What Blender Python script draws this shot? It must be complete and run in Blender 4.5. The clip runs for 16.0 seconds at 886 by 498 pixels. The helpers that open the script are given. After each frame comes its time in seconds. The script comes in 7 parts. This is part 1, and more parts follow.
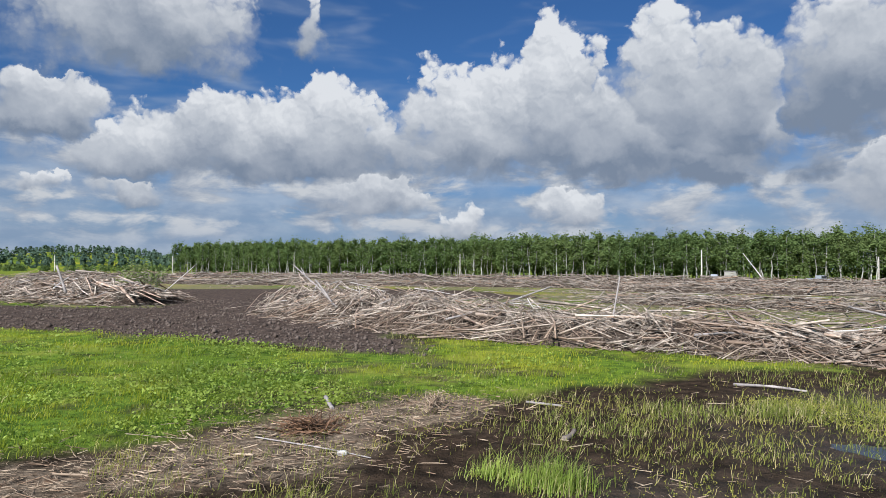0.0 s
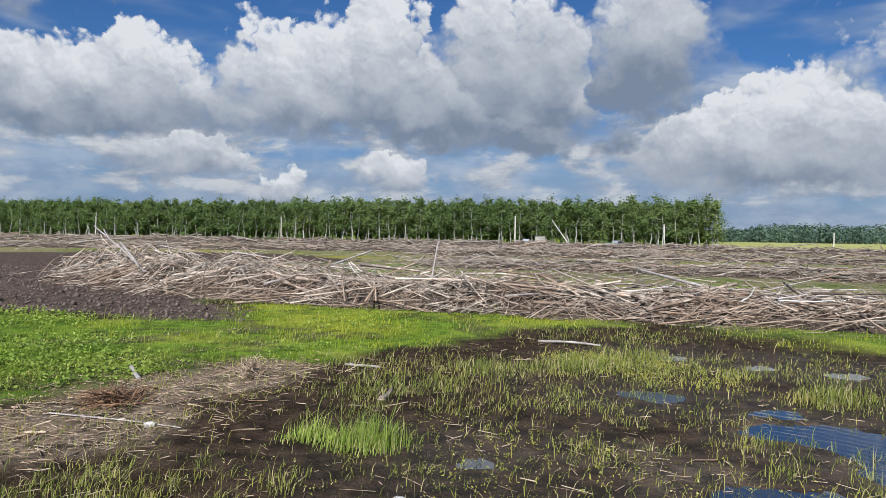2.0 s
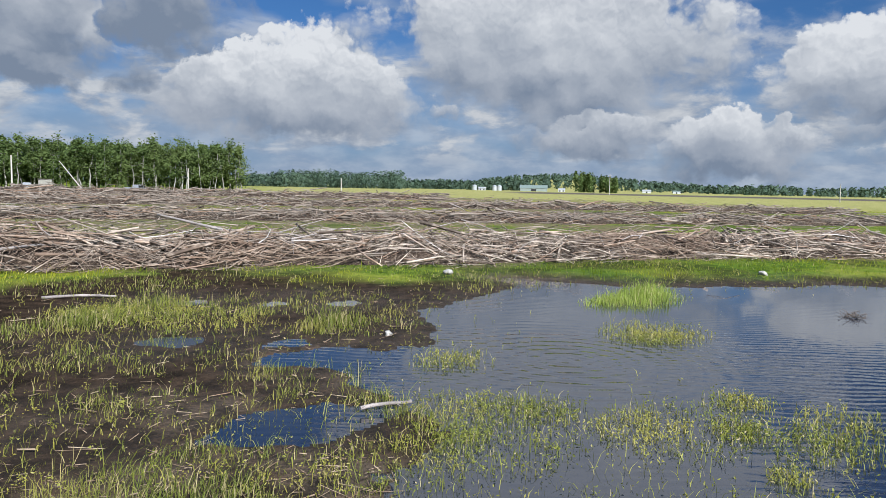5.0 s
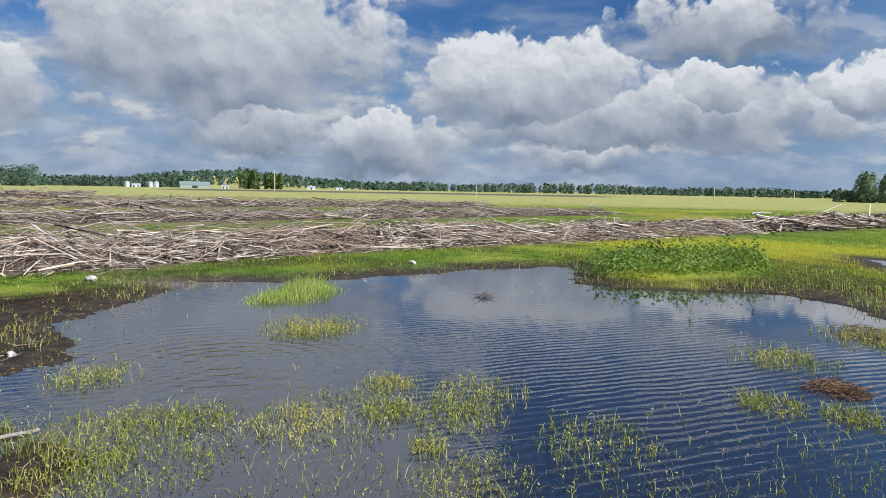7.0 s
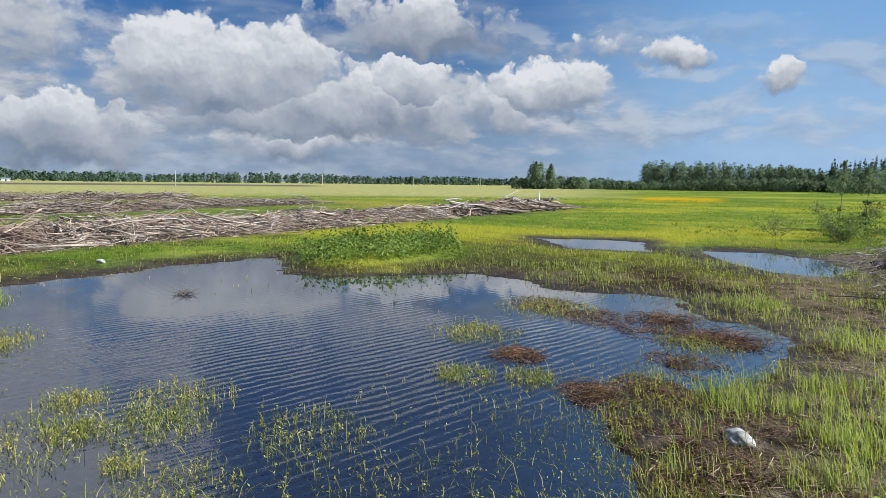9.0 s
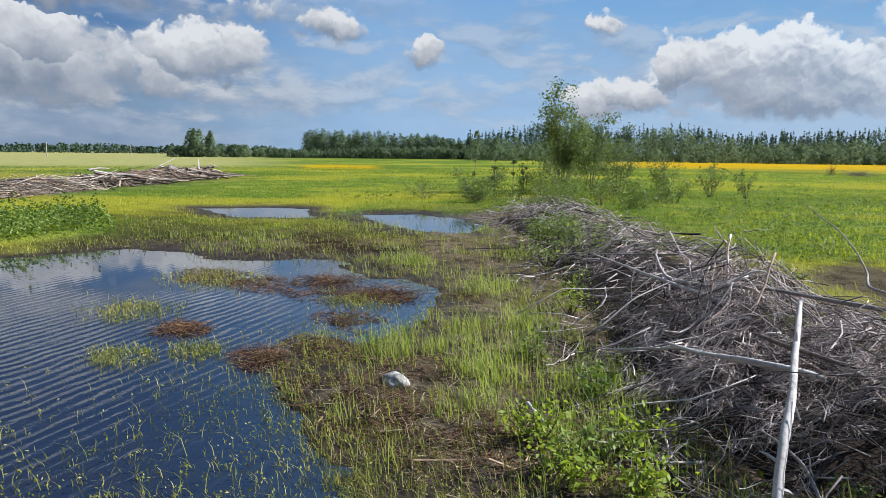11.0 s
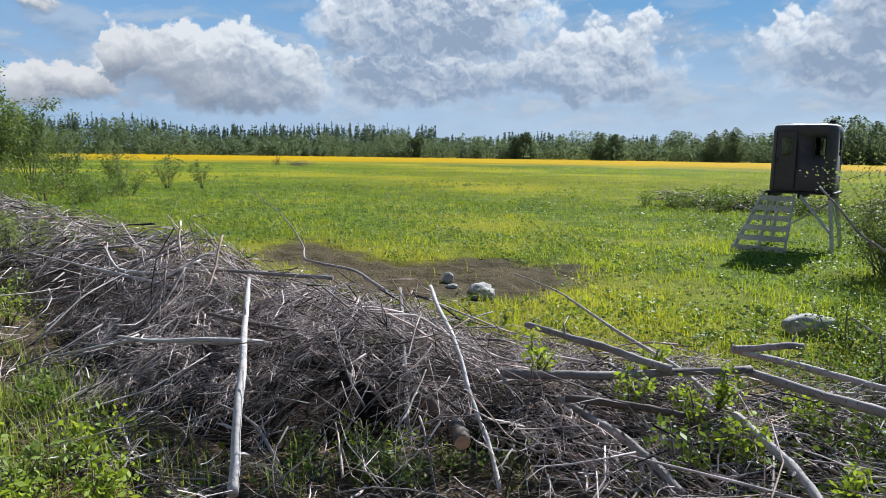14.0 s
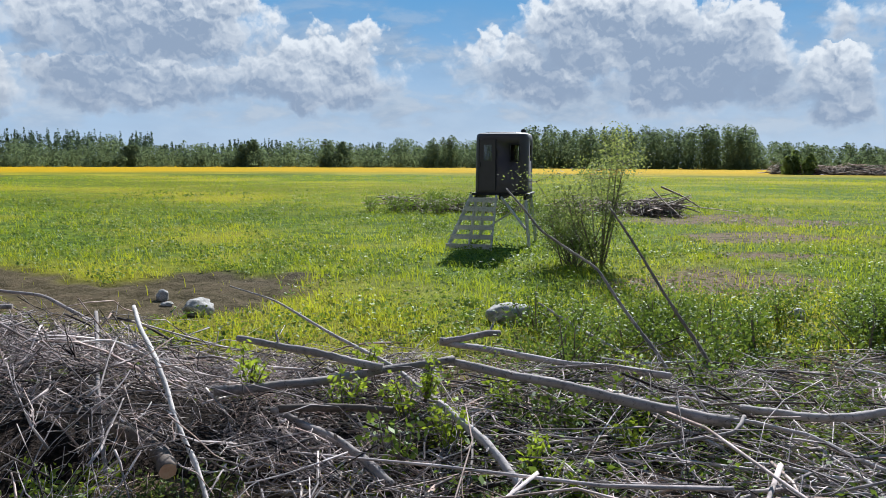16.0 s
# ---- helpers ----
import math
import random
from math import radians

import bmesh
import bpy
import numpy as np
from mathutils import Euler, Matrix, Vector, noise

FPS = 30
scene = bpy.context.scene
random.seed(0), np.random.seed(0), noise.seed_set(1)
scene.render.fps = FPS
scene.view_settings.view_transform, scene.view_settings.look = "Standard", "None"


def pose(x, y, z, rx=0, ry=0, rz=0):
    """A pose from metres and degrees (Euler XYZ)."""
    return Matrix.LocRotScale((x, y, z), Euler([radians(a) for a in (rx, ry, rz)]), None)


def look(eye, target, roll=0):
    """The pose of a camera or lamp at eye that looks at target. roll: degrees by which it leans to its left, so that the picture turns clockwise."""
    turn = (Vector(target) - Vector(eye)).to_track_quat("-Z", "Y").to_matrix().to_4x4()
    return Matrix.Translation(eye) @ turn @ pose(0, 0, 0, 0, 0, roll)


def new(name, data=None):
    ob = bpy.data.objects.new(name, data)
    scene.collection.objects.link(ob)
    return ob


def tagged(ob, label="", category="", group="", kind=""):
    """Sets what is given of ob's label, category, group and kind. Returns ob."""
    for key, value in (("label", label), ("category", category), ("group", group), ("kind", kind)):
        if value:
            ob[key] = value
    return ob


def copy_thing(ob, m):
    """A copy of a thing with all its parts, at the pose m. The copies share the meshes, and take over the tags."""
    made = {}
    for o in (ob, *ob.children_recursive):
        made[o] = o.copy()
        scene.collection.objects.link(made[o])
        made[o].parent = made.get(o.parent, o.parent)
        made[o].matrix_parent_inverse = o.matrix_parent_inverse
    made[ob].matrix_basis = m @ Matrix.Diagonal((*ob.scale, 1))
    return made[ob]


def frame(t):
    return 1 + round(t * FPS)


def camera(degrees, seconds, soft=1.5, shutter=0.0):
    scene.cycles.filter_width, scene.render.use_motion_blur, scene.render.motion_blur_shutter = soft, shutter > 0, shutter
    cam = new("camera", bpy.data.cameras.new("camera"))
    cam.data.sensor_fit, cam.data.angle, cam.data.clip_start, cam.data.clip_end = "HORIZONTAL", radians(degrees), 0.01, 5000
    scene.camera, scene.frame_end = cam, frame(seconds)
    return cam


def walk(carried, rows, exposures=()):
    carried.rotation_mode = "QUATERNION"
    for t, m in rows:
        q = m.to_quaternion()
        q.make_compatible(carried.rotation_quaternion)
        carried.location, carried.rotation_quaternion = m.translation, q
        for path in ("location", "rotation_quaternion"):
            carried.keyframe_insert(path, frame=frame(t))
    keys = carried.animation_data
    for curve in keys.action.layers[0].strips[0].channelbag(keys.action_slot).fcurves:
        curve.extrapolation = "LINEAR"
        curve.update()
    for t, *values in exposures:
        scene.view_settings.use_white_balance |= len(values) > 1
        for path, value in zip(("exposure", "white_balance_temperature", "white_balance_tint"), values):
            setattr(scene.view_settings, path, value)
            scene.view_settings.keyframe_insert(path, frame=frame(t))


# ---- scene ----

# The camera: turned by hand on the spot, at arm's length, nearly three metres above the ground.
cam = camera(63.86, 16.0, soft=0.5)
ROWS = [
    (0.0, 0.143, 0.213, 2.905, 91.58, -0.38, 0.00),
    (0.5, 0.133, 0.216, 2.909, 90.89, -0.45, -3.98),
    (1.0, 0.148, 0.188, 2.909, 90.13, -0.51, -7.66),
    (1.5, 0.171, 0.143, 2.914, 89.47, -0.64, -10.72),
    (2.0, 0.200, 0.145, 2.912, 88.80, -0.85, -14.18),
    (2.5, 0.177, 0.077, 2.918, 88.13, -1.04, -18.16),
    (3.0, 0.188, 0.064, 2.910, 87.47, -1.06, -22.83),
    (3.5, 0.173, 0.012, 2.902, 86.74, -1.10, -28.83),
    (4.0, 0.214, -0.027, 2.913, 86.08, -1.01, -35.19),
    (4.5, 0.281, -0.038, 2.900, 85.45, -1.09, -42.85),
    (5.0, 0.259, -0.124, 2.928, 84.98, -1.15, -51.04),
    (7.5, 0.372, -0.340, 2.948, 85.28, -0.88, -83.21),
    (8.0, 0.378, -0.362, 2.967, 85.21, -0.78, -88.97),
    (8.5, 0.413, -0.408, 2.951, 85.05, -0.67, -94.66),
    (9.0, 0.447, -0.405, 2.946, 84.67, -0.58, -100.64),
    (9.5, 0.434, -0.380, 2.950, 84.09, -0.72, -106.94),
    (10.0, 0.399, -0.388, 2.955, 83.42, -0.72, -114.19),
    (12.5, 0.205, -0.509, 2.840, 81.71, -0.49, -146.07),
    (13.0, 0.211, -0.545, 2.839, 81.74, -0.61, -153.57),
    (13.5, 0.162, -0.530, 2.850, 81.97, -0.75, -161.24),
    (14.0, 0.143, -0.536, 2.848, 82.25, -0.80, -168.63),
    (14.5, 0.103, -0.526, 2.855, 82.45, -0.64, -175.23),
    (15.0, 0.016, -0.535, 2.864, 82.67, -0.39, -180.96),
    (15.5, -0.063, -0.528, 2.863, 82.89, -0.20, -185.69),
    (16.0, -0.124, -0.526, 2.858, 83.02, -0.24, -190.00),
]
walk(cam, [(t, pose(x, y, z, a, b, c)) for t, x, y, z, a, b, c in ROWS], [(0.0, 0.98, 6000, 10), (16.0, 0.98, 6000, 10)])

# ---------------------------------------------------------------- sky and sun
SUN_BEARING, SUN_HEIGHT = 205.0, 36.0
sun_data = bpy.data.lights.new("sun", "SUN")
sun_data.energy, sun_data.angle, sun_data.color = 5.0, radians(0.6), (1.0, 0.98, 0.945)
sun = new("sun", sun_data)
_b, _h = radians(SUN_BEARING), radians(SUN_HEIGHT)
SUN_DIR = Vector((math.sin(_b) * math.cos(_h), math.cos(_b) * math.cos(_h), math.sin(_h)))
sun.matrix_world = look(SUN_DIR * 100, (0, 0, 0))


class Nodes:
    """A short way to write node trees."""

    def __init__(self, tree):
        self.tree = tree
        tree.nodes.clear()

    def add(self, kind):
        return self.tree.nodes.new(kind)

    def put(self, socket, value):
        if isinstance(value, bpy.types.NodeSocket):
            self.tree.links.new(value, socket)
        elif isinstance(value, (tuple, list)) and socket.type == "RGBA" and len(value) == 3:
            socket.default_value = (*value, 1)
        else:
            socket.default_value = value

    def math(self, op, a, b=0.0, c=0.0, clamp=False):
        n = self.add("ShaderNodeMath")
        n.operation, n.use_clamp = op, clamp
        for s, v in zip(n.inputs, (a, b, c)):
            self.put(s, v)
        return n.outputs[0]

    def vec(self, op, a, b=(0, 0, 0)):
        n = self.add("ShaderNodeVectorMath")
        n.operation = op
        self.put(n.inputs[0], a)
        if op == "SCALE":
            self.put(n.inputs["Scale"], b)
        else:
            self.put(n.inputs[1], b)
        return n.outputs["Value" if op in ("LENGTH", "DOT_PRODUCT", "DISTANCE") else "Vector"]

    def mix(self, f, a, b, mode="MIX"):
        n = self.add("ShaderNodeMix")
        n.data_type, n.blend_type, n.clamp_factor = "RGBA", mode, True
        self.put(n.inputs[0], f)
        self.put(n.inputs[6], a)
        self.put(n.inputs[7], b)
        return n.outputs[2]

    def step(self, x, lo, hi, a=0.0, b=1.0, smooth=True):
        n = self.add("ShaderNodeMapRange")
        n.interpolation_type = "SMOOTHSTEP" if smooth else "LINEAR"
        for s, v in zip(n.inputs[:5], (x, lo, hi, a, b)):
            self.put(s, v)
        return n.outputs[0]

    def noise(self, vector, scale, detail=4.0, rough=0.55, distort=0.0, dims="3D"):
        n = self.add("ShaderNodeTexNoise")
        n.noise_dimensions = dims
        for k, v in (("Vector", vector), ("Scale", scale), ("Detail", detail), ("Roughness", rough), ("Distortion", distort)):
            self.put(n.inputs[k], v)
        return n

    def xyz(self, x, y, z=0.0):
        n = self.add("ShaderNodeCombineXYZ")
        for s, v in zip(n.inputs, (x, y, z)):
            self.put(s, v)
        return n.outputs[0]


world = bpy.data.worlds.new("sky")
scene.world = world
world.use_nodes = True
N = Nodes(world.node_tree)
sky = N.add("ShaderNodeTexSky")
sky.sky_type, sky.sun_disc, sky.sun_elevation, sky.sun_rotation = "NISHITA", False, _h, _b
sky.air_density, sky.dust_density, sky.ozone_density = 1.0, 0.4, 2.5
way = N.add("ShaderNodeTexCoord").outputs["Generated"]
_ref = radians(95)   # the seam of the angle lies behind the camera
right = N.vec("DOT_PRODUCT", way, (math.cos(_ref), -math.sin(_ref), 0))
ahead = N.vec("DOT_PRODUCT", way, (math.sin(_ref), math.cos(_ref), 0))
up = N.vec("DOT_PRODUCT", way, (0, 0, 1))
turn_ = N.math("MULTIPLY", N.math("ARCTAN2", right, ahead), 57.2958)
rise = N.math("MULTIPLY", N.math("ARCSINE", up), 57.2958)
flat = N.xyz(turn_, rise, 0)
# the outlines are bent by a slow and a quick noise
bend = N.noise(flat, 0.16, 3.0, 0.6).outputs["Color"]
bend2 = N.noise(flat, 0.6, 4.0, 0.6).outputs["Color"]
w1 = N.vec("MULTIPLY", N.vec("SUBTRACT", bend, (0.5, 0.5, 0.5)), (9.0, 4.0, 0))
w2 = N.vec("MULTIPLY", N.vec("SUBTRACT", bend2, (0.5, 0.5, 0.5)), (2.6, 2.2, 0))
spot = N.vec("ADD", N.vec("ADD", flat, w1), w2)
thick, tone = -1.0, 0.5


def cumulus(bearing, base, half, height, grey):
    """One heaped cloud: flat below, rounded above."""
    global thick, tone
    rel = N.vec("MULTIPLY", N.vec("SUBTRACT", spot, (bearing - 95.0, base, 0)), (1 / half, 1 / height, 1))
    s = N.add("ShaderNodeSeparateXYZ")
    N.put(s.inputs[0], rel)
    y = s.outputs[1]
    yy = N.math("MAXIMUM", y, N.math("MULTIPLY", y, -2.8))
    r = N.vec("LENGTH", N.xyz(s.outputs[0], yy, 0))
    body = N.math("MULTIPLY", N.math("SUBTRACT", 1.0, r), min(1.6, 0.30 * height + 0.25))
    light = N.math("SUBTRACT", y, grey * 0.6)
    if thick == -1.0:
        thick, tone = body, light
    else:
        over = N.math("MULTIPLY_ADD", N.math("SUBTRACT", body, thick), 5.0, 0.5, clamp=True)
        m = N.add("ShaderNodeMix")
        m.data_type = "FLOAT"
        for k, v in ((0, over), (2, tone), (3, light)):
            N.put(m.inputs[k], v)
        tone, thick = m.outputs[0], N.math("MAXIMUM", thick, body)


cumulus(-23.3, 15.9, 9.6, 7.4, 0.25)
cumulus(-29.1, 10.3, 4.0, 4.1, 0.30)
cumulus(-22.3, 7.7, 8.4, 4.3, 0.10)
cumulus(-8.4, 8.8, 5.4, 5.8, 0.05)
cumulus(3.0, 9.7, 7.5, 7.3, 0.00)
cumulus(9.1, 10.4, 3.8, 9.1, 0.00)
cumulus(19.5, 9.5, 8.1, 9.6, 0.45)
cumulus(29.7, 11.4, 5.9, 9.3, 0.55)
cumulus(27.6, 7.2, 3.6, 3.2, 0.90)
cumulus(-6.1, 4.8, 4.5, 3.6, 0.00)
cumulus(11.1, 4.2, 3.3, 2.4, 0.05)
cumulus(2.5, 3.1, 2.7, 2.2, 0.10)
cumulus(-23.7, 5.2, 3.3, 2.5, 0.10)
cumulus(-10.3, 17.7, 1.8, 3.2, 0.30)
cumulus(-29.7, 5.4, 1.0, 1.6, 0.10)
cumulus(39.0, 5.3, 13.2, 6.0, 0.05)
cumulus(-14.0, 8.0, 17.0, 4.8, 0.25)
cumulus(15.0, 8.6, 19.0, 6.6, 0.35)
cumulus(92.0, 4.6, 16.0, 4.2, 0.2)
cumulus(20.8, 7.1, 5.1, 2.9, 0.85)
cumulus(62.4, 5.0, 3.7, 2.8, 0.20)
cumulus(51.2, 5.7, 3.3, 1.7, 0.15)
cumulus(59.6, 8.4, 15.0, 12.0, 0.0)
cumulus(84.3, 6.5, 10.4, 5.9, 0.05)
cumulus(97.9, 6.7, 3.6, 3.9, 0.05)
cumulus(108.6, 6.3, 5.1, 3.2, 0.05)
cumulus(104.9, 4.5, 2.4, 2.7, 0.10)
cumulus(63.5, 3.6, 6.0, 4.3, 0.20)
cumulus(73.2, 2.2, 7.0, 4.6, 0.35)
cumulus(99.0, 10.8, 9.4, 3.7, 0.40)
cumulus(98.0, 4.4, 3.4, 2.1, 0.15)
cumulus(88.4, 2.2, 5.8, 2.2, 0.30)
cumulus(112.7, 10.1, 2.6, 1.4, 0.10)
cumulus(118.5, 8.7, 3.2, 1.8, 0.10)
cumulus(125.2, 7.3, 2.2, 1.8, 0.05)
cumulus(145.3, 5.7, 2.6, 3.1, 0.10)
cumulus(141.3, 4.0, 3.9, 2.1, 0.10)
cumulus(138.8, 9.6, 1.6, 0.8, 0.20)
cumulus(139.6, 3.4, 2.4, 2.8, 0.05)
cumulus(144.1, 5.6, 2.0, 3.4, 0.00)
cumulus(152.5, 4.3, 9.5, 5.2, 0.10)
cumulus(166.7, 4.5, 9.0, 4.6, 0.15)
cumulus(169.0, 8.3, 11.0, 5.6, 0.10)
cumulus(180.3, 5.3, 8.0, 5.0, 0.15)
cumulus(196.6, 5.6, 6.5, 5.0, 0.25)
cumulus(202.5, 8.1, 8.5, 5.4, 0.30)
cumulus(208.8, 4.8, 8.4, 7.0, 0.45)
cumulus(218.5, 4.3, 4.1, 4.5, 0.40)
cumulus(219.5, 9.3, 2.3, 2.7, 0.30)
for _k in range(4):   # more of the same behind the camera
    cumulus(240.0 + _k * 21.0, 6.0 + (_k * 7 % 5), 13.0, 7.0 + _k % 3, 0.3)
for _k in range(4):   # and higher up
    cumulus(-30.0 + _k * 80.0, 30.0 + (_k * 17 % 23), 12.0, 9.0, 0.15)
# unseen tall cloud, added extra white to brighten its reflection in the pond
cumulus(62.0, 23.0, 20.0, 30.0, -1.2)

def billow(at, octaves):
    """Rounded heaps on heaps, about -0.5 to 0.8."""
    total = 0.0
    for size, weight, soft in octaves:
        c = N.add("ShaderNodeTexVoronoi")
        c.voronoi_dimensions, c.feature = "2D", "SMOOTH_F1"
        N.put(c.inputs["Vector"], at)
        N.put(c.inputs["Scale"], size)
        N.put(c.inputs["Smoothness"], soft)
        total = N.math("MULTIPLY_ADD", N.math("SUBTRACT", 0.42, c.outputs["Distance"]), weight, total)
    return total


HEAPS = ((0.15, 0.75, 0.6), (0.36, 0.50, 0.5))
bent = N.vec("ADD", flat, N.vec("MULTIPLY", w2, (0.8, 0.8, 0)))
big = billow(bent, HEAPS)
big_up = billow(N.vec("ADD", bent, (0.35, 1.15, 0)), HEAPS)
small = billow(bent, ((0.85, 0.34, 0.35), (2.1, 0.17, 0.25)))
small_up = billow(N.vec("ADD", bent, (0.1, 0.32, 0)), ((0.85, 0.34, 0.35), (2.1, 0.17, 0.25)))
puff = N.math("SUBTRACT", N.noise(flat, 0.30, 7.0, 0.52, 0.2).outputs[0], 0.5)
heap = N.math("ADD", big, small)
dens = N.math("ADD", N.math("MULTIPLY_ADD", puff, 0.55, thick), N.math("MULTIPLY", heap, 0.80))
dens = N.math("ADD", dens, 0.06)
edge = N.step(tone, -0.3, 0.7, 1.05, 0.16)
cover = N.step(dens, -0.03, edge)
crisp = N.step(tone, -0.1, 0.7)   # crowns are knobbly, bases smooth
relief = N.math("MULTIPLY_ADD", N.math("SUBTRACT", big, big_up), 0.75, N.math("MULTIPLY", N.math("SUBTRACT", small, small_up), N.math("MULTIPLY_ADD", crisp, 0.9, 0.25)))
lit = N.math("ADD", N.math("MULTIPLY_ADD", tone, 1.2, 0.02), N.math("MULTIPLY_ADD", puff, 0.5, relief))
lit = N.step(lit, -0.40, 1.0, smooth=False)
glow = N.step(N.vec("DOT_PRODUCT", way, tuple(SUN_DIR)), 0.1, 0.95)
# towards the sun thin rims shine and thick hearts are grey
rims = N.math("ADD", N.step(dens, 0.02, 0.9, 0.78, 0.10), N.math("MULTIPLY_ADD", tone, 0.35, N.math("MULTIPLY_ADD", N.math("SUBTRACT", small, small_up), 0.8, N.math("MULTIPLY", relief, 1.5))))
facing = N.mix(lit, (2.5, 3.0, 3.8), (9.2, 9.1, 8.9))
against = N.mix(N.math("ADD", rims, 0.0, clamp=True), (3.7, 4.6, 5.9), (9.9, 10.2, 10.3))
white = N.mix(N.step(glow, 0.3, 0.8), facing, against)
# a thin veil, thicker near the horizon
veil_n = N.noise(N.vec("MULTIPLY", flat, (0.11, 0.42, 1)), 1.0, 3.0, 0.5, 0.3).outputs[0]
low = N.step(rise, 2.0, 20.0, 1.0, 0.0)
veil = N.math("MULTIPLY", N.step(N.math("MULTIPLY_ADD", low, 0.28, veil_n), 0.50, 0.92), 0.8)
blue = N.mix(1.0, sky.outputs[0], (0.35, 0.57, 0.84), "MULTIPLY")
haze = N.mix(N.math("MULTIPLY", N.step(rise, -2.0, 13.0, 1.0, 0.0), 0.9), blue, (2.7, 3.6, 5.1))
clear = N.step(turn_, 4.0, 30.0)   # the sky is cleaner east and south
haze = N.mix(clear, haze, N.mix(N.step(rise, 0.0, 24.0), (4.1, 6.2, 8.6), (1.45, 3.6, 7.1)))
pale = N.mix(N.step(rise, 0.0, 13.5), (6.9, 8.0, 9.0), (1.5, 4.3, 7.6))
haze = N.mix(N.math("MULTIPLY", glow, 0.8), haze, pale)
patch = N.noise(N.vec("MULTIPLY", flat, (0.6, 1.3, 1)), 0.5, 5.0, 0.55).outputs[0]
veil = N.math("MULTIPLY", veil, N.math("MULTIPLY_ADD", clear, -0.75, 1.0))
veiled = N.mix(veil, haze, N.mix(N.step(patch, 0.35, 0.7), (3.4, 4.2, 5.4), (5.8, 6.3, 6.9)))
# small broken clouds low down, half lost in the haze
crumb = N.noise(N.vec("ADD", N.vec("MULTIPLY", flat, (0.17, 0.42, 1)), (3.1, 7.7, 0)), 1.0, 7.0, 0.56, 0.25).outputs[0]
crumb_up = N.noise(N.vec("ADD", N.vec("MULTIPLY", flat, (0.17, 0.42, 1)), (3.2, 8.1, 0)), 1.0, 5.0, 0.56, 0.25).outputs[0]
band = N.math("MULTIPLY", N.step(rise, 0.5, 4.0), N.step(rise, 8.0, 15.0, 1.0, 0.0))
soft_ = N.math("MULTIPLY", N.step(N.math("MULTIPLY_ADD", band, 0.10, crumb), 0.53, 0.68), N.math("MULTIPLY", band, N.math("MULTIPLY_ADD", clear, -0.5, 0.9)))
crumb_c = N.mix(N.math("MULTIPLY_ADD", N.math("SUBTRACT", crumb, crumb_up), 5.0, 0.45, clamp=True), (3.5, 4.0, 4.8), (7.6, 7.5, 7.3))
veiled = N.mix(soft_, veiled, crumb_c)
full = N.mix(cover, veiled, white)
back = N.add("ShaderNodeBackground")
N.put(back.inputs[0], full)
back.inputs[1].default_value = 0.0420
N.put(N.add("ShaderNodeOutputWorld").inputs[0], back.outputs[0])

# ---------------------------------------------------------------- plan: numpy noise and masks
RNG = np.random.default_rng(7)


def hash2(ix, iy, seed):
    h = (ix.astype(np.int64) * 374761393 + iy.astype(np.int64) * 668265263 + seed * 1274126177) & 0xFFFFFFFF
    h = ((h ^ (h >> 13)) * 1103515245) & 0xFFFFFFFF
    h = ((h ^ (h >> 16)) * 2654435761) & 0xFFFFFFFF
    return ((h ^ (h >> 15)) & 0xFFFFFF) / float(0xFFFFFF)


def vnoise(x, y, seed=0):
    ix, iy = np.floor(x), np.floor(y)
    fx, fy = x - ix, y - iy
    fx, fy = fx * fx * (3 - 2 * fx), fy * fy * (3 - 2 * fy)
    a, b = hash2(ix, iy, seed), hash2(ix + 1, iy, seed)
    c, d = hash2(ix, iy + 1, seed), hash2(ix + 1, iy + 1, seed)
    return (a + (b - a) * fx) * (1 - fy) + (c + (d - c) * fx) * fy


def fbm(x, y, scale, octaves=4, seed=0):
    """Noise of about -0.5 to 0.5; scale: metres of the largest lumps."""
    out, amp, total = 0.0, 1.0, 0.0
    for k in range(octaves):
        out = out + amp * vnoise(x / scale + 17.3 * k, y / scale - 9.1 * k, seed + k)
        total += amp
        amp, scale = amp * 0.55, scale * 0.48
    return out / total - 0.5


def smooth(v, lo, hi):
    t = np.clip((v - lo) / (hi - lo), 0, 1)
    return t * t * (3 - 2 * t)


def inside(x, y, poly):
    """Metres to the rim of a polygon, positive inside."""
    px, py = np.array(poly, float).T
    best = np.full(x.shape, 1e9)
    odd = np.zeros(x.shape, bool)
    for i in range(len(px)):
        ax, ay, bx, by = px[i - 1], py[i - 1], px[i], py[i]
        dx, dy = bx - ax, by - ay
        t = np.clip(((x - ax) * dx + (y - ay) * dy) / (dx * dx + dy * dy + 1e-9), 0, 1)
        best = np.minimum(best, (x - ax - t * dx) ** 2 + (y - ay - t * dy) ** 2)
        if ay != by:
            odd ^= ((ay > y) != (by > y)) & (x < dx * (y - ay) / dy + ax)
    return np.where(odd, 1, -1) * np.sqrt(best)


def along(x, y, line):
    """Metres to a line of points."""
    best = np.full(x.shape, 1e9)
    for (ax, ay), (bx, by) in zip(line, line[1:]):
        dx, dy = bx - ax, by - ay
        t = np.clip(((x - ax) * dx + (y - ay) * dy) / (dx * dx + dy * dy), 0, 1)
        best = np.minimum(best, (x - ax - t * dx) ** 2 + (y - ay - t * dy) ** 2)
    return np.sqrt(best)


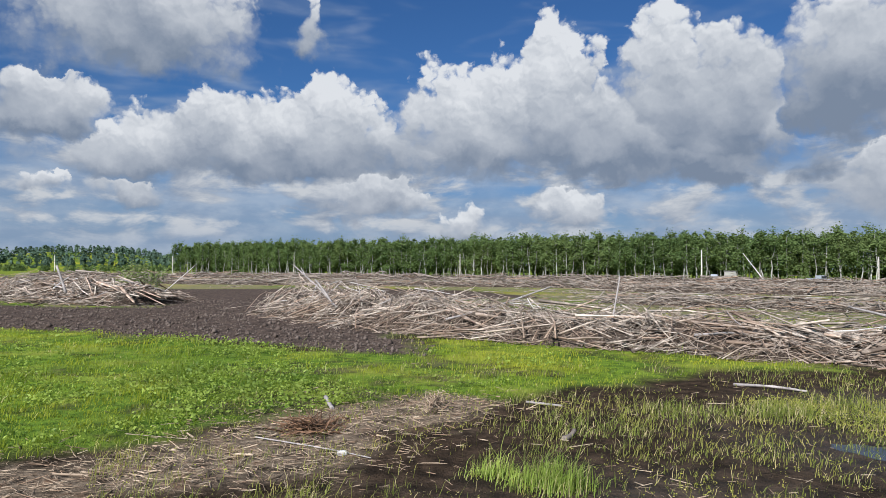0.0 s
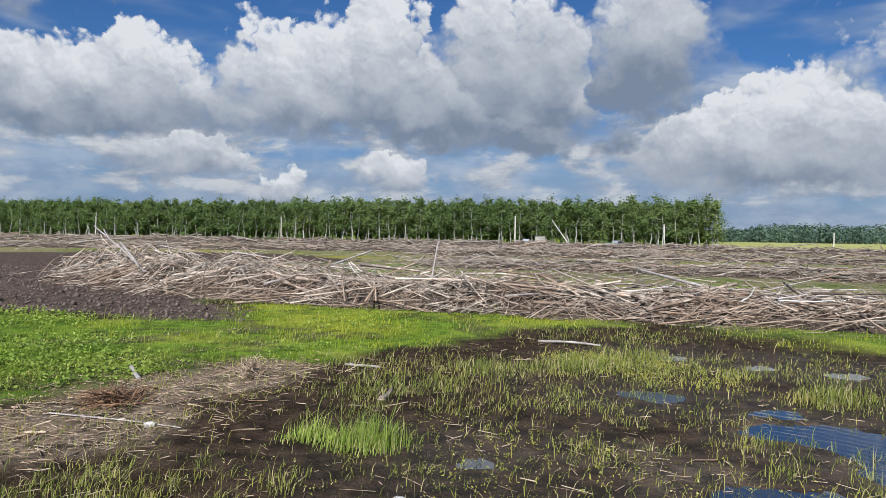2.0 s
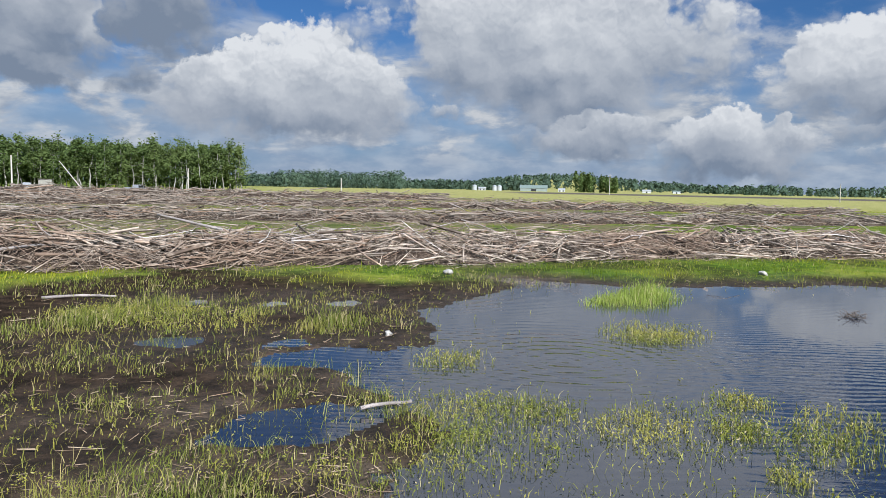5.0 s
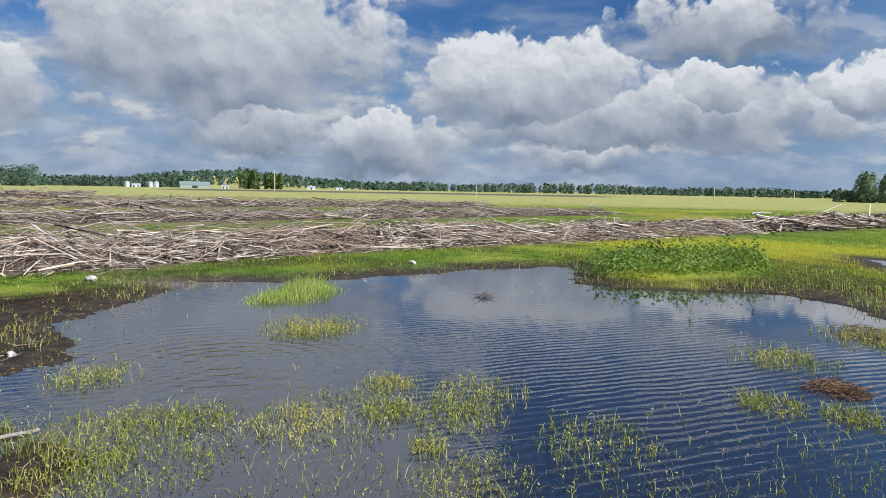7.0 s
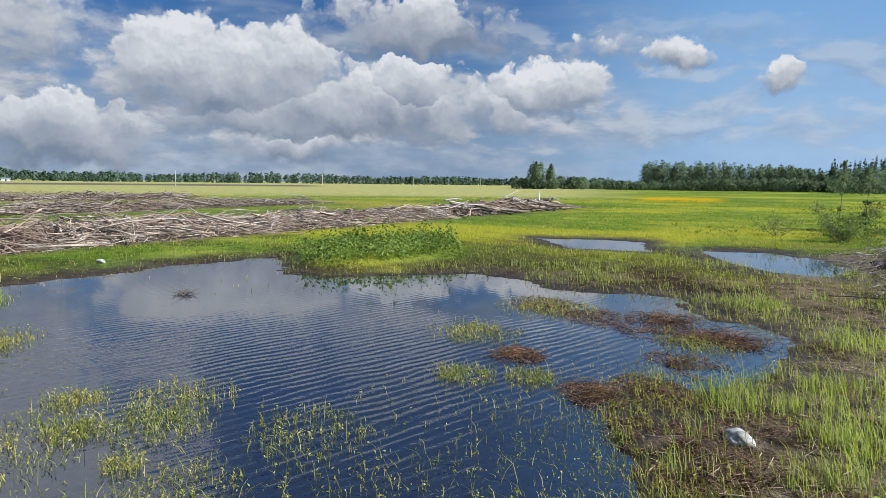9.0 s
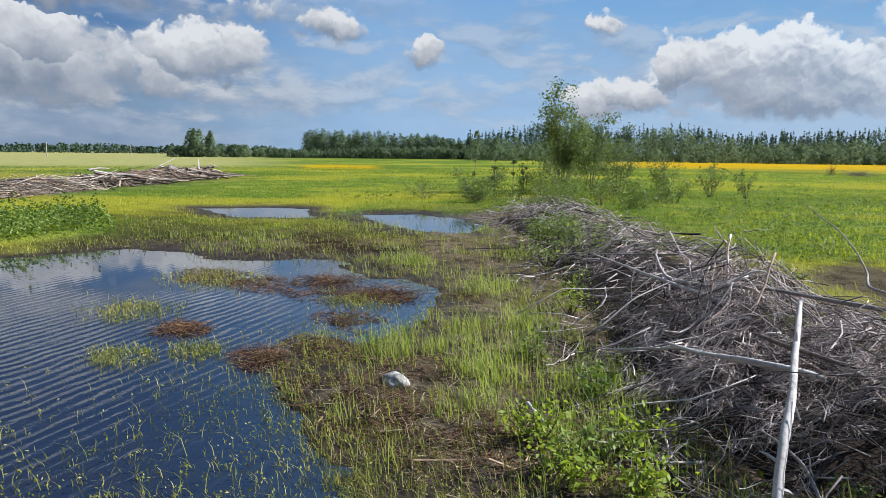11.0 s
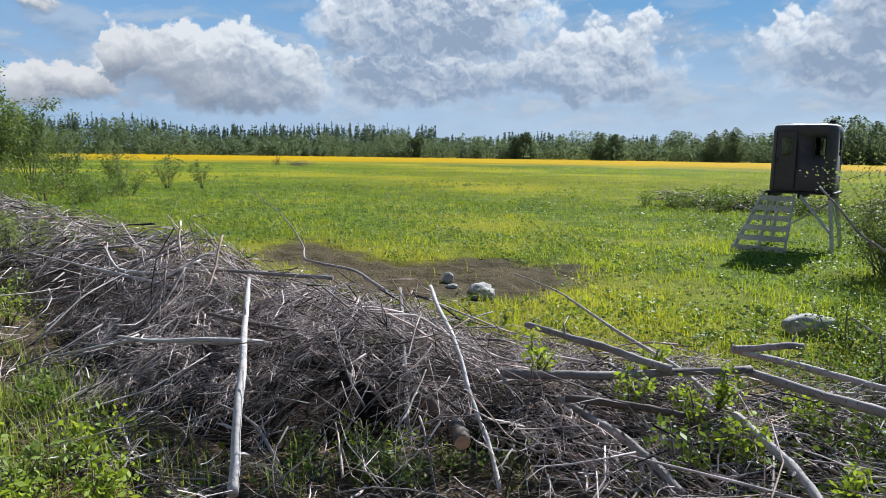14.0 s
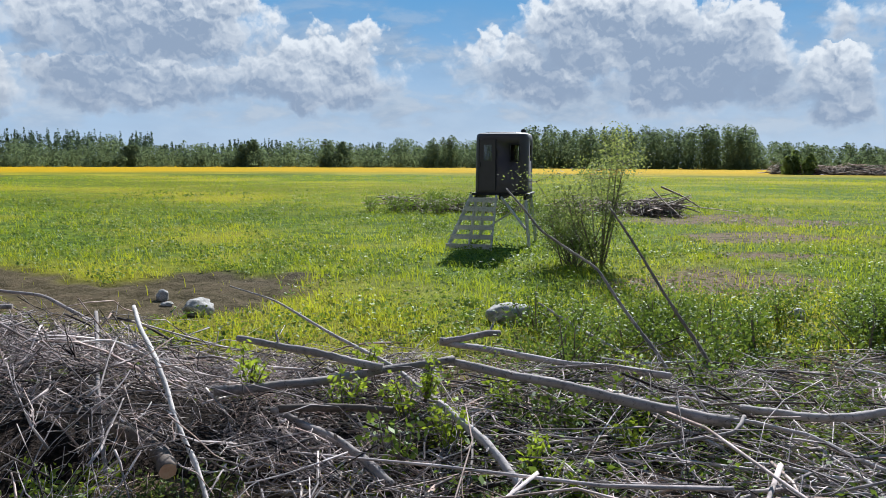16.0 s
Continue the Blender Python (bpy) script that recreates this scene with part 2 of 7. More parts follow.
POND = [(5.4, 3.9), (7.0, 5.2), (7.7, 6.4), (8.3, 7.8), (7.6, 9.2), (9.0, 8.9), (10.4, 8.5), (11.6, 9.6), (12.9, 10.8), (15.7, 11.2),
        (18.2, 11.2), (19.3, 12.0), (20.5, 9.2), (22.0, 7.5), (24.3, 6.0), (26.2, 4.6), (28.6, 0.7), (23.6, 0.4), (22.2, -1.0),
        (23.2, -5.8), (22.2, -6.8), (19.2, -7.4), (17.4, -9.8), (14.9, -9.0), (13.4, -8.6), (12.9, -9.2), (10.9, -7.9), (10.7, -6.9), (9.4, -5.3),
        (8.4, -4.2), (7.4, -3.9), (6.6, -3.8), (5.0, -3.2), (3.8, -1.0), (3.6, 1.5)]
POND_FAR = [(37.6, -12.4), (35.9, -16.0), (34.2, -17.2), (29.6, -15.2), (31.4, -12.1)]
POND_END = [(29.6, -17.6), (28.6, -20.3), (25.5, -20.4), (22.6, -19.3), (20.4, -17.0), (22.0, -16.0), (25.0, -16.2)]
POND_FINGER = [(14.6, -7.4), (13.8, -9.3), (12.5, -9.3), (11.2, -8.1), (10.2, -7.1), (9.8, -6.0), (11.2, -5.9), (12.6, -6.6)]
MATS = [(13.5, -7.3, 0.75), (15.2, -6.7, 0.7), (12.1, -4.0, 0.35), (10.95, -6.5, 0.55), (9.7, -5.2, 0.5), (9.6, -4.3, 0.4), (7.4, -4.4, 0.7), (6.6, -4.6, 0.8), (16.8, -6.1, 0.8), (12.2, -8.2, 0.3)]
POND_ARM = [(4.6, 6.9), (5.5, 7.2), (6.6, 6.9), (6.9, 6.0), (5.6, 5.9)]
PUDDLES = [(2.8, 8.65, 0.26), (9.65, 15.3, 0.35), (11.1, 13.9, 0.45), (7.15, 11.7, 0.55), (8.6, 10.2, 0.4), (12.3, 12.6, 0.3)]
SLASH = [(-170, 215), (-70, 235), (35, 205), (103, 147), (160, 110), (172, 57), (112, 8), (97, -26), (72, -31), (46, -5), (38, 2.6),
         (30, 10.4), (22, 14.6), (12, 20.8), (7, 24.6), (0, 29.5), (-9, 42.7), (-19, 48.5), (-27, 49.5), (-35, 56), (-60, 66), (-170, 120)]
SOIL = [(-60, 74), (-46, 76), (-36, 87), (-21, 97), (2, 94), (11, 70), (-2, 62), (-9, 44), (-2, 31), (-0.6, 26), (-0.6, 23.0), (-3.3, 23.8), (-8, 26.6),
        (-12.3, 29.6), (-19.2, 31.4), (-30, 35), (-80, 50), (-80, 62), (-36, 54), (-26, 49), (-20, 49), (-21, 54), (-38, 64)]
LAWN = [(-80, 50), (-30, 35), (-19.2, 31.6), (-12.3, 29.8), (-8, 26.8), (-3.3, 24), (-0.6, 23.2), (-0.4, 29.2), (6, 25.4), (11.5, 21.6), (11.5, 20.2), (7.6, 20.3), (4.9, 17.8),
        (3, 16.9), (1.5, 15.2), (-0.1, 15.7), (-1.8, 14.0), (-4, 12.5), (-4, 11.6), (-6, 10.3), (-16, 6), (-60, 10)]
LITTER = [(-6, 10.4), (-4, 11.7), (-4, 12.6), (-1.8, 14.2), (0.2, 15.8), (1.8, 15.4), (0.6, 13.6), (-0.8, 12.2), (-1.2, 10.6), (-2.6, 9.4), (-5, 8.0), (-14, 2)]
BANK = [(7.5, -8.4), (10, -10.6), (20.5, -17.2), (23, -20), (60, -48), (40, -60), (-30, -60), (-30, -4), (-4, -3), (3, -4.6), (5, -6.4)]
SHORE = [(3, -4.6), (5.2, -4.0), (7.6, -4.6), (9.4, -6.2), (11, -8.6), (14, -10), (20, -14), (24, -18), (20.5, -17.4), (10, -10.8), (7.5, -8.6), (5, -6.6)]
BARE = [(-18.5, -32.4, 3.0), (-15.9, -24.3, 2.2), (-9.6, -15.5, 1.6), (-7.6, -15.2, 1.0), (-22, -30, 2.5), (-12.5, -19.5, 1.2)]
BACKMUD = [(9, -21.5), (4.7, -17.6), (2.8, -18.9), (0.3, -17.8), (0.6, -15.8), (1.4, -13.6), (3.4, -13.2), (5.6, -14.0), (8.4, -17)]
ISLE = [(28.7, 0.6), (33.2, -2.0), (34.7, -7.4), (26.8, -6.7), (23.9, -1.8), (24.6, 0)]
LANE = [(8, 48), (15, 44.2), (25, 35.5), (36, 28), (43, 23), (52, 15), (66, 9), (90, 3)]
NEAR_PILE = [(-14, -5.8), (-9, -6.4), (-4, -6.9), (-1.4, -7.2), (0.8, -7.4), (2.6, -7.9), (4.2, -8.8), (6.0, -10.2), (8.5, -12.2), (12, -15), (16, -18.2), (21, -21.6), (24, -23.5)]

NEAR_FRONT = [(-9, -4.6), (-5, -5.0), (-2, -5.2), (-0.5, -5.3)]
GX0, GY0, GSTEP = -46.0, -50.0, 0.125
_gx, _gy = np.meshgrid(np.arange(GX0, 80, GSTEP), np.arange(GY0, 62, GSTEP), indexing="ij")


def plan_masks(x, y):
    """Ground height and cover for points of the plan."""
    n1, n2, n3 = fbm(x, y, 6.0, 4, 1), fbm(x, y, 1.6, 4, 11), fbm(x, y, 0.45, 3, 21)
    far = np.hypot(x, y)
    warp = n1 * 1.6 + n2 * 1.0
    w = np.maximum.reduce([inside(x, y, POND) + warp * 1.1 + n2 * 0.8, inside(x, y, POND_FAR) + warp * 0.9, inside(x, y, POND_END) + warp * 0.6, inside(x, y, POND_ARM) + warp * 0.6, inside(x, y, POND_FINGER) + 0.35 + warp * 0.3])
    for px, py, pr in MATS:
        w = w - 1.0 * smooth(1 - np.hypot(x - px, y - py) / (pr * 0.75) + n2 * 1.0, 0, 0.5)
    for px, py, pr in PUDDLES:
        w = np.maximum(w, pr * 0.75 - np.hypot((x - px) * 0.8, y - py) + n2 * 1.1 + n3 * 0.5)
    isle = inside(x, y, ISLE) + n2 * 1.2
    slash = smooth(inside(x, y, SLASH) + n1 * 5, -1.2, 1.2)
    soil = np.maximum(smooth(inside(x, y, SOIL) + n1 * 2.5 + n2 * 1.5, -0.6, 0.8), 0.9 * smooth(inside(x, y, BACKMUD) + n2 * 2.0 + n1 * 2, -0.3, 0.7))
    lawn = smooth(inside(x, y, LAWN) + n1 * 1.6 + n2 * 1.8, -0.5, 0.6) * (1 - 0.6 * smooth(n2 * 1.2 + n3 * 0.9 + n1 * 0.4, 0.06, 0.30))
    litter = smooth(inside(x, y, LITTER) + n2 * 1.8 + n1, -0.4, 0.6)
    bank = smooth(inside(x, y, BANK) + n1 * 1.5 + n2 * 1.5, -0.8, 0.9) * (1 - 0.5 * smooth(n2 * 1.3 + n3 * 0.8, 0.05, 0.3) * smooth(14 - far, 0, 4))
    front = smooth(y - np.interp(x, *np.array(NEAR_PILE).T) - 1.2, 0, 1.2) * smooth(x, 1.5, 3.5) * smooth(26 - x, 0, 5) * smooth(w + 9, 0, 3) * smooth(-3.2 - y, 0, 1.2)
    bare = front * smooth(n2 * 1.6 + n3 * 1.2 + 0.10, -0.10, 0.14)
    bank = bank * (1 - 0.94 * bare)
    backmud = smooth(inside(x, y, BACKMUD) + n2 * 2.0 + n1 * 2, -0.3, 0.7)
    bear = np.degrees(np.arctan2(x, y))
    slash = slash * (1 - 0.85 * smooth(n1 * 1.6 + 0.55 * smooth(bear, 45, 88) * smooth(far, 38, 60), 0.12, 0.35))
    dry = np.zeros(x.shape)
    for bx, by, br in BARE:
        dry = np.maximum(dry, smooth(1 - np.hypot((x - bx) / (br * 1.8), (y - by) / br) + n2 * 1.4, -0.1, 0.5))
    shore = smooth(inside(x, y, SHORE) + n2 * 1.5, -0.4, 0.6) * (1 - 0.85 * bare)
    lane = smooth(3.2 - along(x, y, LANE) + n1 * 5, -1.5, 1.5)
    pile = np.maximum(smooth(3.0 - along(x, y, NEAR_PILE) + n2 * 1.4, -0.6, 0.8), smooth(1.6 - along(x, y, NEAR_FRONT) + n2 * 1.2, -0.5, 0.7))
    # the wet flat round the pond: mud with more or less growth; farther out it turns to turf
    wet = smooth(w + 4.5 + n1 * 4, 0.0, 4.0)
    green_far = smooth(far - 17 + n1 * 14 + n2 * 7, 0, 9) * smooth(x - 11 + n1 * 4, 0, 6) * (0.45 + 0.55 * smooth(n2 * 1.4 + n1 + 0.55 * smooth(far, 26, 50), -0.15, 0.2))
    grass = np.maximum.reduce([lawn, bank * 0.85, shore * 0.8 * smooth(n2 * 1.5 + n1 * 0.6 + n3 * 0.5, -0.08, 0.16), green_far * (1 - smooth(-y - 3 + n2 * 6 + n1 * 4, 0, 4) * smooth(34 - x + n1 * 8, 0, 4) * 0.38), smooth(isle, -0.3, 0.6)])
    grass = np.where(far > 45, np.maximum(grass, 0.9), grass)
    grass = grass * (1 - slash * (1 - 0.75 * lane)) * (1 - soil) * (1 - 0.9 * litter) * (1 - 0.85 * backmud) * (1 - 0.65 * dry) * (1 - 0.95 * pile)
    grass = grass * np.maximum(smooth(-w + n2 * 2.5, 0.1, 2.4), 0.9 * smooth(isle, -0.3, 0.6)) * smooth(-w, -0.1, 0.4)
    mud = np.clip((1 - grass) * (1 - slash) * (1 - soil), 0, 1)
    dead = np.clip(np.maximum.reduce([litter, 0.6 * front * smooth(-w, 0.3, 1.5) * smooth(n2 + n3, -0.1, 0.25), 0.95 * dry, shore * 0.8, slash * (1 - soil) * 0.85, pile * 0.7, bank * 0.35 * smooth(6 - along(x, y, NEAR_PILE), 0, 3), smooth(n1 + n2, 0.05, 0.4) * 0.4 * mud]), 0, 1)
    z = np.where(w > 0, -0.02 - 0.10 * smooth(w, 0, 1.2), 0.012 + 0.05 * smooth(-w, 0, 2.0) + 0.05 * smooth(-w, 1, 6))
    z = z + smooth(isle, 0, 0.8) * 0.12 + n2 * 0.035 * (1 + soil * 4 + slash * 2) + n3 * 0.045 * (1 + soil * 2.5 + backmud)
    z = z + grass * 0.03 * smooth(-w, 0, 1)
    return z, grass, mud, dead, soil, w, slash


_z, _grass, _mud, _dead, _soil, _w, _slash = plan_masks(_gx, _gy)
GRIDS = {"z": _z, "grass": _grass, "mud": _mud, "dead": _dead, "soil": _soil, "w": _w, "slash": _slash}


def sample(which, x, y):
    """A mask at points of the plan; outside the fine grid the nearest cell of its rim."""
    g = GRIDS[which]
    fx = np.clip((np.asarray(x, float) - GX0) / GSTEP, 0, g.shape[0] - 1.001)
    fy = np.clip((np.asarray(y, float) - GY0) / GSTEP, 0, g.shape[1] - 1.001)
    i, j = fx.astype(int), fy.astype(int)
    u, v = fx - i, fy - j
    return (g[i, j] * (1 - u) + g[i + 1, j] * u) * (1 - v) + (g[i, j + 1] * (1 - u) + g[i + 1, j + 1] * u) * v


def ground_z(x, y):
    return float(sample("z", x, y))


# ---------------------------------------------------------------- mesh helpers
def mesh_np(name, verts, faces, material=None, soft=False):
    """A mesh from arrays; all faces have the same number of corners."""
    verts, faces = np.asarray(verts, np.float32), np.asarray(faces, np.int32)
    me = bpy.data.meshes.new(name)
    k = faces.shape[1]
    me.vertices.add(len(verts))
    me.vertices.foreach_set("co", verts.ravel())
    me.loops.add(faces.size)
    me.loops.foreach_set("vertex_index", faces.ravel())
    me.polygons.add(len(faces))
    me.polygons.foreach_set("loop_start", np.arange(0, faces.size, k, dtype=np.int32))
    if soft:
        me.polygons.foreach_set("use_smooth", np.ones(len(faces), bool))
    me.update(calc_edges=True)
    if material:
        me.materials.append(material)
    return me


def part(name, bm, material, parent, label=""):
    """A bmesh or a mesh as one object under a thing."""
    if isinstance(bm, bmesh.types.BMesh):
        me = bpy.data.meshes.new(name)
        bm.to_mesh(me)
        bm.free()
    else:
        me = bm
    if not me.materials:
        me.materials.append(material)
    ob = new(name, me)
    ob.parent = parent
    if label:
        ob["label"] = label
    return ob


def thing(name, label, category, group="", at=(0, 0, 0), turn=0):
    ob = new(name)
    ob.empty_display_size = 0.1
    ob.matrix_world = pose(*at, 0, 0, turn)
    return tagged(ob, label, category, group)


def tubes(p, r, sides):
    """Tapered tubes along points p (n, k, 3) with radii r (n, k); closed ends where there are four sides. Returns verts, quads."""
    n, k, _ = p.shape
    d = np.gradient(p, axis=1)
    d /= np.linalg.norm(d, axis=2, keepdims=True) + 1e-9
    ref = np.where(np.abs(d[..., 2:3]) < 0.9, np.array([0, 0, 1.0]), np.array([1.0, 0, 0]))
    a = np.cross(d, ref)
    a /= np.linalg.norm(a, axis=2, keepdims=True) + 1e-9
    b = np.cross(d, a)
    ang = np.arange(sides) * 2 * np.pi / sides
    ring = p[:, :, None] + r[:, :, None, None] * (np.cos(ang)[None, None, :, None] * a[:, :, None] + np.sin(ang)[None, None, :, None] * b[:, :, None])
    verts = ring.reshape(-1, 3)
    base = (np.arange(n) * k * sides)[:, None, None]
    i = np.arange(k - 1)[None, :, None] * sides
    j = np.arange(sides)[None, None, :]
    j2 = (j + 1) % sides
    q = np.stack([base + i + j, base + i + j2, base + i + sides + j2, base + i + sides + j], -1).reshape(-1, 4)
    if sides == 4:
        e = (np.arange(n) * k * sides)[:, None]
        q = np.concatenate([q, e + np.array([[3, 2, 1, 0]]), e + (k - 1) * sides + np.array([[0, 1, 2, 3]])])
    return verts, q


def sticks(p0, p1, r0, r1, sides=4, seg=3, bow=0.06, rng=RNG):
    """Bent sticks from p0 to p1 (n, 3)."""
    n = len(p0)
    t = np.linspace(0, 1, seg + 1)[None, :, None]
    p = p0[:, None] * (1 - t) + p1[:, None] * t
    ln = np.linalg.norm(p1 - p0, axis=1)[:, None, None]
    off = rng.normal(0, 1, (n, 1, 3)) * ln * bow
    p = p + off * np.sin(t * np.pi) + rng.normal(0, 1, (n, seg + 1, 3)) * ln * bow * 0.22
    r = r0[:, None] * (1 - t[..., 0]) + r1[:, None] * t[..., 0]
    return tubes(p, r, sides)


def log_mesh(name, pts, radii, sides=9, knots=3, rng=None, material=None, cut=None, material_cut=None):
    """One log or branch with an uneven bark surface, knots and closed ends."""
    rng = rng or np.random.default_rng(3)
    pts, radii = np.array(pts, float), np.array(radii, float)
    m = max(10, int(len(pts) * 5))
    s = np.linspace(0, len(pts) - 1, m)
    p = np.stack([np.interp(s, np.arange(len(pts)), pts[:, c]) for c in range(3)], 1)
    wob = np.cumsum(rng.normal(0, 1, (m, 3)), axis=0)
    wob -= wob[:1] + (wob[-1:] - wob[:1]) * np.linspace(0, 1, m)[:, None]
    p = p + wob * radii.mean() * 0.11
    for _ in range(2):
        p[1:-1] = (p[:-2] + 2 * p[1:-1] + p[2:]) / 4
    r = np.interp(s, np.arange(len(pts)), radii) * (1 + rng.normal(0, 0.05, m))
    v, q = tubes(p[None], r[None], sides)
    v = v + rng.normal(0, 1, v.shape) * radii.mean() * 0.05
    bm = bmesh.new()
    vs = [bm.verts.new(c) for c in v]
    for f in q:
        bm.faces.new([vs[i] for i in f]).smooth = True
    for lo, rev in ((0, True), (len(vs) - sides, False)):
        ring = vs[lo:lo + sides]
        f = bm.faces.new(ring[::-1] if rev else ring)
        f.material_index = 1 if material_cut else 0
    for _ in range(knots):
        i = rng.integers(1, m - 1)
        d = rng.normal(0, 1, 3)
        d /= np.linalg.norm(d)
        ln = radii.mean() * rng.uniform(2, 6)
        c0 = p[i]
        kv, kq = tubes(np.array([[c0, c0 + d * ln * 0.6, c0 + d * ln + np.array([0, 0, -0.1 * ln])]]), np.array([[r[i] * 0.45, r[i] * 0.35, r[i] * 0.12]]), 4)
        ks = [bm.verts.new(c) for c in kv]
        for f in kq:
            bm.faces.new([ks[i2] for i2 in f])
    me = bpy.data.meshes.new(name)
    bm.to_mesh(me)
    bm.free()
    if material:
        me.materials.append(material)
    if material_cut:
        me.materials.append(material_cut)
    return me


# ---------------------------------------------------------------- materials
def material(name):
    m = bpy.data.materials.new(name)
    m.use_nodes = True
    return m, Nodes(m.node_tree)


def finish(T, colour, rough=0.8, bump=None, strength=0.3, distance=0.02, gloss=0.3, metal=0.0, translucent=None, amount=0.35):
    """Principled surface, with bump and, for leaves, light that comes through."""
    b = T.add("ShaderNodeBsdfPrincipled")
    T.put(b.inputs["Base Color"], colour)
    T.put(b.inputs["Roughness"], rough)
    T.put(b.inputs["Specular IOR Level"], gloss)
    T.put(b.inputs["Metallic"], metal)
    if bump is not None:
        u = T.add("ShaderNodeBump")
        u.inputs["Strength"].default_value = strength
        u.inputs["Distance"].default_value = distance
        T.put(u.inputs["Height"], bump)
        T.put(b.inputs["Normal"], u.outputs[0])
    out = b.outputs[0]
    if translucent is not None:
        tr = T.add("ShaderNodeBsdfTranslucent")
        T.put(tr.inputs[0], translucent)
        mx = T.add("ShaderNodeMixShader")
        mx.inputs[0].default_value = amount
        T.put(mx.inputs[1], out)
        T.put(mx.inputs[2], tr.outputs[0])
        out = mx.outputs[0]
    T.put(T.add("ShaderNodeOutputMaterial").inputs[0], out)


def island(T):
    return T.add("ShaderNodeNewGeometry").outputs["Random Per Island"]


def obj_random(T):
    return T.add("ShaderNodeObjectInfo").outputs["Random"]


def position(T):
    return T.add("ShaderNodeNewGeometry").outputs["Position"]


def leafy(name, dark, light, warm, amount=0.4, rough=0.6, by_object=False, patch=0.25, straw=0.0, broad=0.0, shine=1.0):
    """Leaves or blades: each its own shade, with slow drifts of hue over the ground."""
    m, T = material(name)
    r = island(T)
    col = T.mix(T.step(r, 0.0, 1.0, smooth=False), dark, light)
    pos = position(T)
    fine = T.noise(pos, patch * 5, 4.0, 0.6).outputs[0]
    col = T.mix(T.math("MULTIPLY", T.step(fine, 0.45, 0.62), 0.7), col, (dark[0] * 0.55, dark[1] * 0.6, dark[2] * 0.6))
    col = T.mix(T.math("MULTIPLY", T.math("GREATER_THAN", r, 1 - straw), 0.9), col, (0.42, 0.34, 0.18))
    drift = T.noise(pos, patch, 3.0).outputs[0]
    col = T.mix(T.math("MULTIPLY", T.step(drift, 0.42, 0.68), 0.75), col, warm)
    if by_object:
        col = T.mix(T.math("MULTIPLY", obj_random(T), 0.35), col, dark)
    if broad:
        wide = T.noise(pos, broad, 3.0, 0.6).outputs[0]
        col = T.mix(T.math("MULTIPLY", T.step(wide, 0.50, 0.62), 0.75), col, warm)
        col = T.mix(T.math("MULTIPLY", T.step(wide, 0.48, 0.40), 0.6), col, dark)
    tr = T.mix(0.5, col, (light[0] * 1.5 * shine, light[1] * 1.4 * shine, light[2] * 0.7 * shine))
    finish(T, col, rough, gloss=0.25 if rough < 0.8 else 0.05, translucent=tr, amount=amount)
    return m


M_GRASS = leafy("meadow grass", (0.066, 0.115, 0.010), (0.25, 0.315, 0.022), (0.40, 0.360, 0.026), 0.5, straw=0.06, broad=0.035)
M_MARSH = leafy("marsh grass", (0.085, 0.105, 0.018), (0.24, 0.27, 0.045), (0.28, 0.24, 0.06), 0.4, patch=0.6, straw=0.2)
M_WATERWEED = leafy("water weed", (0.10, 0.115, 0.02), (0.30, 0.315, 0.05), (0.36, 0.31, 0.07), 0.35, patch=0.8, straw=0.12)
M_WEED = leafy("broad weeds", (0.042, 0.084, 0.014), (0.19, 0.27, 0.045), (0.23, 0.29, 0.055), 0.32, shine=0.85)
M_LAWNWEED = leafy("lawn weeds", (0.075, 0.125, 0.014), (0.28, 0.35, 0.06), (0.29, 0.34, 0.06), 0.4)
M_SPROUT = leafy("fresh shoots", (0.13, 0.20, 0.016), (0.30, 0.38, 0.045), (0.28, 0.35, 0.04), 0.45)
M_ASPEN = leafy("aspen leaves", (0.055, 0.088, 0.028), (0.155, 0.205, 0.072), (0.14, 0.175, 0.06), 0.4, 0.85, by_object=True, patch=0.06)
M_WILLOW = leafy("willow leaves", (0.085, 0.120, 0.040), (0.23, 0.275, 0.105), (0.23, 0.26, 0.10), 0.5)
M_SAPLING = leafy("sapling leaves", (0.055, 0.088, 0.026), (0.165, 0.22, 0.065), (0.17, 0.21, 0.06), 0.4, shine=0.8)
# distance haze is put into this leaf colour: paler, bluer, less saturated
M_FAR = leafy("hazed far foliage", (0.115, 0.160, 0.098), (0.160, 0.212, 0.125), (0.175, 0.220, 0.120), 0.5, 0.9, patch=0.03, shine=0.62)
M_SPRUCE = leafy("spruce needles", (0.066, 0.100, 0.072), (0.102, 0.148, 0.102), (0.105, 0.152, 0.098), 0.4, 0.9, patch=0.03, shine=0.55)


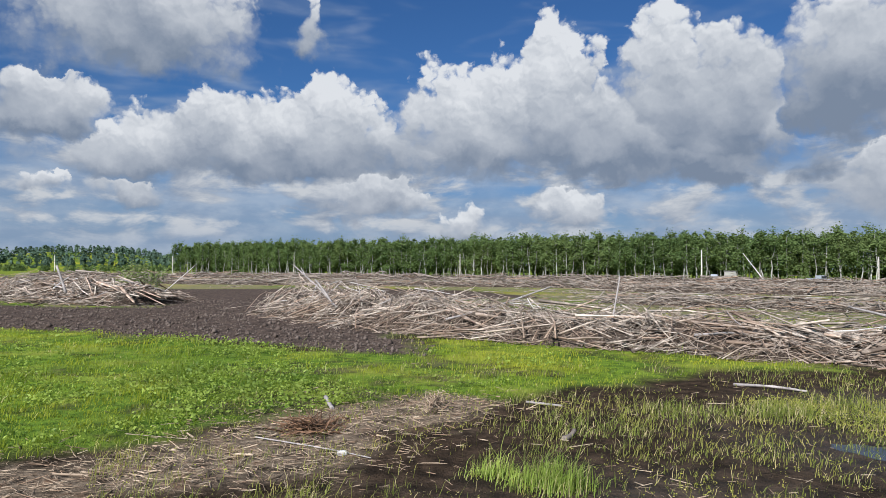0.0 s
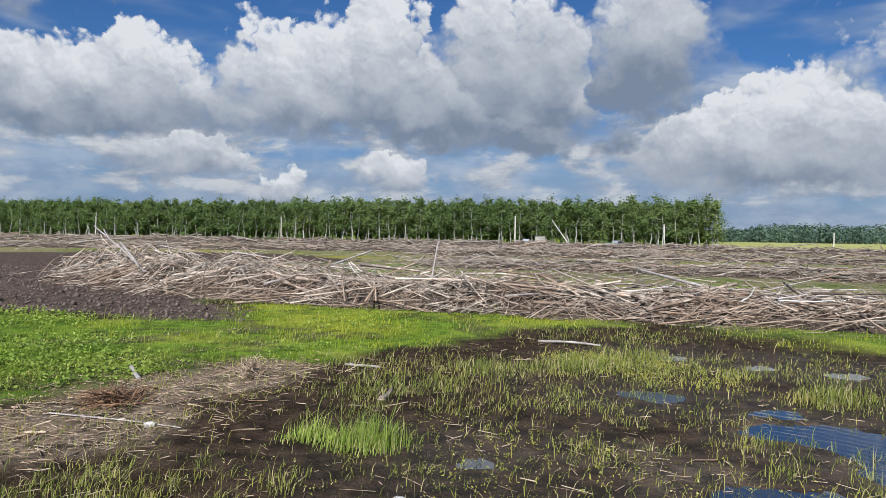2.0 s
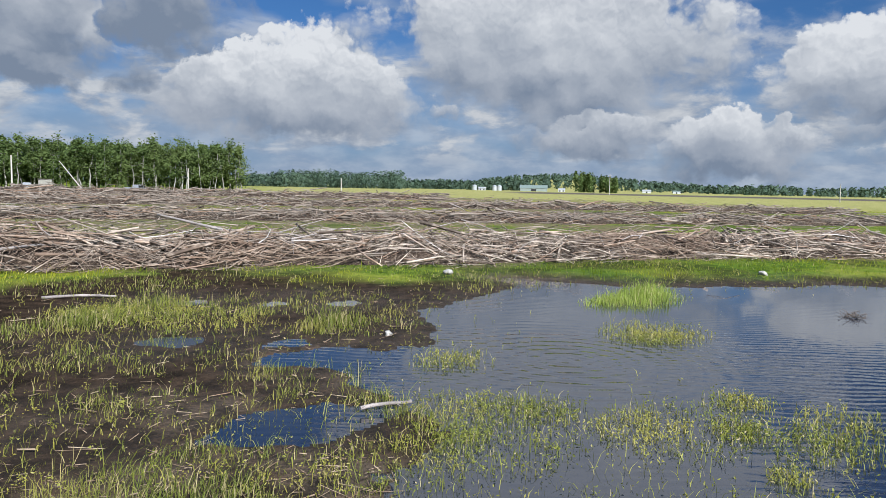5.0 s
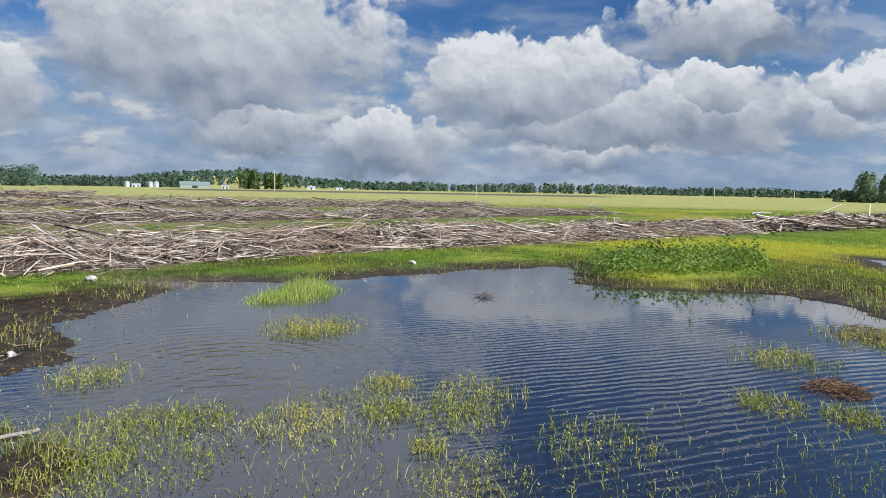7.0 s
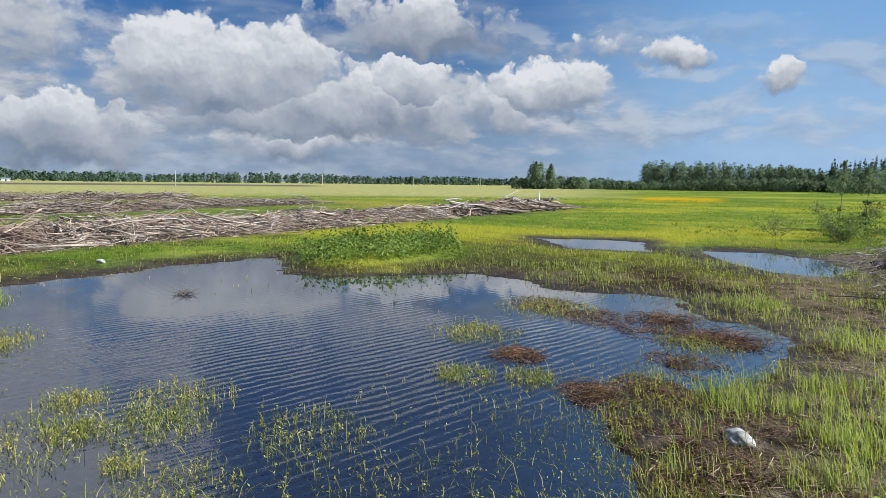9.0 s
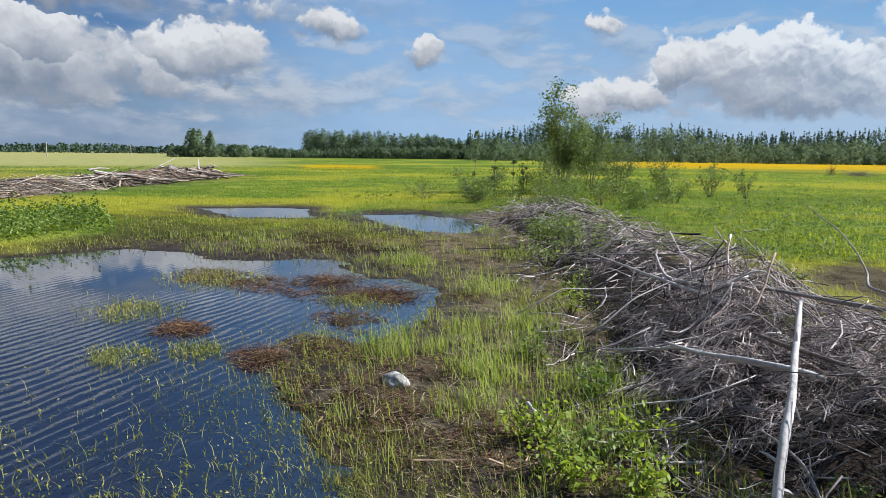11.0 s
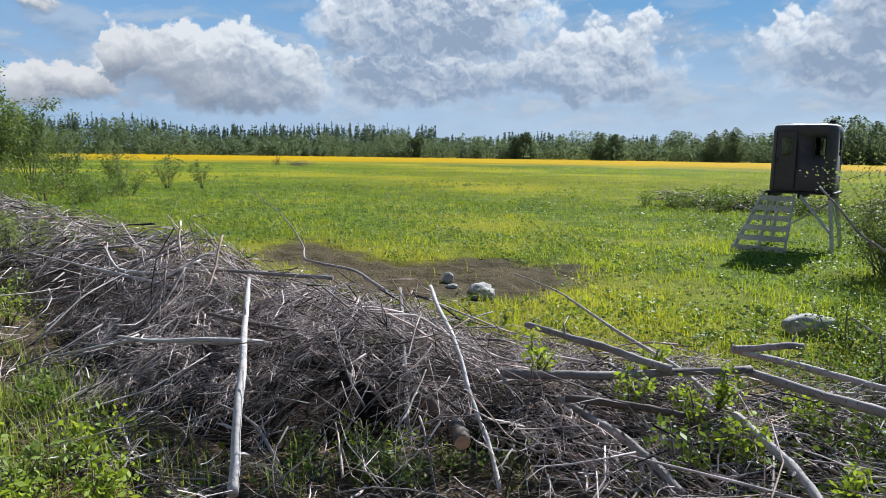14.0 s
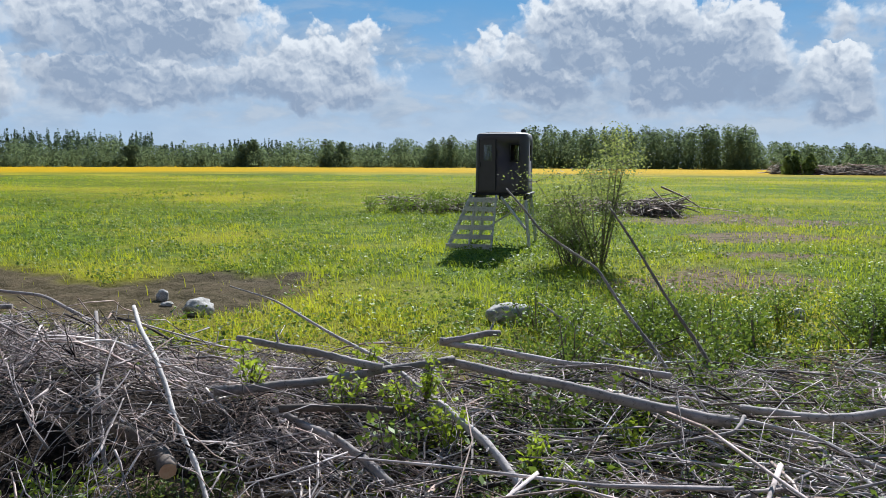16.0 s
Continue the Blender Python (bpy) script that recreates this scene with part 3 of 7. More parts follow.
def wood(name, dark, light, by_object=False, rough=0.85, drift=0.0, power=1.0):
    m, T = material(name)
    r = obj_random(T) if by_object else island(T)
    col = T.mix(T.math("POWER", r, power), dark, light)
    if not by_object:
        col = T.mix(T.math("MULTIPLY", T.step(r, 0.80, 0.86), 0.8), col, (0.20, 0.115, 0.07))
    p = position(T)
    g = T.noise(p, 14.0, 5.0, 0.65).outputs[0]
    col = T.mix(T.math("MULTIPLY", T.step(g, 0.50, 0.72), 0.55), col, (dark[0] * 0.45, dark[1] * 0.42, dark[2] * 0.4))
    blot = T.noise(p, 2.2, 4.0).outputs[0]
    col = T.mix(T.math("MULTIPLY", T.step(blot, 0.45, 0.7), 0.5), col, (light[0] * 1.15, light[1] * 1.12, light[2] * 1.1))
    if by_object:   # lichen, scars and peeled patches
        scar = T.noise(p, 26.0, 5.0, 0.7, 0.5).outputs[0]
        col = T.mix(T.math("MULTIPLY", T.step(scar, 0.56, 0.66), 0.75), col, (dark[0] * 0.30, dark[1] * 0.27, dark[2] * 0.25))
    if drift:   # heaps of browner brush between the bleached ones
        col = T.mix(T.math("MULTIPLY", T.step(T.noise(p, 0.22, 3.0).outputs[0], 0.47, 0.62), drift), col, (0.19, 0.125, 0.085))
    finish(T, col, rough, T.noise(p, 40.0, 4.0).outputs[0], 0.5, 0.01, 0.2)
    return m


M_STICK = wood("bleached sticks", (0.070, 0.052, 0.040), (0.66, 0.55, 0.445), drift=0.6, power=1.9)
M_SLASH = wood("weathered slash", (0.09, 0.070, 0.055), (0.37, 0.305, 0.245))
M_TWIG = wood("grey twigs", (0.022, 0.0155, 0.014), (0.90, 0.78, 0.73), power=2.3)
M_LOG = wood("grey bark", (0.17, 0.146, 0.132), (0.41, 0.362, 0.335), True)
M_BIRCH = wood("white bark", (0.36, 0.325, 0.295), (0.58, 0.53, 0.49), True)
M_BROWN = wood("brown bark", (0.085, 0.065, 0.052), (0.19, 0.155, 0.13), True)
M_TRUNK = wood("aspen bark", (0.12, 0.11, 0.09), (0.30, 0.29, 0.25), True)
M_PLANK = wood("weathered planks", (0.40, 0.39, 0.36), (0.54, 0.53, 0.50), True)
M_POLE = wood("pole wood", (0.34, 0.31, 0.26), (0.48, 0.44, 0.38), True)
_m, T = material("cut wood")
_g = T.noise(position(T), 30.0, 5.0).outputs[0]
finish(T, T.mix(_g, (0.50, 0.27, 0.15), (0.66, 0.48, 0.32)), 0.8, _g, 0.4)
M_CUT = _m
_m, T = material("field stone")
_p = position(T)
_g = T.noise(_p, 9.0, 6.0, 0.65).outputs[0]
_c = T.mix(T.step(_g, 0.35, 0.65), (0.21, 0.195, 0.175), (0.42, 0.39, 0.35))
finish(T, T.mix(T.step(T.noise(_p, 60.0, 3.0).outputs[0], 0.55, 0.7), _c, (0.16, 0.15, 0.13)), 0.85, _g, 0.6, 0.03)
M_STONE = _m

# the ground: soil, mud, turf, litter and far fields, by the masks on the sheet
M_GROUND, T = material("ground")


def attr(name):
    a = T.add("ShaderNodeAttribute")
    a.attribute_name = name
    return a.outputs["Fac"]


_p = position(T)
_n1, _n2, _n3 = T.noise(_p, 0.35, 5.0).outputs[0], T.noise(_p, 2.5, 5.0, 0.6).outputs[0], T.noise(_p, 16.0, 5.0, 0.65).outputs[0]
_mudc = T.mix(T.step(_n2, 0.35, 0.7), (0.017, 0.0118, 0.008), (0.052, 0.034, 0.022))
_mudc = T.mix(T.math("MULTIPLY", T.step(_n3, 0.55, 0.75), 0.35), _mudc, (0.13, 0.085, 0.05))
_soilc = T.mix(T.step(_n2, 0.3, 0.7), (0.030, 0.022, 0.018), (0.088, 0.062, 0.048))
_soilc = T.mix(T.step(_n3, 0.48, 0.75), _soilc, (0.13, 0.095, 0.075))
_turf = T.mix(T.step(_n2, 0.35, 0.65), (0.050, 0.085, 0.012), (0.13, 0.19, 0.02))
_turf = T.mix(T.math("MULTIPLY", T.step(_n1, 0.45, 0.7), 0.7), _turf, (0.24, 0.245, 0.04))
_turf = T.mix(T.math("MULTIPLY", T.step(_n3, 0.5, 0.75), 0.5), _turf, (0.035, 0.06, 0.012))
_n0 = T.noise(_p, 0.035, 4.0, 0.6).outputs[0]
_turf = T.mix(T.math("MULTIPLY", T.step(_n0, 0.50, 0.62), 0.75), _turf, (0.27, 0.245, 0.022))
_turf = T.mix(T.math("MULTIPLY", T.step(_n0, 0.48, 0.40), 0.5), _turf, (0.055, 0.095, 0.012))
_straw = T.mix(_n3, (0.065, 0.045, 0.030), (0.29, 0.22, 0.155))
_straw = T.mix(T.step(_n2, 0.5, 0.75), _straw, (0.13, 0.075, 0.045))
_c = T.mix(attr("soil"), T.mix(attr("mud"), _turf, _mudc), _soilc)
_c = T.mix(T.math("MULTIPLY", attr("dead"), T.step(_n2, 0.25, 0.6)), _c, _straw)
_dry = T.mix(T.step(_n1, 0.35, 0.65), (0.22, 0.215, 0.070), (0.31, 0.285, 0.11))
_c = T.mix(attr("field"), _c, _dry)
_c = T.mix(attr("ploughed"), _c, (0.10, 0.085, 0.07))
_fl = T.noise(_p, 0.12, 4.0, 0.6).outputs[0]
_c = T.mix(T.math("MULTIPLY", attr("flowers"), T.step(_fl, 0.30, 0.5, 0.55, 1.0)), _c, (0.40, 0.245, 0.0))
_wetr = T.math("MULTIPLY", attr("wet"), 0.35)
finish(T, _c, T.math("SUBTRACT", 0.9, _wetr), T.math("ADD", _n3, T.math("MULTIPLY", _n2, 2.0)), 0.9, 0.06, T.math("MULTIPLY_ADD", attr("wet"), 0.12, 0.02))

M_WATER, T = material("pond water")
_p = position(T)
_wv = T.add("ShaderNodeTexWave")
_wv.wave_type, _wv.bands_direction = "BANDS", "X"
_ang = radians(-35)
_rot = T.add("ShaderNodeVectorRotate")
_rot.rotation_type = "Z_AXIS"
T.put(_rot.inputs["Vector"], _p)
_rot.inputs["Angle"].default_value = _ang
for _k, _v in (("Vector", _rot.outputs[0]), ("Scale", 1.45), ("Distortion", 5.5), ("Detail", 3.0), ("Detail Scale", 0.6)):
    T.put(_wv.inputs[_k], _v)
_calm = T.step(T.noise(_p, 0.11, 2.0).outputs[0], 0.36, 0.56)
_hgt = T.math("ADD", T.math("MULTIPLY", _wv.outputs[1], 0.30), T.math("MULTIPLY", T.noise(T.vec("MULTIPLY", _rot.outputs[0], (2.6, 0.7, 1)), 1.3, 4.0, 0.6, 0.6).outputs[0], 0.9))
_ring = T.add("ShaderNodeTexWave")
_ring.wave_type, _ring.rings_direction = "RINGS", "Z"
_from = T.vec("SUBTRACT", _p, (10.9, 5.7, 0))
for _k, _v in (("Vector", _from), ("Scale", 0.95), ("Distortion", 1.5), ("Detail", 2.0), ("Detail Scale", 0.8)):
    T.put(_ring.inputs[_k], _v)
_sx = T.add("ShaderNodeSeparateXYZ")
T.put(_sx.inputs[0], _p)
_hgt = T.math("MULTIPLY", _hgt, T.step(_sx.outputs[0], 12.0, 18.0, 1.0, 0.10))   # still in the lee of the far bank
_still = T.step(T.vec("DOT_PRODUCT", _p, (-0.6, 1.0, 0)), 1.5, 3.6, 1.0, 0.16)
_hgt = T.math("MULTIPLY", _hgt, T.math("MULTIPLY", _still, T.math("MULTIPLY_ADD", _calm, 0.90, 0.10)))
_hgt = T.math("MULTIPLY_ADD", _ring.outputs[1], T.step(T.vec("LENGTH", _from), 0.5, 4.5, 0.75, 0.0), _hgt)
# the murk is coloured bluer to stand in for reflected sky
_blued_murk = T.noise(_p, 0.9, 3.0).outputs[0]
finish(T, T.mix(_blued_murk, (0.010, 0.016, 0.031), (0.015, 0.017, 0.024)), 0.02, _hgt, 1.0, 0.016, 0.5)
for _n in M_WATER.node_tree.nodes:
    if _n.type == "BSDF_PRINCIPLED":
        _n.inputs["IOR"].default_value = 1.7

# ---------------------------------------------------------------- ground sheet to the horizon, and water
_rad = np.concatenate([[0.004, 0.3, 0.6, 1.2, 2.0, 2.8, 3.5], np.geomspace(4, 45, 235), np.geomspace(46, 4500, 110)])
_azi = np.radians(np.concatenate([np.arange(-42, 237, 0.52), np.arange(238, 317, 3.0)]))
_rr, _aa = np.meshgrid(_rad, _azi, indexing="ij")
_x, _y = _rr * np.sin(_aa), _rr * np.cos(_aa)
z0, g0, mu0, de0, so0, w0, sl0 = plan_masks(_x, _y)
_fade = smooth(_rr, 60, 140)
_deg = np.degrees(_aa)
_hill = 22 * np.exp(-((_deg - 60) / 7.0) ** 2) * smooth(_rr, 800, 1500) + 26 * np.exp(-((_deg + 27) / 9.0) ** 2) * smooth(_rr, 700, 1300)
z0 = z0 * (1 - _fade) + 0.12 * _fade + _hill - 2.0 * smooth(_rr, 600, 4000)
_far_noise = fbm(_x, _y, 60.0, 4, 5)
_slash_fade = sl0 * smooth(95 - _deg + _far_noise * 60, 0, 35)
field = smooth(_rr + _far_noise * 60, 95, 190) * (1 - _slash_fade) * smooth(_deg, 30, 40) * smooth(118 - _deg, 0, 10)
ploughed = smooth(_rr, 380, 400) * smooth(560 - _rr, 0, 20) * smooth(_deg, 55, 58) * smooth(92 - _deg, 0, 3)
flowers = smooth(_rr + _far_noise * 50, 140, 225) * smooth(440 - _rr, 0, 20) * smooth(_deg, 137, 145)
flowers = np.maximum(flowers, 0.8 * smooth(_rr, 120, 135) * smooth(175 - _rr, 0, 12) * smooth(_deg, 115.5, 117) * smooth(123 - _deg, 0, 2))
flowers = np.maximum(flowers, 0.18 * smooth(_rr + _far_noise * 30, 35, 60) * smooth(_deg, 150, 170) * smooth(_far_noise, -0.1, 0.2))
_na = len(_azi)
_i, _j = np.meshgrid(np.arange(len(_rad) - 1), np.arange(_na), indexing="ij")
_j2 = (_j + 1) % _na
_q = np.stack([_i * _na + _j, (_i + 1) * _na + _j, (_i + 1) * _na + _j2, _i * _na + _j2], -1).reshape(-1, 4)
_q = _q[:, ::-1]
ground_me = mesh_np("ground", np.stack([_x, _y, z0], -1).reshape(-1, 3), _q, M_GROUND, True)
for _name, _val in (("soil", so0), ("mud", mu0), ("dead", de0 * (1 - smooth(_rr, 180, 320))), ("field", field), ("ploughed", ploughed), ("flowers", flowers), ("wet", smooth(w0 + 3, 0, 3) * (1 - so0))):
    _a = ground_me.attributes.new(_name, "FLOAT", "POINT")
    _a.data.foreach_set("value", np.clip(_val, 0, 1).astype(np.float32).ravel())
tagged(new("ground", ground_me), "flat boggy clearing of mud, turf and wood litter", "ground", kind="structure")

_gxs, _gys = np.meshgrid(np.arange(2.0, 42.1, 1.0), np.arange(-24.0, 19.1, 1.0), indexing="ij")
_nx, _ny = _gxs.shape
_ii, _jj = np.meshgrid(np.arange(_nx - 1), np.arange(_ny - 1), indexing="ij")
_wq = np.stack([_ii * _ny + _jj, (_ii + 1) * _ny + _jj, (_ii + 1) * _ny + _jj + 1, _ii * _ny + _jj + 1], -1).reshape(-1, 4)
water_me = mesh_np("water", np.stack([_gxs, _gys, np.full_like(_gxs, -0.004)], -1).reshape(-1, 3), _wq, M_WATER, True)
tagged(new("water", water_me), "shallow dark pond with small wind ripples", "pond", kind="structure")

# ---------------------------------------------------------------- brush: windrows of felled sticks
# near black: the shade in the gaps between twigs is put into this colour
M_GAP_DARK, T = material("gap-dark heap filler")
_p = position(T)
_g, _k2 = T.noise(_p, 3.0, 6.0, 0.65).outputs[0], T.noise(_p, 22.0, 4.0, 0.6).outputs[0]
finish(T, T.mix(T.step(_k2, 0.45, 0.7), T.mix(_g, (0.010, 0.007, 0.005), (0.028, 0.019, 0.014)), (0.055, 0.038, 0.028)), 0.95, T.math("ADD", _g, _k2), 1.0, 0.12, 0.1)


# litter brown, darkened: the shade between the sticks is part of this colour
M_ROW_FILL, T = material("gap-dark windrow filler")
_p = position(T)
_g, _k2 = T.noise(_p, 2.0, 6.0, 0.65).outputs[0], T.noise(_p, 11.0, 5.0, 0.7).outputs[0]
finish(T, T.mix(T.step(_k2, 0.45, 0.65), T.mix(_g, (0.022, 0.015, 0.011), (0.075, 0.052, 0.037)), (0.17, 0.125, 0.092)), 0.95, T.math("ADD", _g, _k2), 1.0, 0.12, 0.1)


def on_line(line, n, rng):
    """n points spread along a line: place, heading."""
    p = np.array(line, float)
    seg = np.linalg.norm(np.diff(p, axis=0), axis=1)
    s = rng.uniform(0, seg.sum(), n)
    cum = np.concatenate([[0], np.cumsum(seg)])
    k = np.clip(np.searchsorted(cum, s) - 1, 0, len(seg) - 1)
    t = (s - cum[k]) / seg[k]
    d = np.diff(p, axis=0)[k] / seg[k][:, None]
    return p[k] * (1 - t[:, None]) + p[k + 1] * t[:, None], d, s / seg.sum()


def lumps(x, y):
    return 0.35 + 1.0 * (fbm(x, y, 4.0, 3, 77) + 0.5) + 1.5 * (fbm(x, y, 1.2, 3, 79) + 0.08)


def surface_of(line, half, height, profile=None, hollow=None, steep=5.0):
    """The height of a heap over the ground, as a function of the plan."""
    p = np.array(line, float)
    seg = np.linalg.norm(np.diff(p, axis=0), axis=1)
    cum = np.concatenate([[0], np.cumsum(seg)])

    def top(x, y):
        best, s = np.full(np.shape(x), 1e9), np.zeros(np.shape(x))
        for k in range(len(seg)):
            d = p[k + 1] - p[k]
            t = np.clip(((x - p[k, 0]) * d[0] + (y - p[k, 1]) * d[1]) / seg[k] ** 2, 0, 1)
            q = (x - p[k, 0] - t * d[0]) ** 2 + (y - p[k, 1] - t * d[1]) ** 2
            s = np.where(q < best, (cum[k] + t * seg[k]) / cum[-1], s)
            best = np.minimum(best, q)
        z = height * lumps(x, y) * np.clip(1 - (np.sqrt(best) / half) ** steep, 0, 1)
        if hollow:
            z = z * (1 - smooth(1.25 - np.hypot((x - hollow[0]) / hollow[2], (y - hollow[1]) / hollow[3]), 0, 0.35))
        return z if profile is None else z * profile(s)
    return top


def base_z(x, y):
    return np.where(np.hypot(x, y) < 60, sample("z", x, y), 0.1)


def drape(a, b, top, ln, low, high, rng, toss):
    """Lays the ends of sticks on or in the heap."""
    n = len(a)
    for e in (a, b):
        f = rng.uniform(low, high, n)
        e[:, 2] = base_z(e[:, 0], e[:, 1]) + top(e[:, 0], e[:, 1]) * f + 0.02 + np.minimum(np.abs(rng.normal(0, toss, n)) * ln, 0.42)


def heap_sticks(line, n, half, height, length, radius, spread, rng, toss=0.10, sides=4, seg=2, bow=0.022, profile=None, low=0.25, steep=5.0):
    """Sticks thrown together along a line, most of them lying with it."""
    c, d, s = on_line(line, n, rng)
    nrm = np.stack([-d[:, 1], d[:, 0]], 1)
    xy = c + nrm * (np.clip(rng.normal(0, 0.55, n), -1.1, 1.1) * half)[:, None]
    ln = length * rng.lognormal(0, 0.45, n)
    yaw = np.arctan2(d[:, 1], d[:, 0]) + rng.normal(0, spread, n)
    v = np.stack([np.cos(yaw), np.sin(yaw)], 1) * (ln / 2)[:, None]
    a, b = np.column_stack([xy - v, np.zeros(n)]), np.column_stack([xy + v, np.zeros(n)])
    drape(a, b, surface_of(line, half, height, profile, None, steep), ln, low, 1.08, rng, toss)
    r = radius * rng.lognormal(0, 0.45, n) * np.clip(ln / length, 0.5, 1.8)
    return sticks(a, b, r, r * rng.uniform(0.3, 0.8, n), sides, seg, bow, rng)


M_STRAW = wood("pale straw", (0.12, 0.078, 0.05), (0.50, 0.39, 0.275), power=1.7)


def core_mesh(line, half, height, profile=None, step=0.4, hollow=None, steep=5.0, mat=None):
    """A lumpy ridge, added to fill a heap and darken the gaps between its sticks."""
    p = np.array(line, float)
    seg = np.linalg.norm(np.diff(p, axis=0), axis=1)
    cum = np.concatenate([[0], np.cumsum(seg)])
    m, w = max(12, int(cum[-1] / step)), 21
    s = np.linspace(0, cum[-1], m)
    c = np.stack([np.interp(s, cum, p[:, k]) for k in (0, 1)], 1)
    d = np.gradient(c, axis=0)
    d /= np.linalg.norm(d, axis=1, keepdims=True)
    u = np.linspace(-1.02, 1.02, w)
    x, y = c[:, None, 0] - d[:, None, 1] * u * half, c[:, None, 1] + d[:, None, 0] * u * half
    ends = (smooth(s, 0, half * 0.5) * smooth(cum[-1] - s, 0, half * 0.5))[:, None]
    z = surface_of(line, half, height, profile, hollow, steep)(x, y) * ends * (0.80 + 0.5 * fbm(x, y, 0.8, 3, 9)) - 0.05 + base_z(x, y)
    i, j = np.meshgrid(np.arange(m - 1), np.arange(w - 1), indexing="ij")
    f = np.stack([i * w + j, (i + 1) * w + j, (i + 1) * w + j + 1, i * w + j + 1], -1).reshape(-1, 4)
    return mesh_np("core", np.stack([x, y, z], -1).reshape(-1, 3), f[:, ::-1], mat or M_GAP_DARK, True)


def join(chunks):
    vs, fs, o = [], [], 0
    for v, f in chunks:
        vs.append(v)
        fs.append(f + o)
        o += len(v)
    return np.concatenate(vs), np.concatenate(fs)


def windrow(name, label, line, n, half, height, length, radius, spread, seed, big=0, group="brush windrows", profile=None, mat=None):
    """A brush pile: loose sticks joined, and the larger poles as pieces of their own."""
    rng = np.random.default_rng(seed)
    pile = thing(name, label, "brush pile", group)
    v, f = join([heap_sticks(line, n, half, height, length, radius, spread, rng, sides=4 if radius < 0.02 else 3, profile=profile, steep=2.4),
                 heap_sticks(line, int(n * 1.8), half * 1.2, height * 0.95, length * 0.45, radius * 0.45, spread * 2.2, rng, 0.16, 3, 2, 0.05, profile, steep=2.4)])
    part("core", core_mesh(line, half * 0.95, height * 0.8, profile, 0.25 * half, steep=2.4, mat=M_ROW_FILL), M_ROW_FILL, pile, "added filler ridge of litter brown, darkened for the shaded gaps between sticks")
    tagged(part("stick_tangle", mesh_np("stick_tangle", v, f, mat or M_STICK), M_STICK, pile, "tangle of bleached sticks and twigs"), kind="stuff")
    top = surface_of(line, half, height, profile)
    c, d, s = on_line(line, big, rng)
    for k in range(big):
        yaw = math.atan2(d[k][1], d[k][0]) + rng.normal(0, spread * 0.8)
        ln, r = length * rng.uniform(0.8, 1.6), radius * rng.uniform(0.9, 1.6)
        off = rng.normal(0, 0.45) * half
        x, y = c[k][0] - d[k][1] * off, c[k][1] + d[k][0] * off
        h = np.array([math.cos(yaw), math.sin(yaw)]) * ln / 2
        e = np.array([[x - h[0], y - h[1], 0.0], [x + h[0], y + h[1], 0.0]])
        e[:, 2] = base_z(e[:, 0], e[:, 1]) + top(e[:, 0], e[:, 1]) * 1.02 + 0.03 + np.abs(rng.normal(0, 0.12, 2)) * ln
        mid = e.mean(0) + rng.normal(0, 0.07, 3) * ln * np.array([1, 1, 0.3])
        part("pole", log_mesh("pole", [e[0], mid, e[1]], [r, r * 0.85, r * 0.5], 6, 1, rng, M_LOG if rng.random() < 0.7 else M_BIRCH), None, pile)
    return pile


W_FRONT = [(-9, 44), (-5, 38), (0, 32.5), (6, 27.8), (11, 25.0), (17, 21.0), (22, 17.6), (30, 13.4), (38, 7), (46, 0), (58, -10)]
windrow("brush_windrow", "long windrow of bleached aspen poles and sticks along a green bank", W_FRONT, 5400, 2.6, 1.0, 1.5, 0.017, 1.15, 11, 100, profile=lambda s: np.interp(s, [0, 0.14, 0.25, 0.38, 0.55, 1.0], [1.55, 1.35, 1.15, 0.85, 0.75, 0.75]))
windrow("brush_windrow", "heap of pale stacked poles on meadow grass", [(60, -12), (68, -19), (78, -27)], 520, 2.0, 0.75, 3.2, 0.05, 0.7, 12, 20)
windrow("brush_windrow", "tall heap of bleached branches on dark soil", [(-50, 64), (-36, 60), (-27, 55.5), (-21, 52.5)], 1500, 3.2, 1.35, 2.4, 0.034, 1.1, 13, 14)
windrow("brush_windrow", "second row of felled sticks beyond the green lane", [(14, 62), (30, 50), (48, 35), (66, 20), (92, 0)], 1900, 3.0, 0.65, 1.9, 0.028, 1.2, 14, 30, mat=M_SLASH)
windrow("brush_windrow", "far row of felled sticks in the clearing", [(20, 96), (45, 84), (70, 66), (95, 44), (115, 18)], 1300, 4.0, 0.8, 2.2, 0.036, 1.2, 15, mat=M_SLASH)
windrow("brush_windrow", "far row of felled sticks before the aspen wood", [(-75, 128), (-30, 118), (20, 112), (60, 96)], 1500, 5.0, 0.9, 2.4, 0.045, 1.2, 16, mat=M_SLASH)
windrow("brush_windrow", "outermost row of felled sticks before the aspen wood", [(-110, 190), (-40, 190), (20, 172), (75, 140), (120, 95)], 1600, 7.0, 1.2, 3.0, 0.06, 1.2, 17, mat=M_SLASH)
windrow("brush_windrow", "dark heap of cut branches in the meadow", [(-13, -37), (-16, -36.2), (-19, -35)], 320, 1.5, 0.75, 1.3, 0.020, 0.9, 18, mat=M_SLASH)
windrow("brush_windrow", "low heap of cut branches overgrown with weeds", [(-4, -41), (-8, -40), (-11, -38)], 110, 1.3, 0.8, 1.6, 0.020, 0.8, 19, mat=M_SLASH)
windrow("brush_windrow", "low ridge of brush far out in the meadow", [(-114, -166), (-124, -156), (-134, -148)], 220, 3.0, 2.2, 4.0, 0.07, 0.5, 20)

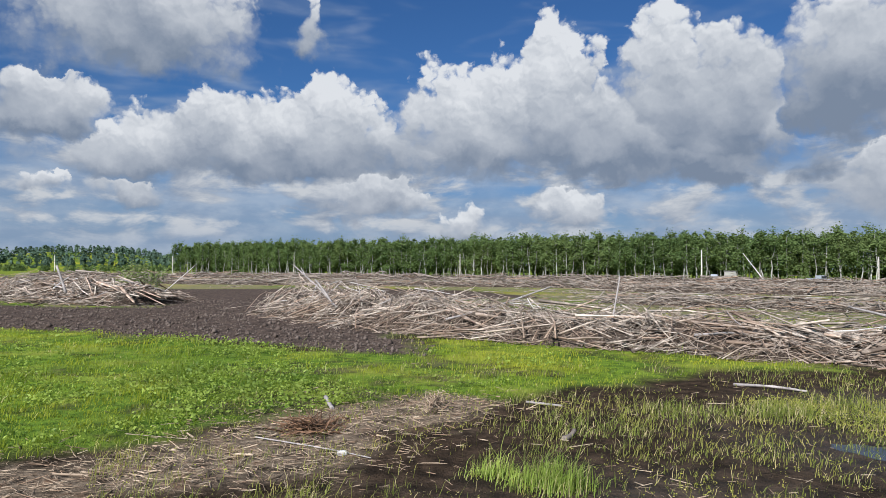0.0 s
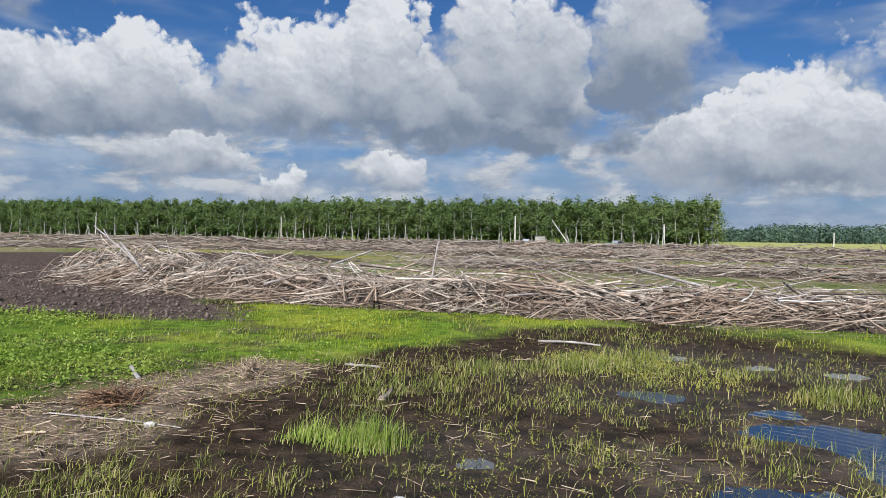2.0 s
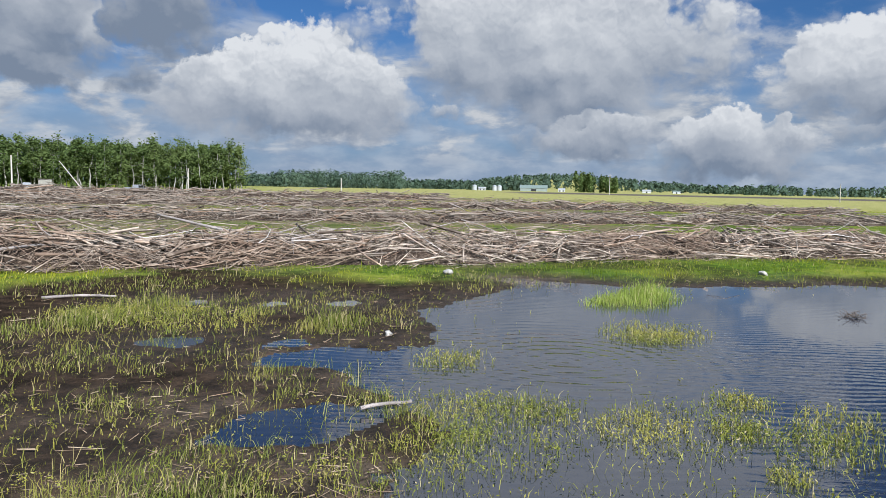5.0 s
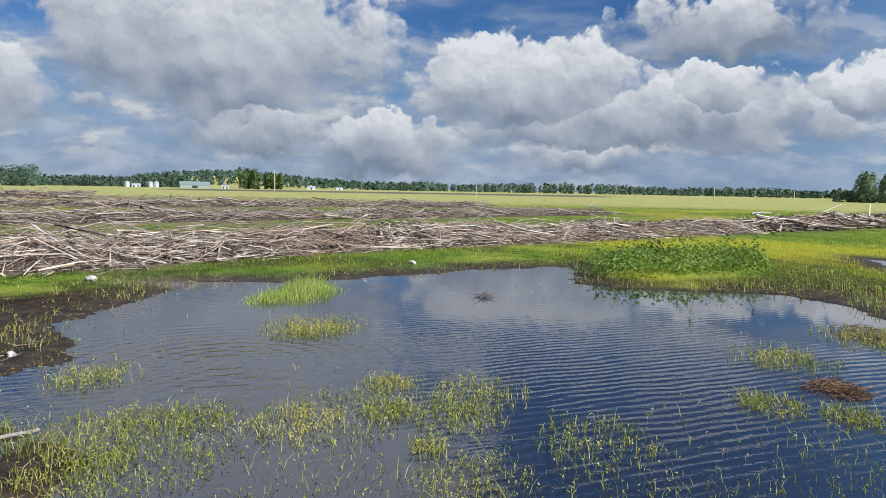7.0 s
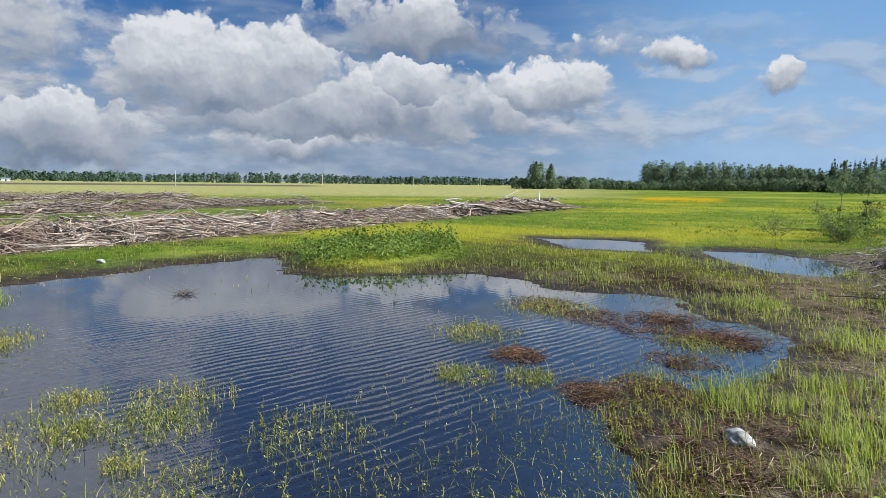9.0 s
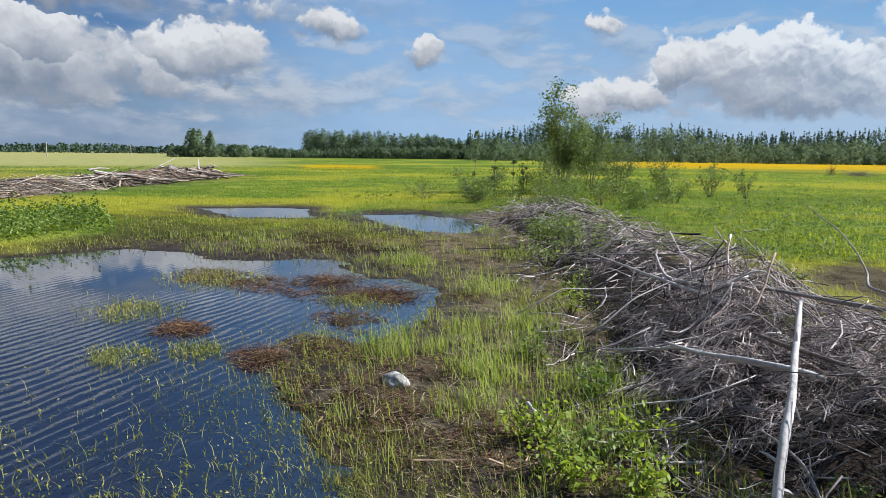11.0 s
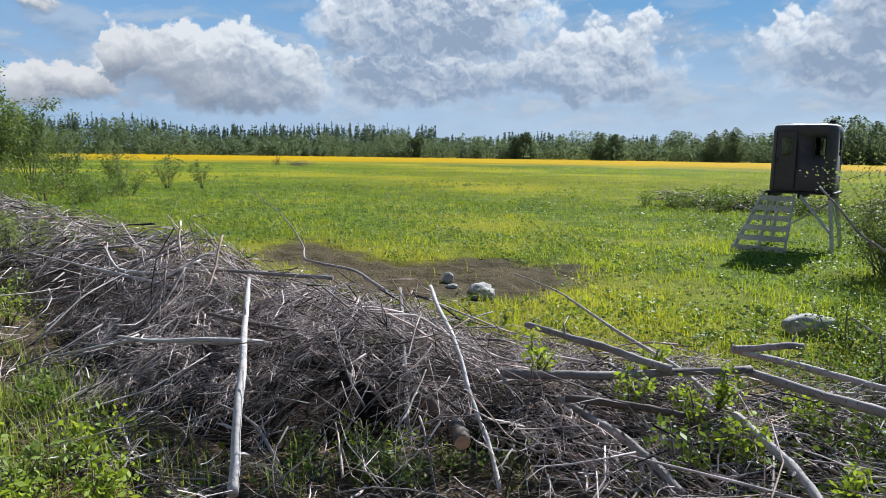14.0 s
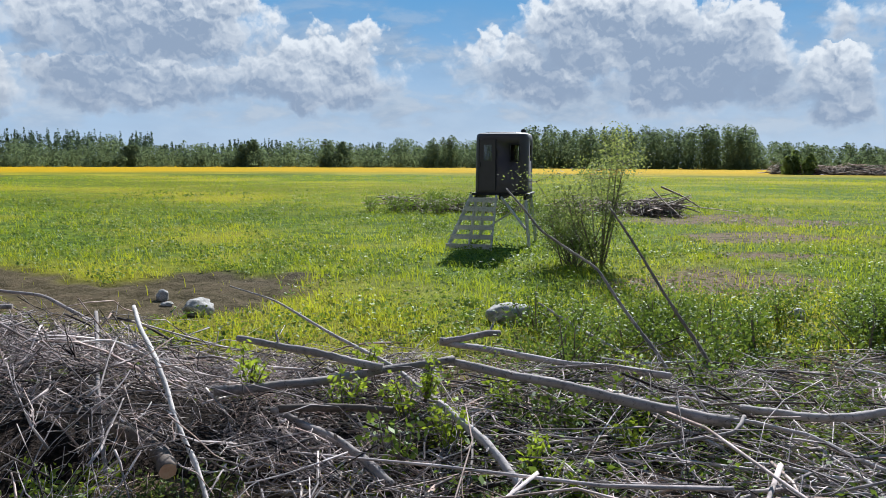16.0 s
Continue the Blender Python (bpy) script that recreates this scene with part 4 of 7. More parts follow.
# sticks strewn over the whole clearing
rng = np.random.default_rng(31)
_n = 13000
_b, _r = np.radians(rng.uniform(-40, 100, _n)), np.exp(rng.uniform(math.log(20), math.log(230), _n))
_x, _y = _r * np.sin(_b), _r * np.cos(_b)
_keep = (inside(_x, _y, SLASH) > 0.2) & (inside(_x, _y, SOIL) < 0.3) & (rng.random(_n) < np.where(along(_x, _y, LANE) < 3.5, 0.15, 1.0)) & (rng.random(_n) < np.where(_r < 48, sample("slash", _x, _y), smooth(100 - np.degrees(_b), 0, 45) * np.clip(0.55 + 3.2 * fbm(_x, _y, 11.0, 3, 7), 0, 1)) + 0.04)
_x, _y, _r = _x[_keep], _y[_keep], _r[_keep]
_n = len(_x)
_yaw = rng.normal(2.45, 1.5, _n)
_ln = rng.lognormal(0.40, 0.5, _n)
_v = np.stack([np.cos(_yaw) * _ln / 2, np.sin(_yaw) * _ln / 2, rng.normal(0, 0.10, _n) * _ln / 2], 1)
_zz = np.where(_r < 55, sample("z", _x, _y), 0.1) + rng.exponential(0.22, _n)
_m = np.column_stack([_x, _y, _zz])
_a, _c2 = _m - _v, _m + _v
_a[:, 2], _c2[:, 2] = np.maximum(_a[:, 2], 0.06), np.maximum(_c2[:, 2], 0.06)
_rad2 = 0.013 * rng.lognormal(0, 0.4, _n) + _r * 0.0002
_v2, _f2 = sticks(_a, _c2, _rad2, _rad2 * 0.6, 4, 2, 0.05, rng)
tagged(new("strewn_sticks", mesh_np("strewn_sticks", _v2, _f2, M_SLASH)), "bleached sticks strewn over the cleared ground", "sticks", kind="stuff")

# chips and straw on the near litter
_n = 46000
_b, _r = np.radians(rng.uniform(-40, 235, _n)), np.exp(rng.uniform(math.log(4.5), math.log(26), _n))
_x, _y = _r * np.sin(_b), _r * np.cos(_b)
_keep = rng.random(_n) < np.clip(sample("dead", _x, _y) * 1.1 + sample("mud", _x, _y) * 0.12, 0, 1) * (sample("w", _x, _y) < 0.1)
_x, _y, _r = _x[_keep], _y[_keep], _r[_keep]
_n = len(_x)
_yaw, _ln = rng.uniform(0, 6.283, _n), rng.lognormal(-2.2, 0.6, _n)
_v = np.stack([np.cos(_yaw) * _ln / 2, np.sin(_yaw) * _ln / 2, rng.normal(0, 0.10, _n) * _ln], 1)
_m = np.column_stack([_x, _y, sample("z", _x, _y) + rng.uniform(0.005, 0.05, _n)])
_rad2 = 0.0018 + rng.exponential(0.0022, _n) + _r * 0.0001
_v2, _f2 = sticks(_m - _v, _m + _v, _rad2, _rad2 * 0.7, 3, 1, 0.0, rng)
tagged(new("wood_litter", mesh_np("wood_litter", _v2, _f2, M_STRAW)), "pale wood chips, straw and broken twigs on mud", "litter", kind="stuff")

# ---------------------------------------------------------------- the near pile
rng = np.random.default_rng(41)


def near_profile(s):
    """Low where the logs lie apart, high in the middle, high at the far end."""
    return np.interp(s, [0, 0.20, 0.27, 0.31, 0.345, 0.39, 0.43, 0.50, 0.60, 0.72, 0.86, 1.0], [0.16, 0.18, 0.26, 0.40, 0.72, 1.0, 1.12, 1.12, 0.85, 0.65, 1.1, 0.6])


near = thing("brush_pile", "long heap of grey branches and logs beside the pond", "brush pile", "brush windrows")


def fans(line, n, half, top, length, radius, rng, kids=9, low=0.75):
    """Whole twiggy branches: a bent stem with side shoots that fork off it, draped over a heap."""
    c, d, s = on_line(line, n, rng)
    nrm = np.stack([-d[:, 1], d[:, 0]], 1)
    xy = c + nrm * (np.clip(rng.normal(0, 0.6, n), -1.1, 1.1) * half)[:, None]
    yaw = rng.uniform(0, 6.283, n)
    ln = length * rng.lognormal(0, 0.3, n)
    h = np.stack([np.cos(yaw), np.sin(yaw)], 1) * ln[:, None] / 2
    a, b = np.column_stack([xy - h, np.zeros(n)]), np.column_stack([xy + h, np.zeros(n)])
    drape(a, b, top, ln, low, 1.12, rng, 0.10)
    v = b - a
    v /= np.linalg.norm(v, axis=1, keepdims=True)
    r = radius * rng.lognormal(0, 0.3, n)
    out = [sticks(a, b, r, r * 0.35, 4, 4, 0.07, rng)]
    for k in range(kids):
        t = rng.uniform(0.15, 0.95, n)[:, None]
        p0 = a + (b - a) * t
        w = rng.normal(0, 1, (n, 3))
        w -= v * (w * v).sum(1, keepdims=True)
        w /= np.linalg.norm(w, axis=1, keepdims=True)
        w[:, 2] = np.abs(w[:, 2]) * 0.8
        m = v * 0.75 + w * rng.uniform(0.4, 0.9, (n, 1))
        p1 = p0 + m * (ln[:, None] * rng.uniform(0.15, 0.5, (n, 1)) * (1.15 - 0.7 * t))
        p1[:, 2] = np.maximum(p1[:, 2], 0.03)
        out.append(sticks(p0, p1, r * 0.5, r * 0.22, 3, 3, 0.11, rng))
    return join(out)


HOLLOW = (1.5, -5.9, 1.5, 0.85)
_main, _even = NEAR_PILE[3:], surface_of(NEAR_PILE, 2.25, 0.86, near_profile, (1.5, -5.4, 1.3, 0.45), 2.6)


def _top(x, y):
    """The pile's surface, with humps and hollows."""
    return _even(x, y) * np.clip(0.90 + 1.3 * fbm(x, y, 0.85, 3, 78), 0.3, 1.35)


def heap_on(line, n, half, length, radius, spread, toss, sides, seg, bow, low):
    """Sticks laid on the near pile's own surface."""
    c, d, s = on_line(line, n, rng)
    xy = c + np.stack([-d[:, 1], d[:, 0]], 1) * (np.clip(rng.normal(0, 0.6, n), -1.15, 1.15) * half)[:, None]
    ln = length * rng.lognormal(0, 0.45, n)
    yaw = np.arctan2(d[:, 1], d[:, 0]) + rng.normal(0, spread, n)
    v = np.stack([np.cos(yaw), np.sin(yaw)], 1) * (ln / 2)[:, None]
    a, b = np.column_stack([xy - v, np.zeros(n)]), np.column_stack([xy + v, np.zeros(n)])
    drape(a, b, _top, ln, low, 1.1, rng, toss)
    r = radius * rng.lognormal(0, 0.4, n)
    return sticks(a, b, r, r * rng.uniform(0.3, 0.8, n), sides, seg, bow, rng)


_v2, _f2 = join([heap_on(_main, 560, 2.3, 0.8, 0.0105, 2.5, 0.22, 4, 4, 0.06, 0.45),
                 heap_on(_main, 240, 1.9, 0.8, 0.0085, 2.5, 0.5, 4, 4, 0.06, 0.8),
                 fans(_main, 520, 2.4, _top, 0.9, 0.0085, rng, 10),
                 fans(_main[:5], 520, 2.4, _top, 0.7, 0.0072, rng, 12),
                 heap_on(_main[:5], 2400, 2.5, 0.34, 0.0050, 2.5, 0.45, 3, 3, 0.10, 0.5),
                 fans([(2.7, -6.5), (3.6, -6.7), (4.8, -7.4), (6.2, -8.6)], 190, 0.8, _top, 0.7, 0.0072, rng, 12, 0.45),
                 heap_on(NEAR_PILE[:4], 420, 1.9, 0.9, 0.008, 1.1, 0.06, 4, 3, 0.05, 0.2),
                 heap_on(NEAR_PILE[1:5], 1300, 2.0, 0.45, 0.0055, 2.2, 0.14, 3, 3, 0.06, 0.3),
                 fans(NEAR_PILE[1:4], 170, 2.0, _top, 1.0, 0.008, rng),
                 heap_sticks(NEAR_FRONT, 160, 1.0, 0.25, 1.1, 0.009, 1.0, rng, 0.05, 4, 3, 0.06),
                 heap_sticks(NEAR_FRONT, 900, 1.1, 0.25, 0.45, 0.0045, 1.6, rng, 0.08, 3, 3, 0.08)])
# filler ridge under the twigs, coloured to read as shaded gaps
part("core", core_mesh(NEAR_PILE, 1.9, 0.34, near_profile, 0.16, HOLLOW, 2.6), M_GAP_DARK, near, "added filler ridge, near black for the shaded gaps between twigs")
tagged(part("twig_tangle", mesh_np("twig_tangle", _v2, _f2, M_TWIG), M_TWIG, near, "tangle of thin grey twigs"), kind="stuff")
c_, d_, s_ = on_line(NEAR_PILE, 170, rng)
for k in range(170):
    yaw = math.atan2(d_[k][1], d_[k][0]) + rng.normal(0, 1.3)
    ln, r = rng.uniform(0.7, 1.9), rng.uniform(0.009, 0.022)
    off = rng.normal(0, 0.55) * 2.2
    x, y = c_[k][0] - d_[k][1] * off, c_[k][1] + d_[k][0] * off
    h = np.array([math.cos(yaw), math.sin(yaw)]) * ln / 2
    t_ = np.linspace(-1, 1, 4)
    e = np.column_stack([x + h[0] * t_, y + h[1] * t_, np.zeros(4)])
    e[:, :2] += rng.normal(0, 0.04, (4, 2)) * ln
    lift = np.abs(rng.normal(0, 0.07, 2)) * ln
    e[:, 2] = base_z(e[:, 0], e[:, 1]) + _top(e[:, 0], e[:, 1]) * rng.uniform(0.95, 1.1) + 0.03 + np.linspace(lift[0], lift[1], 4)
    part("branch", log_mesh("branch", e, [r, r * 0.9, r * 0.75, r * 0.4], 6, 4, rng, (M_LOG, M_BIRCH, M_LOG, M_BROWN, M_BIRCH)[k % 5]), None, near)


def y_side(pts):
    return pts[0][1] < 0


def near_log(name, label, pts, r0, r1, mat, knots=4, cut=False, seed=1):
    g = np.random.default_rng(seed)
    if y_side(pts):   # stems are never quite straight
        fine = []
        for p, q in zip(pts, pts[1:]):
            fine += [p, tuple((u + v) / 2 + g.normal(0, 0.016 if i < 2 else 0.010) for i, (u, v) in enumerate(zip(p, q)))]
        pts = fine + [pts[-1]]
    k = len(pts)
    rad = [0.74 * (r0 + (r1 - r0) * i / (k - 1)) for i in range(k)]
    pts = [(x, y, max(z + 0.10 * (abs(x) < 10) * (y < 0), ground_z(x, y) + 0.03)) for x, y, z in pts]
    ob = new(name, log_mesh(name, pts, rad, 10, knots, g, mat, cut, M_CUT if cut else None))
    return tagged(ob, label, "log", "loose logs on the pile")


near_log("fallen_log", "slender white birch stem lying down the pile", [(4.63, -9.44, 1.00), (3.45, -6.95, 0.85), (3.02, -5.96, 0.55), (2.72, -5.30, 0.10)], 0.040, 0.058, M_BIRCH, 6, seed=2)
near_log("fallen_log", "thin pale stem leaning down the pile to the ground", [(2.09, -9.52, 1.00), (1.39, -7.32, 0.95), (1.09, -6.57, 0.60), (0.70, -5.79, 0.12)], 0.034, 0.026, M_BIRCH, 6, seed=3)
near_log("fallen_log", "thin grey stem hanging off the pile", [(2.37, -9.00, 1.05), (1.74, -6.79, 0.85), (1.55, -6.26, 0.2)], 0.03, 0.022, M_LOG, 4, seed=4)
near_log("cut_log", "thick brown log with a fresh orange cut end", [(2.71, -7.71, 0.50), (1.91, -7.11, 0.45), (1.39, -6.67, 0.40), (1.07, -6.16, 0.33)], 0.065, 0.10, M_BROWN, 2, True, 5)
near_log("fallen_log", "pale broken branch across the pile", [(4.86, -6.95, 0.80), (3.91, -6.87, 0.85), (3.20, -7.06, 0.80)], 0.02, 0.04, M_BIRCH, 4, seed=6)
near_log("fallen_log", "long smooth grey trunk across the low end of the pile", [(-1.51, -7.87, 0.62), (-2.24, -7.20, 0.60), (-3.15, -6.53, 0.50), (-3.82, -6.27, 0.40)], 0.055, 0.075, M_LOG, 2, seed=7)
near_log("fallen_log", "grey log lying along the pile", [(0.85, -7.16, 0.65), (0.0, -7.25, 0.65), (-1.54, -7.84, 0.66)], 0.06, 0.05, M_LOG, 3, seed=8)
near_log("fallen_log", "grey branch resting on the pile's crest", [(0.71, -7.93, 0.95), (0.0, -7.64, 0.85), (-0.74, -7.48, 0.70)], 0.045, 0.055, M_LOG, 3, seed=9)
near_log("fallen_branch", "long bowed branch rising off the pile", [(1.14, -11.06, 0.96), (0.42, -10.4, 0.83), (-0.3, -9.3, 0.62), (-0.92, -8.2, 0.50), (-1.45, -6.9, 0.32), (-1.75, -6.1, 0.12)], 0.012, 0.05, M_LOG, 5, seed=10)
near_log("leaning_branch", "tall bare branch leaning up out of the brush", [(-2.88, -10.75, 2.37), (-3.27, -10.32, 1.79), (-3.93, -9.75, 1.30), (-4.22, -9.18, 0.65), (-4.47, -8.49, 0.05)], 0.018, 0.036, M_LOG, 3, seed=11)
near_log("leaning_branch", "dark bare branch leaning up out of the brush", [(-4.38, -10.43, 2.09), (-4.72, -9.71, 1.22), (-4.99, -9.00, 0.45), (-5.05, -8.38, 0.05)], 0.02, 0.04, M_BROWN, 3, seed=12)
near_log("fallen_branch", "grey branch lying out into the weeds", [(-3.55, -11.17, 0.55), (-3.94, -10.39, 0.30), (-4.34, -9.34, 0.10)], 0.022, 0.035, M_LOG, 3, seed=13)
near_log("fallen_log", "short grey log behind the pile", [(-1.67, -9.43, 0.45), (-2.02, -9.36, 0.50), (-2.48, -9.52, 0.50)], 0.06, 0.055, M_LOG, 1, seed=14)
near_log("fallen_log", "long grey log half hidden by twigs", [(-1.69, -9.53, 0.40), (-2.90, -8.21, 0.45), (-3.97, -7.65, 0.40)], 0.05, 0.05, M_LOG, 3, seed=15)
near_log("fallen_log", "bleached log at the low end of the pile", [(-4.22, -6.70, 0.35), (-4.60, -6.08, 0.45), (-5.28, -6.05, 0.50), (-6.4, -6.3, 0.45)], 0.05, 0.06, M_LOG, 3, seed=16)
near_log("fallen_log", "split grey log pointing at the pond", [(0.32, -7.12, 0.45), (-0.25, -6.45, 0.40), (-0.69, -5.97, 0.15)], 0.045, 0.055, M_LOG, 4, seed=17)
near_log("fallen_log", "brown log under the twigs", [(0.25, -6.85, 0.55), (-0.78, -6.79, 0.50)], 0.05, 0.045, M_BROWN, 2, seed=18)
near_log("fallen_log", "bent grey log at the foot of the pile", [(-1.22, -6.92, 0.50), (-1.49, -6.21, 0.40), (-1.65, -5.58, 0.25)], 0.05, 0.05, M_LOG, 4, seed=19)
near_log("forked_branch", "smooth white forked branch on the pile", [(9.10, -10.61, 1.00), (6.74, -9.55, 0.95), (5.43, -8.97, 0.90)], 0.014, 0.05, M_BIRCH, 7, seed=20)
near_log("forked_branch", "smooth white branch crossing a forked one", [(7.26, -10.01, 1.25), (6.71, -9.57, 0.97), (5.53, -9.69, 0.95)], 0.02, 0.045, M_BIRCH, 5, seed=21)
near_log("fallen_branch", "thin grey branch on the pile's shoulder", [(9.27, -10.48, 1.00), (7.71, -11.25, 1.10)], 0.012, 0.025, M_LOG, 5, seed=22)
near_log("fallen_branch", "pale ragged branch sticking out of the pile", [(5.88, -7.15, 0.45), (4.70, -7.06, 0.75), (3.36, -7.09, 0.80)], 0.015, 0.035, M_BIRCH, 6, seed=23)
near_log("fallen_branch", "brown branch lying along the pile", [(4.38, -7.93, 0.85), (3.51, -7.55, 0.85), (2.94, -7.60, 0.80)], 0.03, 0.03, M_BROWN, 5, seed=24)
near_log("leaning_branch", "thin bare branch arching above the crest", [(6.59, -13.52, 1.94), (5.90, -13.30, 1.56), (5.09, -12.56, 0.98), (4.52, -11.17, 1.0), (3.47, -10.60, 0.98), (2.64, -9.80, 0.76)], 0.010, 0.035, M_LOG, 5, seed=25)
near_log("fallen_log", "grey stem lying on the pile's crest", [(6.00, -9.36, 1.00), (4.97, -9.45, 1.10), (3.43, -9.50, 1.05)], 0.02, 0.04, M_LOG, 4, seed=26)
near_log("fallen_branch", "bowed grey branch in the low brush", [(-3.3, -6.6, 0.4), (-4.06, -6.28, 0.38), (-4.41, -5.96, 0.35), (-4.69, -5.38, 0.25)], 0.02, 0.03, M_LOG, 3, seed=27)
near_log("fallen_branch", "grey branch lying over twigs in the low brush", [(-2.60, -6.00, 0.30), (-3.71, -6.01, 0.40), (-3.95, -6.24, 0.45)], 0.02, 0.028, M_LOG, 3, seed=28)
# poles that stand out of the long windrow
near_log("leaning_pole", "bleached pole leaning up from the windrow", [(-8.07, 39.36, 3.03), (-6.51, 37.63, 1.99), (-5.20, 36.2, 0.9)], 0.035, 0.065, M_LOG, 1, seed=29)
near_log("leaning_pole", "short thick bleached pole leaning in the windrow", [(-6.57, 37.62, 2.29), (-5.40, 36.45, 1.0)], 0.07, 0.08, M_LOG, 1, seed=30)
near_log("leaning_pole", "upright bleached stick in the windrow", [(6.90, 27.39, 2.64), (6.60, 26.94, 1.48), (6.4, 26.8, 0.6)], 0.035, 0.05, M_LOG, 0, seed=31)
near_log("leaning_pole", "long bleached pole rising across the windrow", [(0.29, 29.21, 0.85), (2.26, 31.14, 1.22), (5.25, 33.83, 2.08)], 0.06, 0.05, M_LOG, 1, seed=32)
near_log("fallen_log", "long white log lying across the windrow", [(16.40, 28.73, 1.47), (16.79, 26.17, 1.16), (17.49, 23.88, 0.85)], 0.06, 0.10, M_LOG, 1, seed=33)
near_log("fallen_log", "bleached trunk on top of the stacked poles", [(8.56, 24.0, 0.75), (12.88, 24.6, 0.95)], 0.06, 0.04, M_LOG, 2, seed=34)
near_log("leaning_pole", "dark stub leaning out of the heap on the soil", [(-20.66, 53.28, 1.0), (-18.30, 53.09, 3.02)], 0.05, 0.03, M_LOG, 1, seed=35)
near_log("leaning_pole", "broken stub standing in the heap on the soil", [(-27.56, 51.17, 2.95), (-26.7, 50.9, 1.0)], 0.10, 0.14, M_LOG, 1, seed=36)
near_log("fallen_log", "bleached log lying on the mud flat", [(7.3, 17.75, 0.1), (7.95, 17.3, 0.14), (8.65, 16.85, 0.1)], 0.05, 0.035, M_LOG, 2, seed=37)
near_log("fallen_log", "rotten log at the water's edge", [(6.55, 6.25, 0.08), (6.9, 6.1, 0.10), (7.2, 5.95, 0.08)], 0.035, 0.03, M_LOG, 3, seed=38)
near_log("fallen_log", "thin bleached stick on the litter", [(-2.9, 11.9, 0.05), (-1.6, 11.2, 0.07), (-0.9, 10.75, 0.05)], 0.016, 0.012, M_LOG, 1, seed=39)
near_log("fallen_log", "short bleached log in the green turf", [(-2.25, 14.9, 0.25), (-2.0, 14.2, 0.12)], 0.06, 0.05, M_LOG, 0, seed=40)
near_log("fallen_log", "broken stick on the mud beside the turf", [(1.9, 15.1, 0.08), (2.6, 14.8, 0.09)], 0.035, 0.03, M_LOG, 1, seed=41)
near_log("fallen_log", "dark rotten stump on the mud", [(2.15, 12.0, 0.06), (2.3, 12.2, 0.10), (2.4, 12.4, 0.17)], 0.07, 0.045, M_BROWN, 2, seed=42)
near_log("fallen_log", "pale half-buried log in the bank's grass", [(5.2, -5.5, 0.08), (5.75, -5.75, 0.1)], 0.035, 0.03, M_BIRCH, 0, seed=43)

# ---------------------------------------------------------------- stones
def stone(label, x, y, sx, sy, sz, seed, sink=0.25):
    bm = bmesh.new()
    bmesh.ops.create_icosphere(bm, subdivisions=4, radius=1.0)
    o = Vector((seed * 3.1, seed * 1.7, 0))
    for v in bm.verts:
        c = v.co.copy()
        q = 1 + 0.48 * noise.noise(c * 0.8 + o) + 0.16 * noise.noise(c * 2.2 + o) + 0.03 * noise.noise(c * 8 + o)
        v.co = Vector((c.x * q * sx, c.y * q * sy, max(c.z, -0.6) * q * sz))
    for f in bm.faces:
        f.smooth = True
    me = bpy.data.meshes.new("stone")
    bm.to_mesh(me)
    bm.free()
    me.materials.append(M_STONE)
    ob = new("stone", me)
    ob.location = (x, y, ground_z(x, y) + sz * (1 - sink) * 0.7)
    ob.rotation_euler = (0, 0, seed)
    return tagged(ob, label, "stone", "field stones")


stone("rounded grey boulder on a bare patch of mud", 2.0, -13.75, 0.32, 0.20, 0.19, 1, 0.4)
stone("small grey stone beside a boulder", 2.95, -15.2, 0.15, 0.12, 0.13, 2)
stone("flat grey stone beside a boulder", 2.75, -14.6, 0.12, 0.10, 0.05, 3)
stone("large grey boulder among weeds", -3.4, -12.3, 0.44, 0.3, 0.22, 4, 0.4)
stone("small grey boulder in the grass", -8.4, -11.5, 0.16, 0.14, 0.12, 5)
stone("pale flat stone among reeds at the pond", 7.55, -5.2, 0.26, 0.13, 0.075, 6, 0.5)
stone("pale stone on the mud by the water", 10.2, 9.2, 0.10, 0.08, 0.06, 7)
stone("pale stone on wet mud", 1.62, 7.55, 0.09, 0.07, 0.035, 8)
stone("pale stone on the litter", -1.35, 10.95, 0.08, 0.07, 0.06, 9)
stone("pale stone at the edge of the grass", 18.3, 14.2, 0.2, 0.16, 0.1, 10)
stone("pale stone on the far shore", 26.3, 6.6, 0.15, 0.12, 0.11, 11)

# straw and chips packed on the dry litter
_n = 22000
_x, _y = rng.uniform(-14, 3, _n), rng.uniform(3, 16.5, _n)
_keep = (inside(_x, _y, LITTER) + 0.8 * rng.normal(0, 1, _n) > 0.2) & (np.hypot(_x, _y) > 7)
_x, _y = _x[_keep], _y[_keep]
_n = len(_x)
_yaw, _ln = rng.normal(2.6, 0.8, _n), rng.lognormal(-1.9, 0.5, _n)
_v = np.stack([np.cos(_yaw) * _ln / 2, np.sin(_yaw) * _ln / 2, rng.normal(0, 0.08, _n) * _ln], 1)
_m = np.column_stack([_x, _y, sample("z", _x, _y) + rng.uniform(0.0, 0.05, _n)])
_rad2 = 0.0022 + rng.exponential(0.0030, _n)
_v2, _f2 = sticks(_m - _v, _m + _v, _rad2, _rad2 * 0.7, 3, 1, 0.0, rng)
tagged(new("straw_litter", mesh_np("straw_litter", _v2, _f2, M_STRAW)), "matted pale straw and wood chips", "litter", kind="stuff")

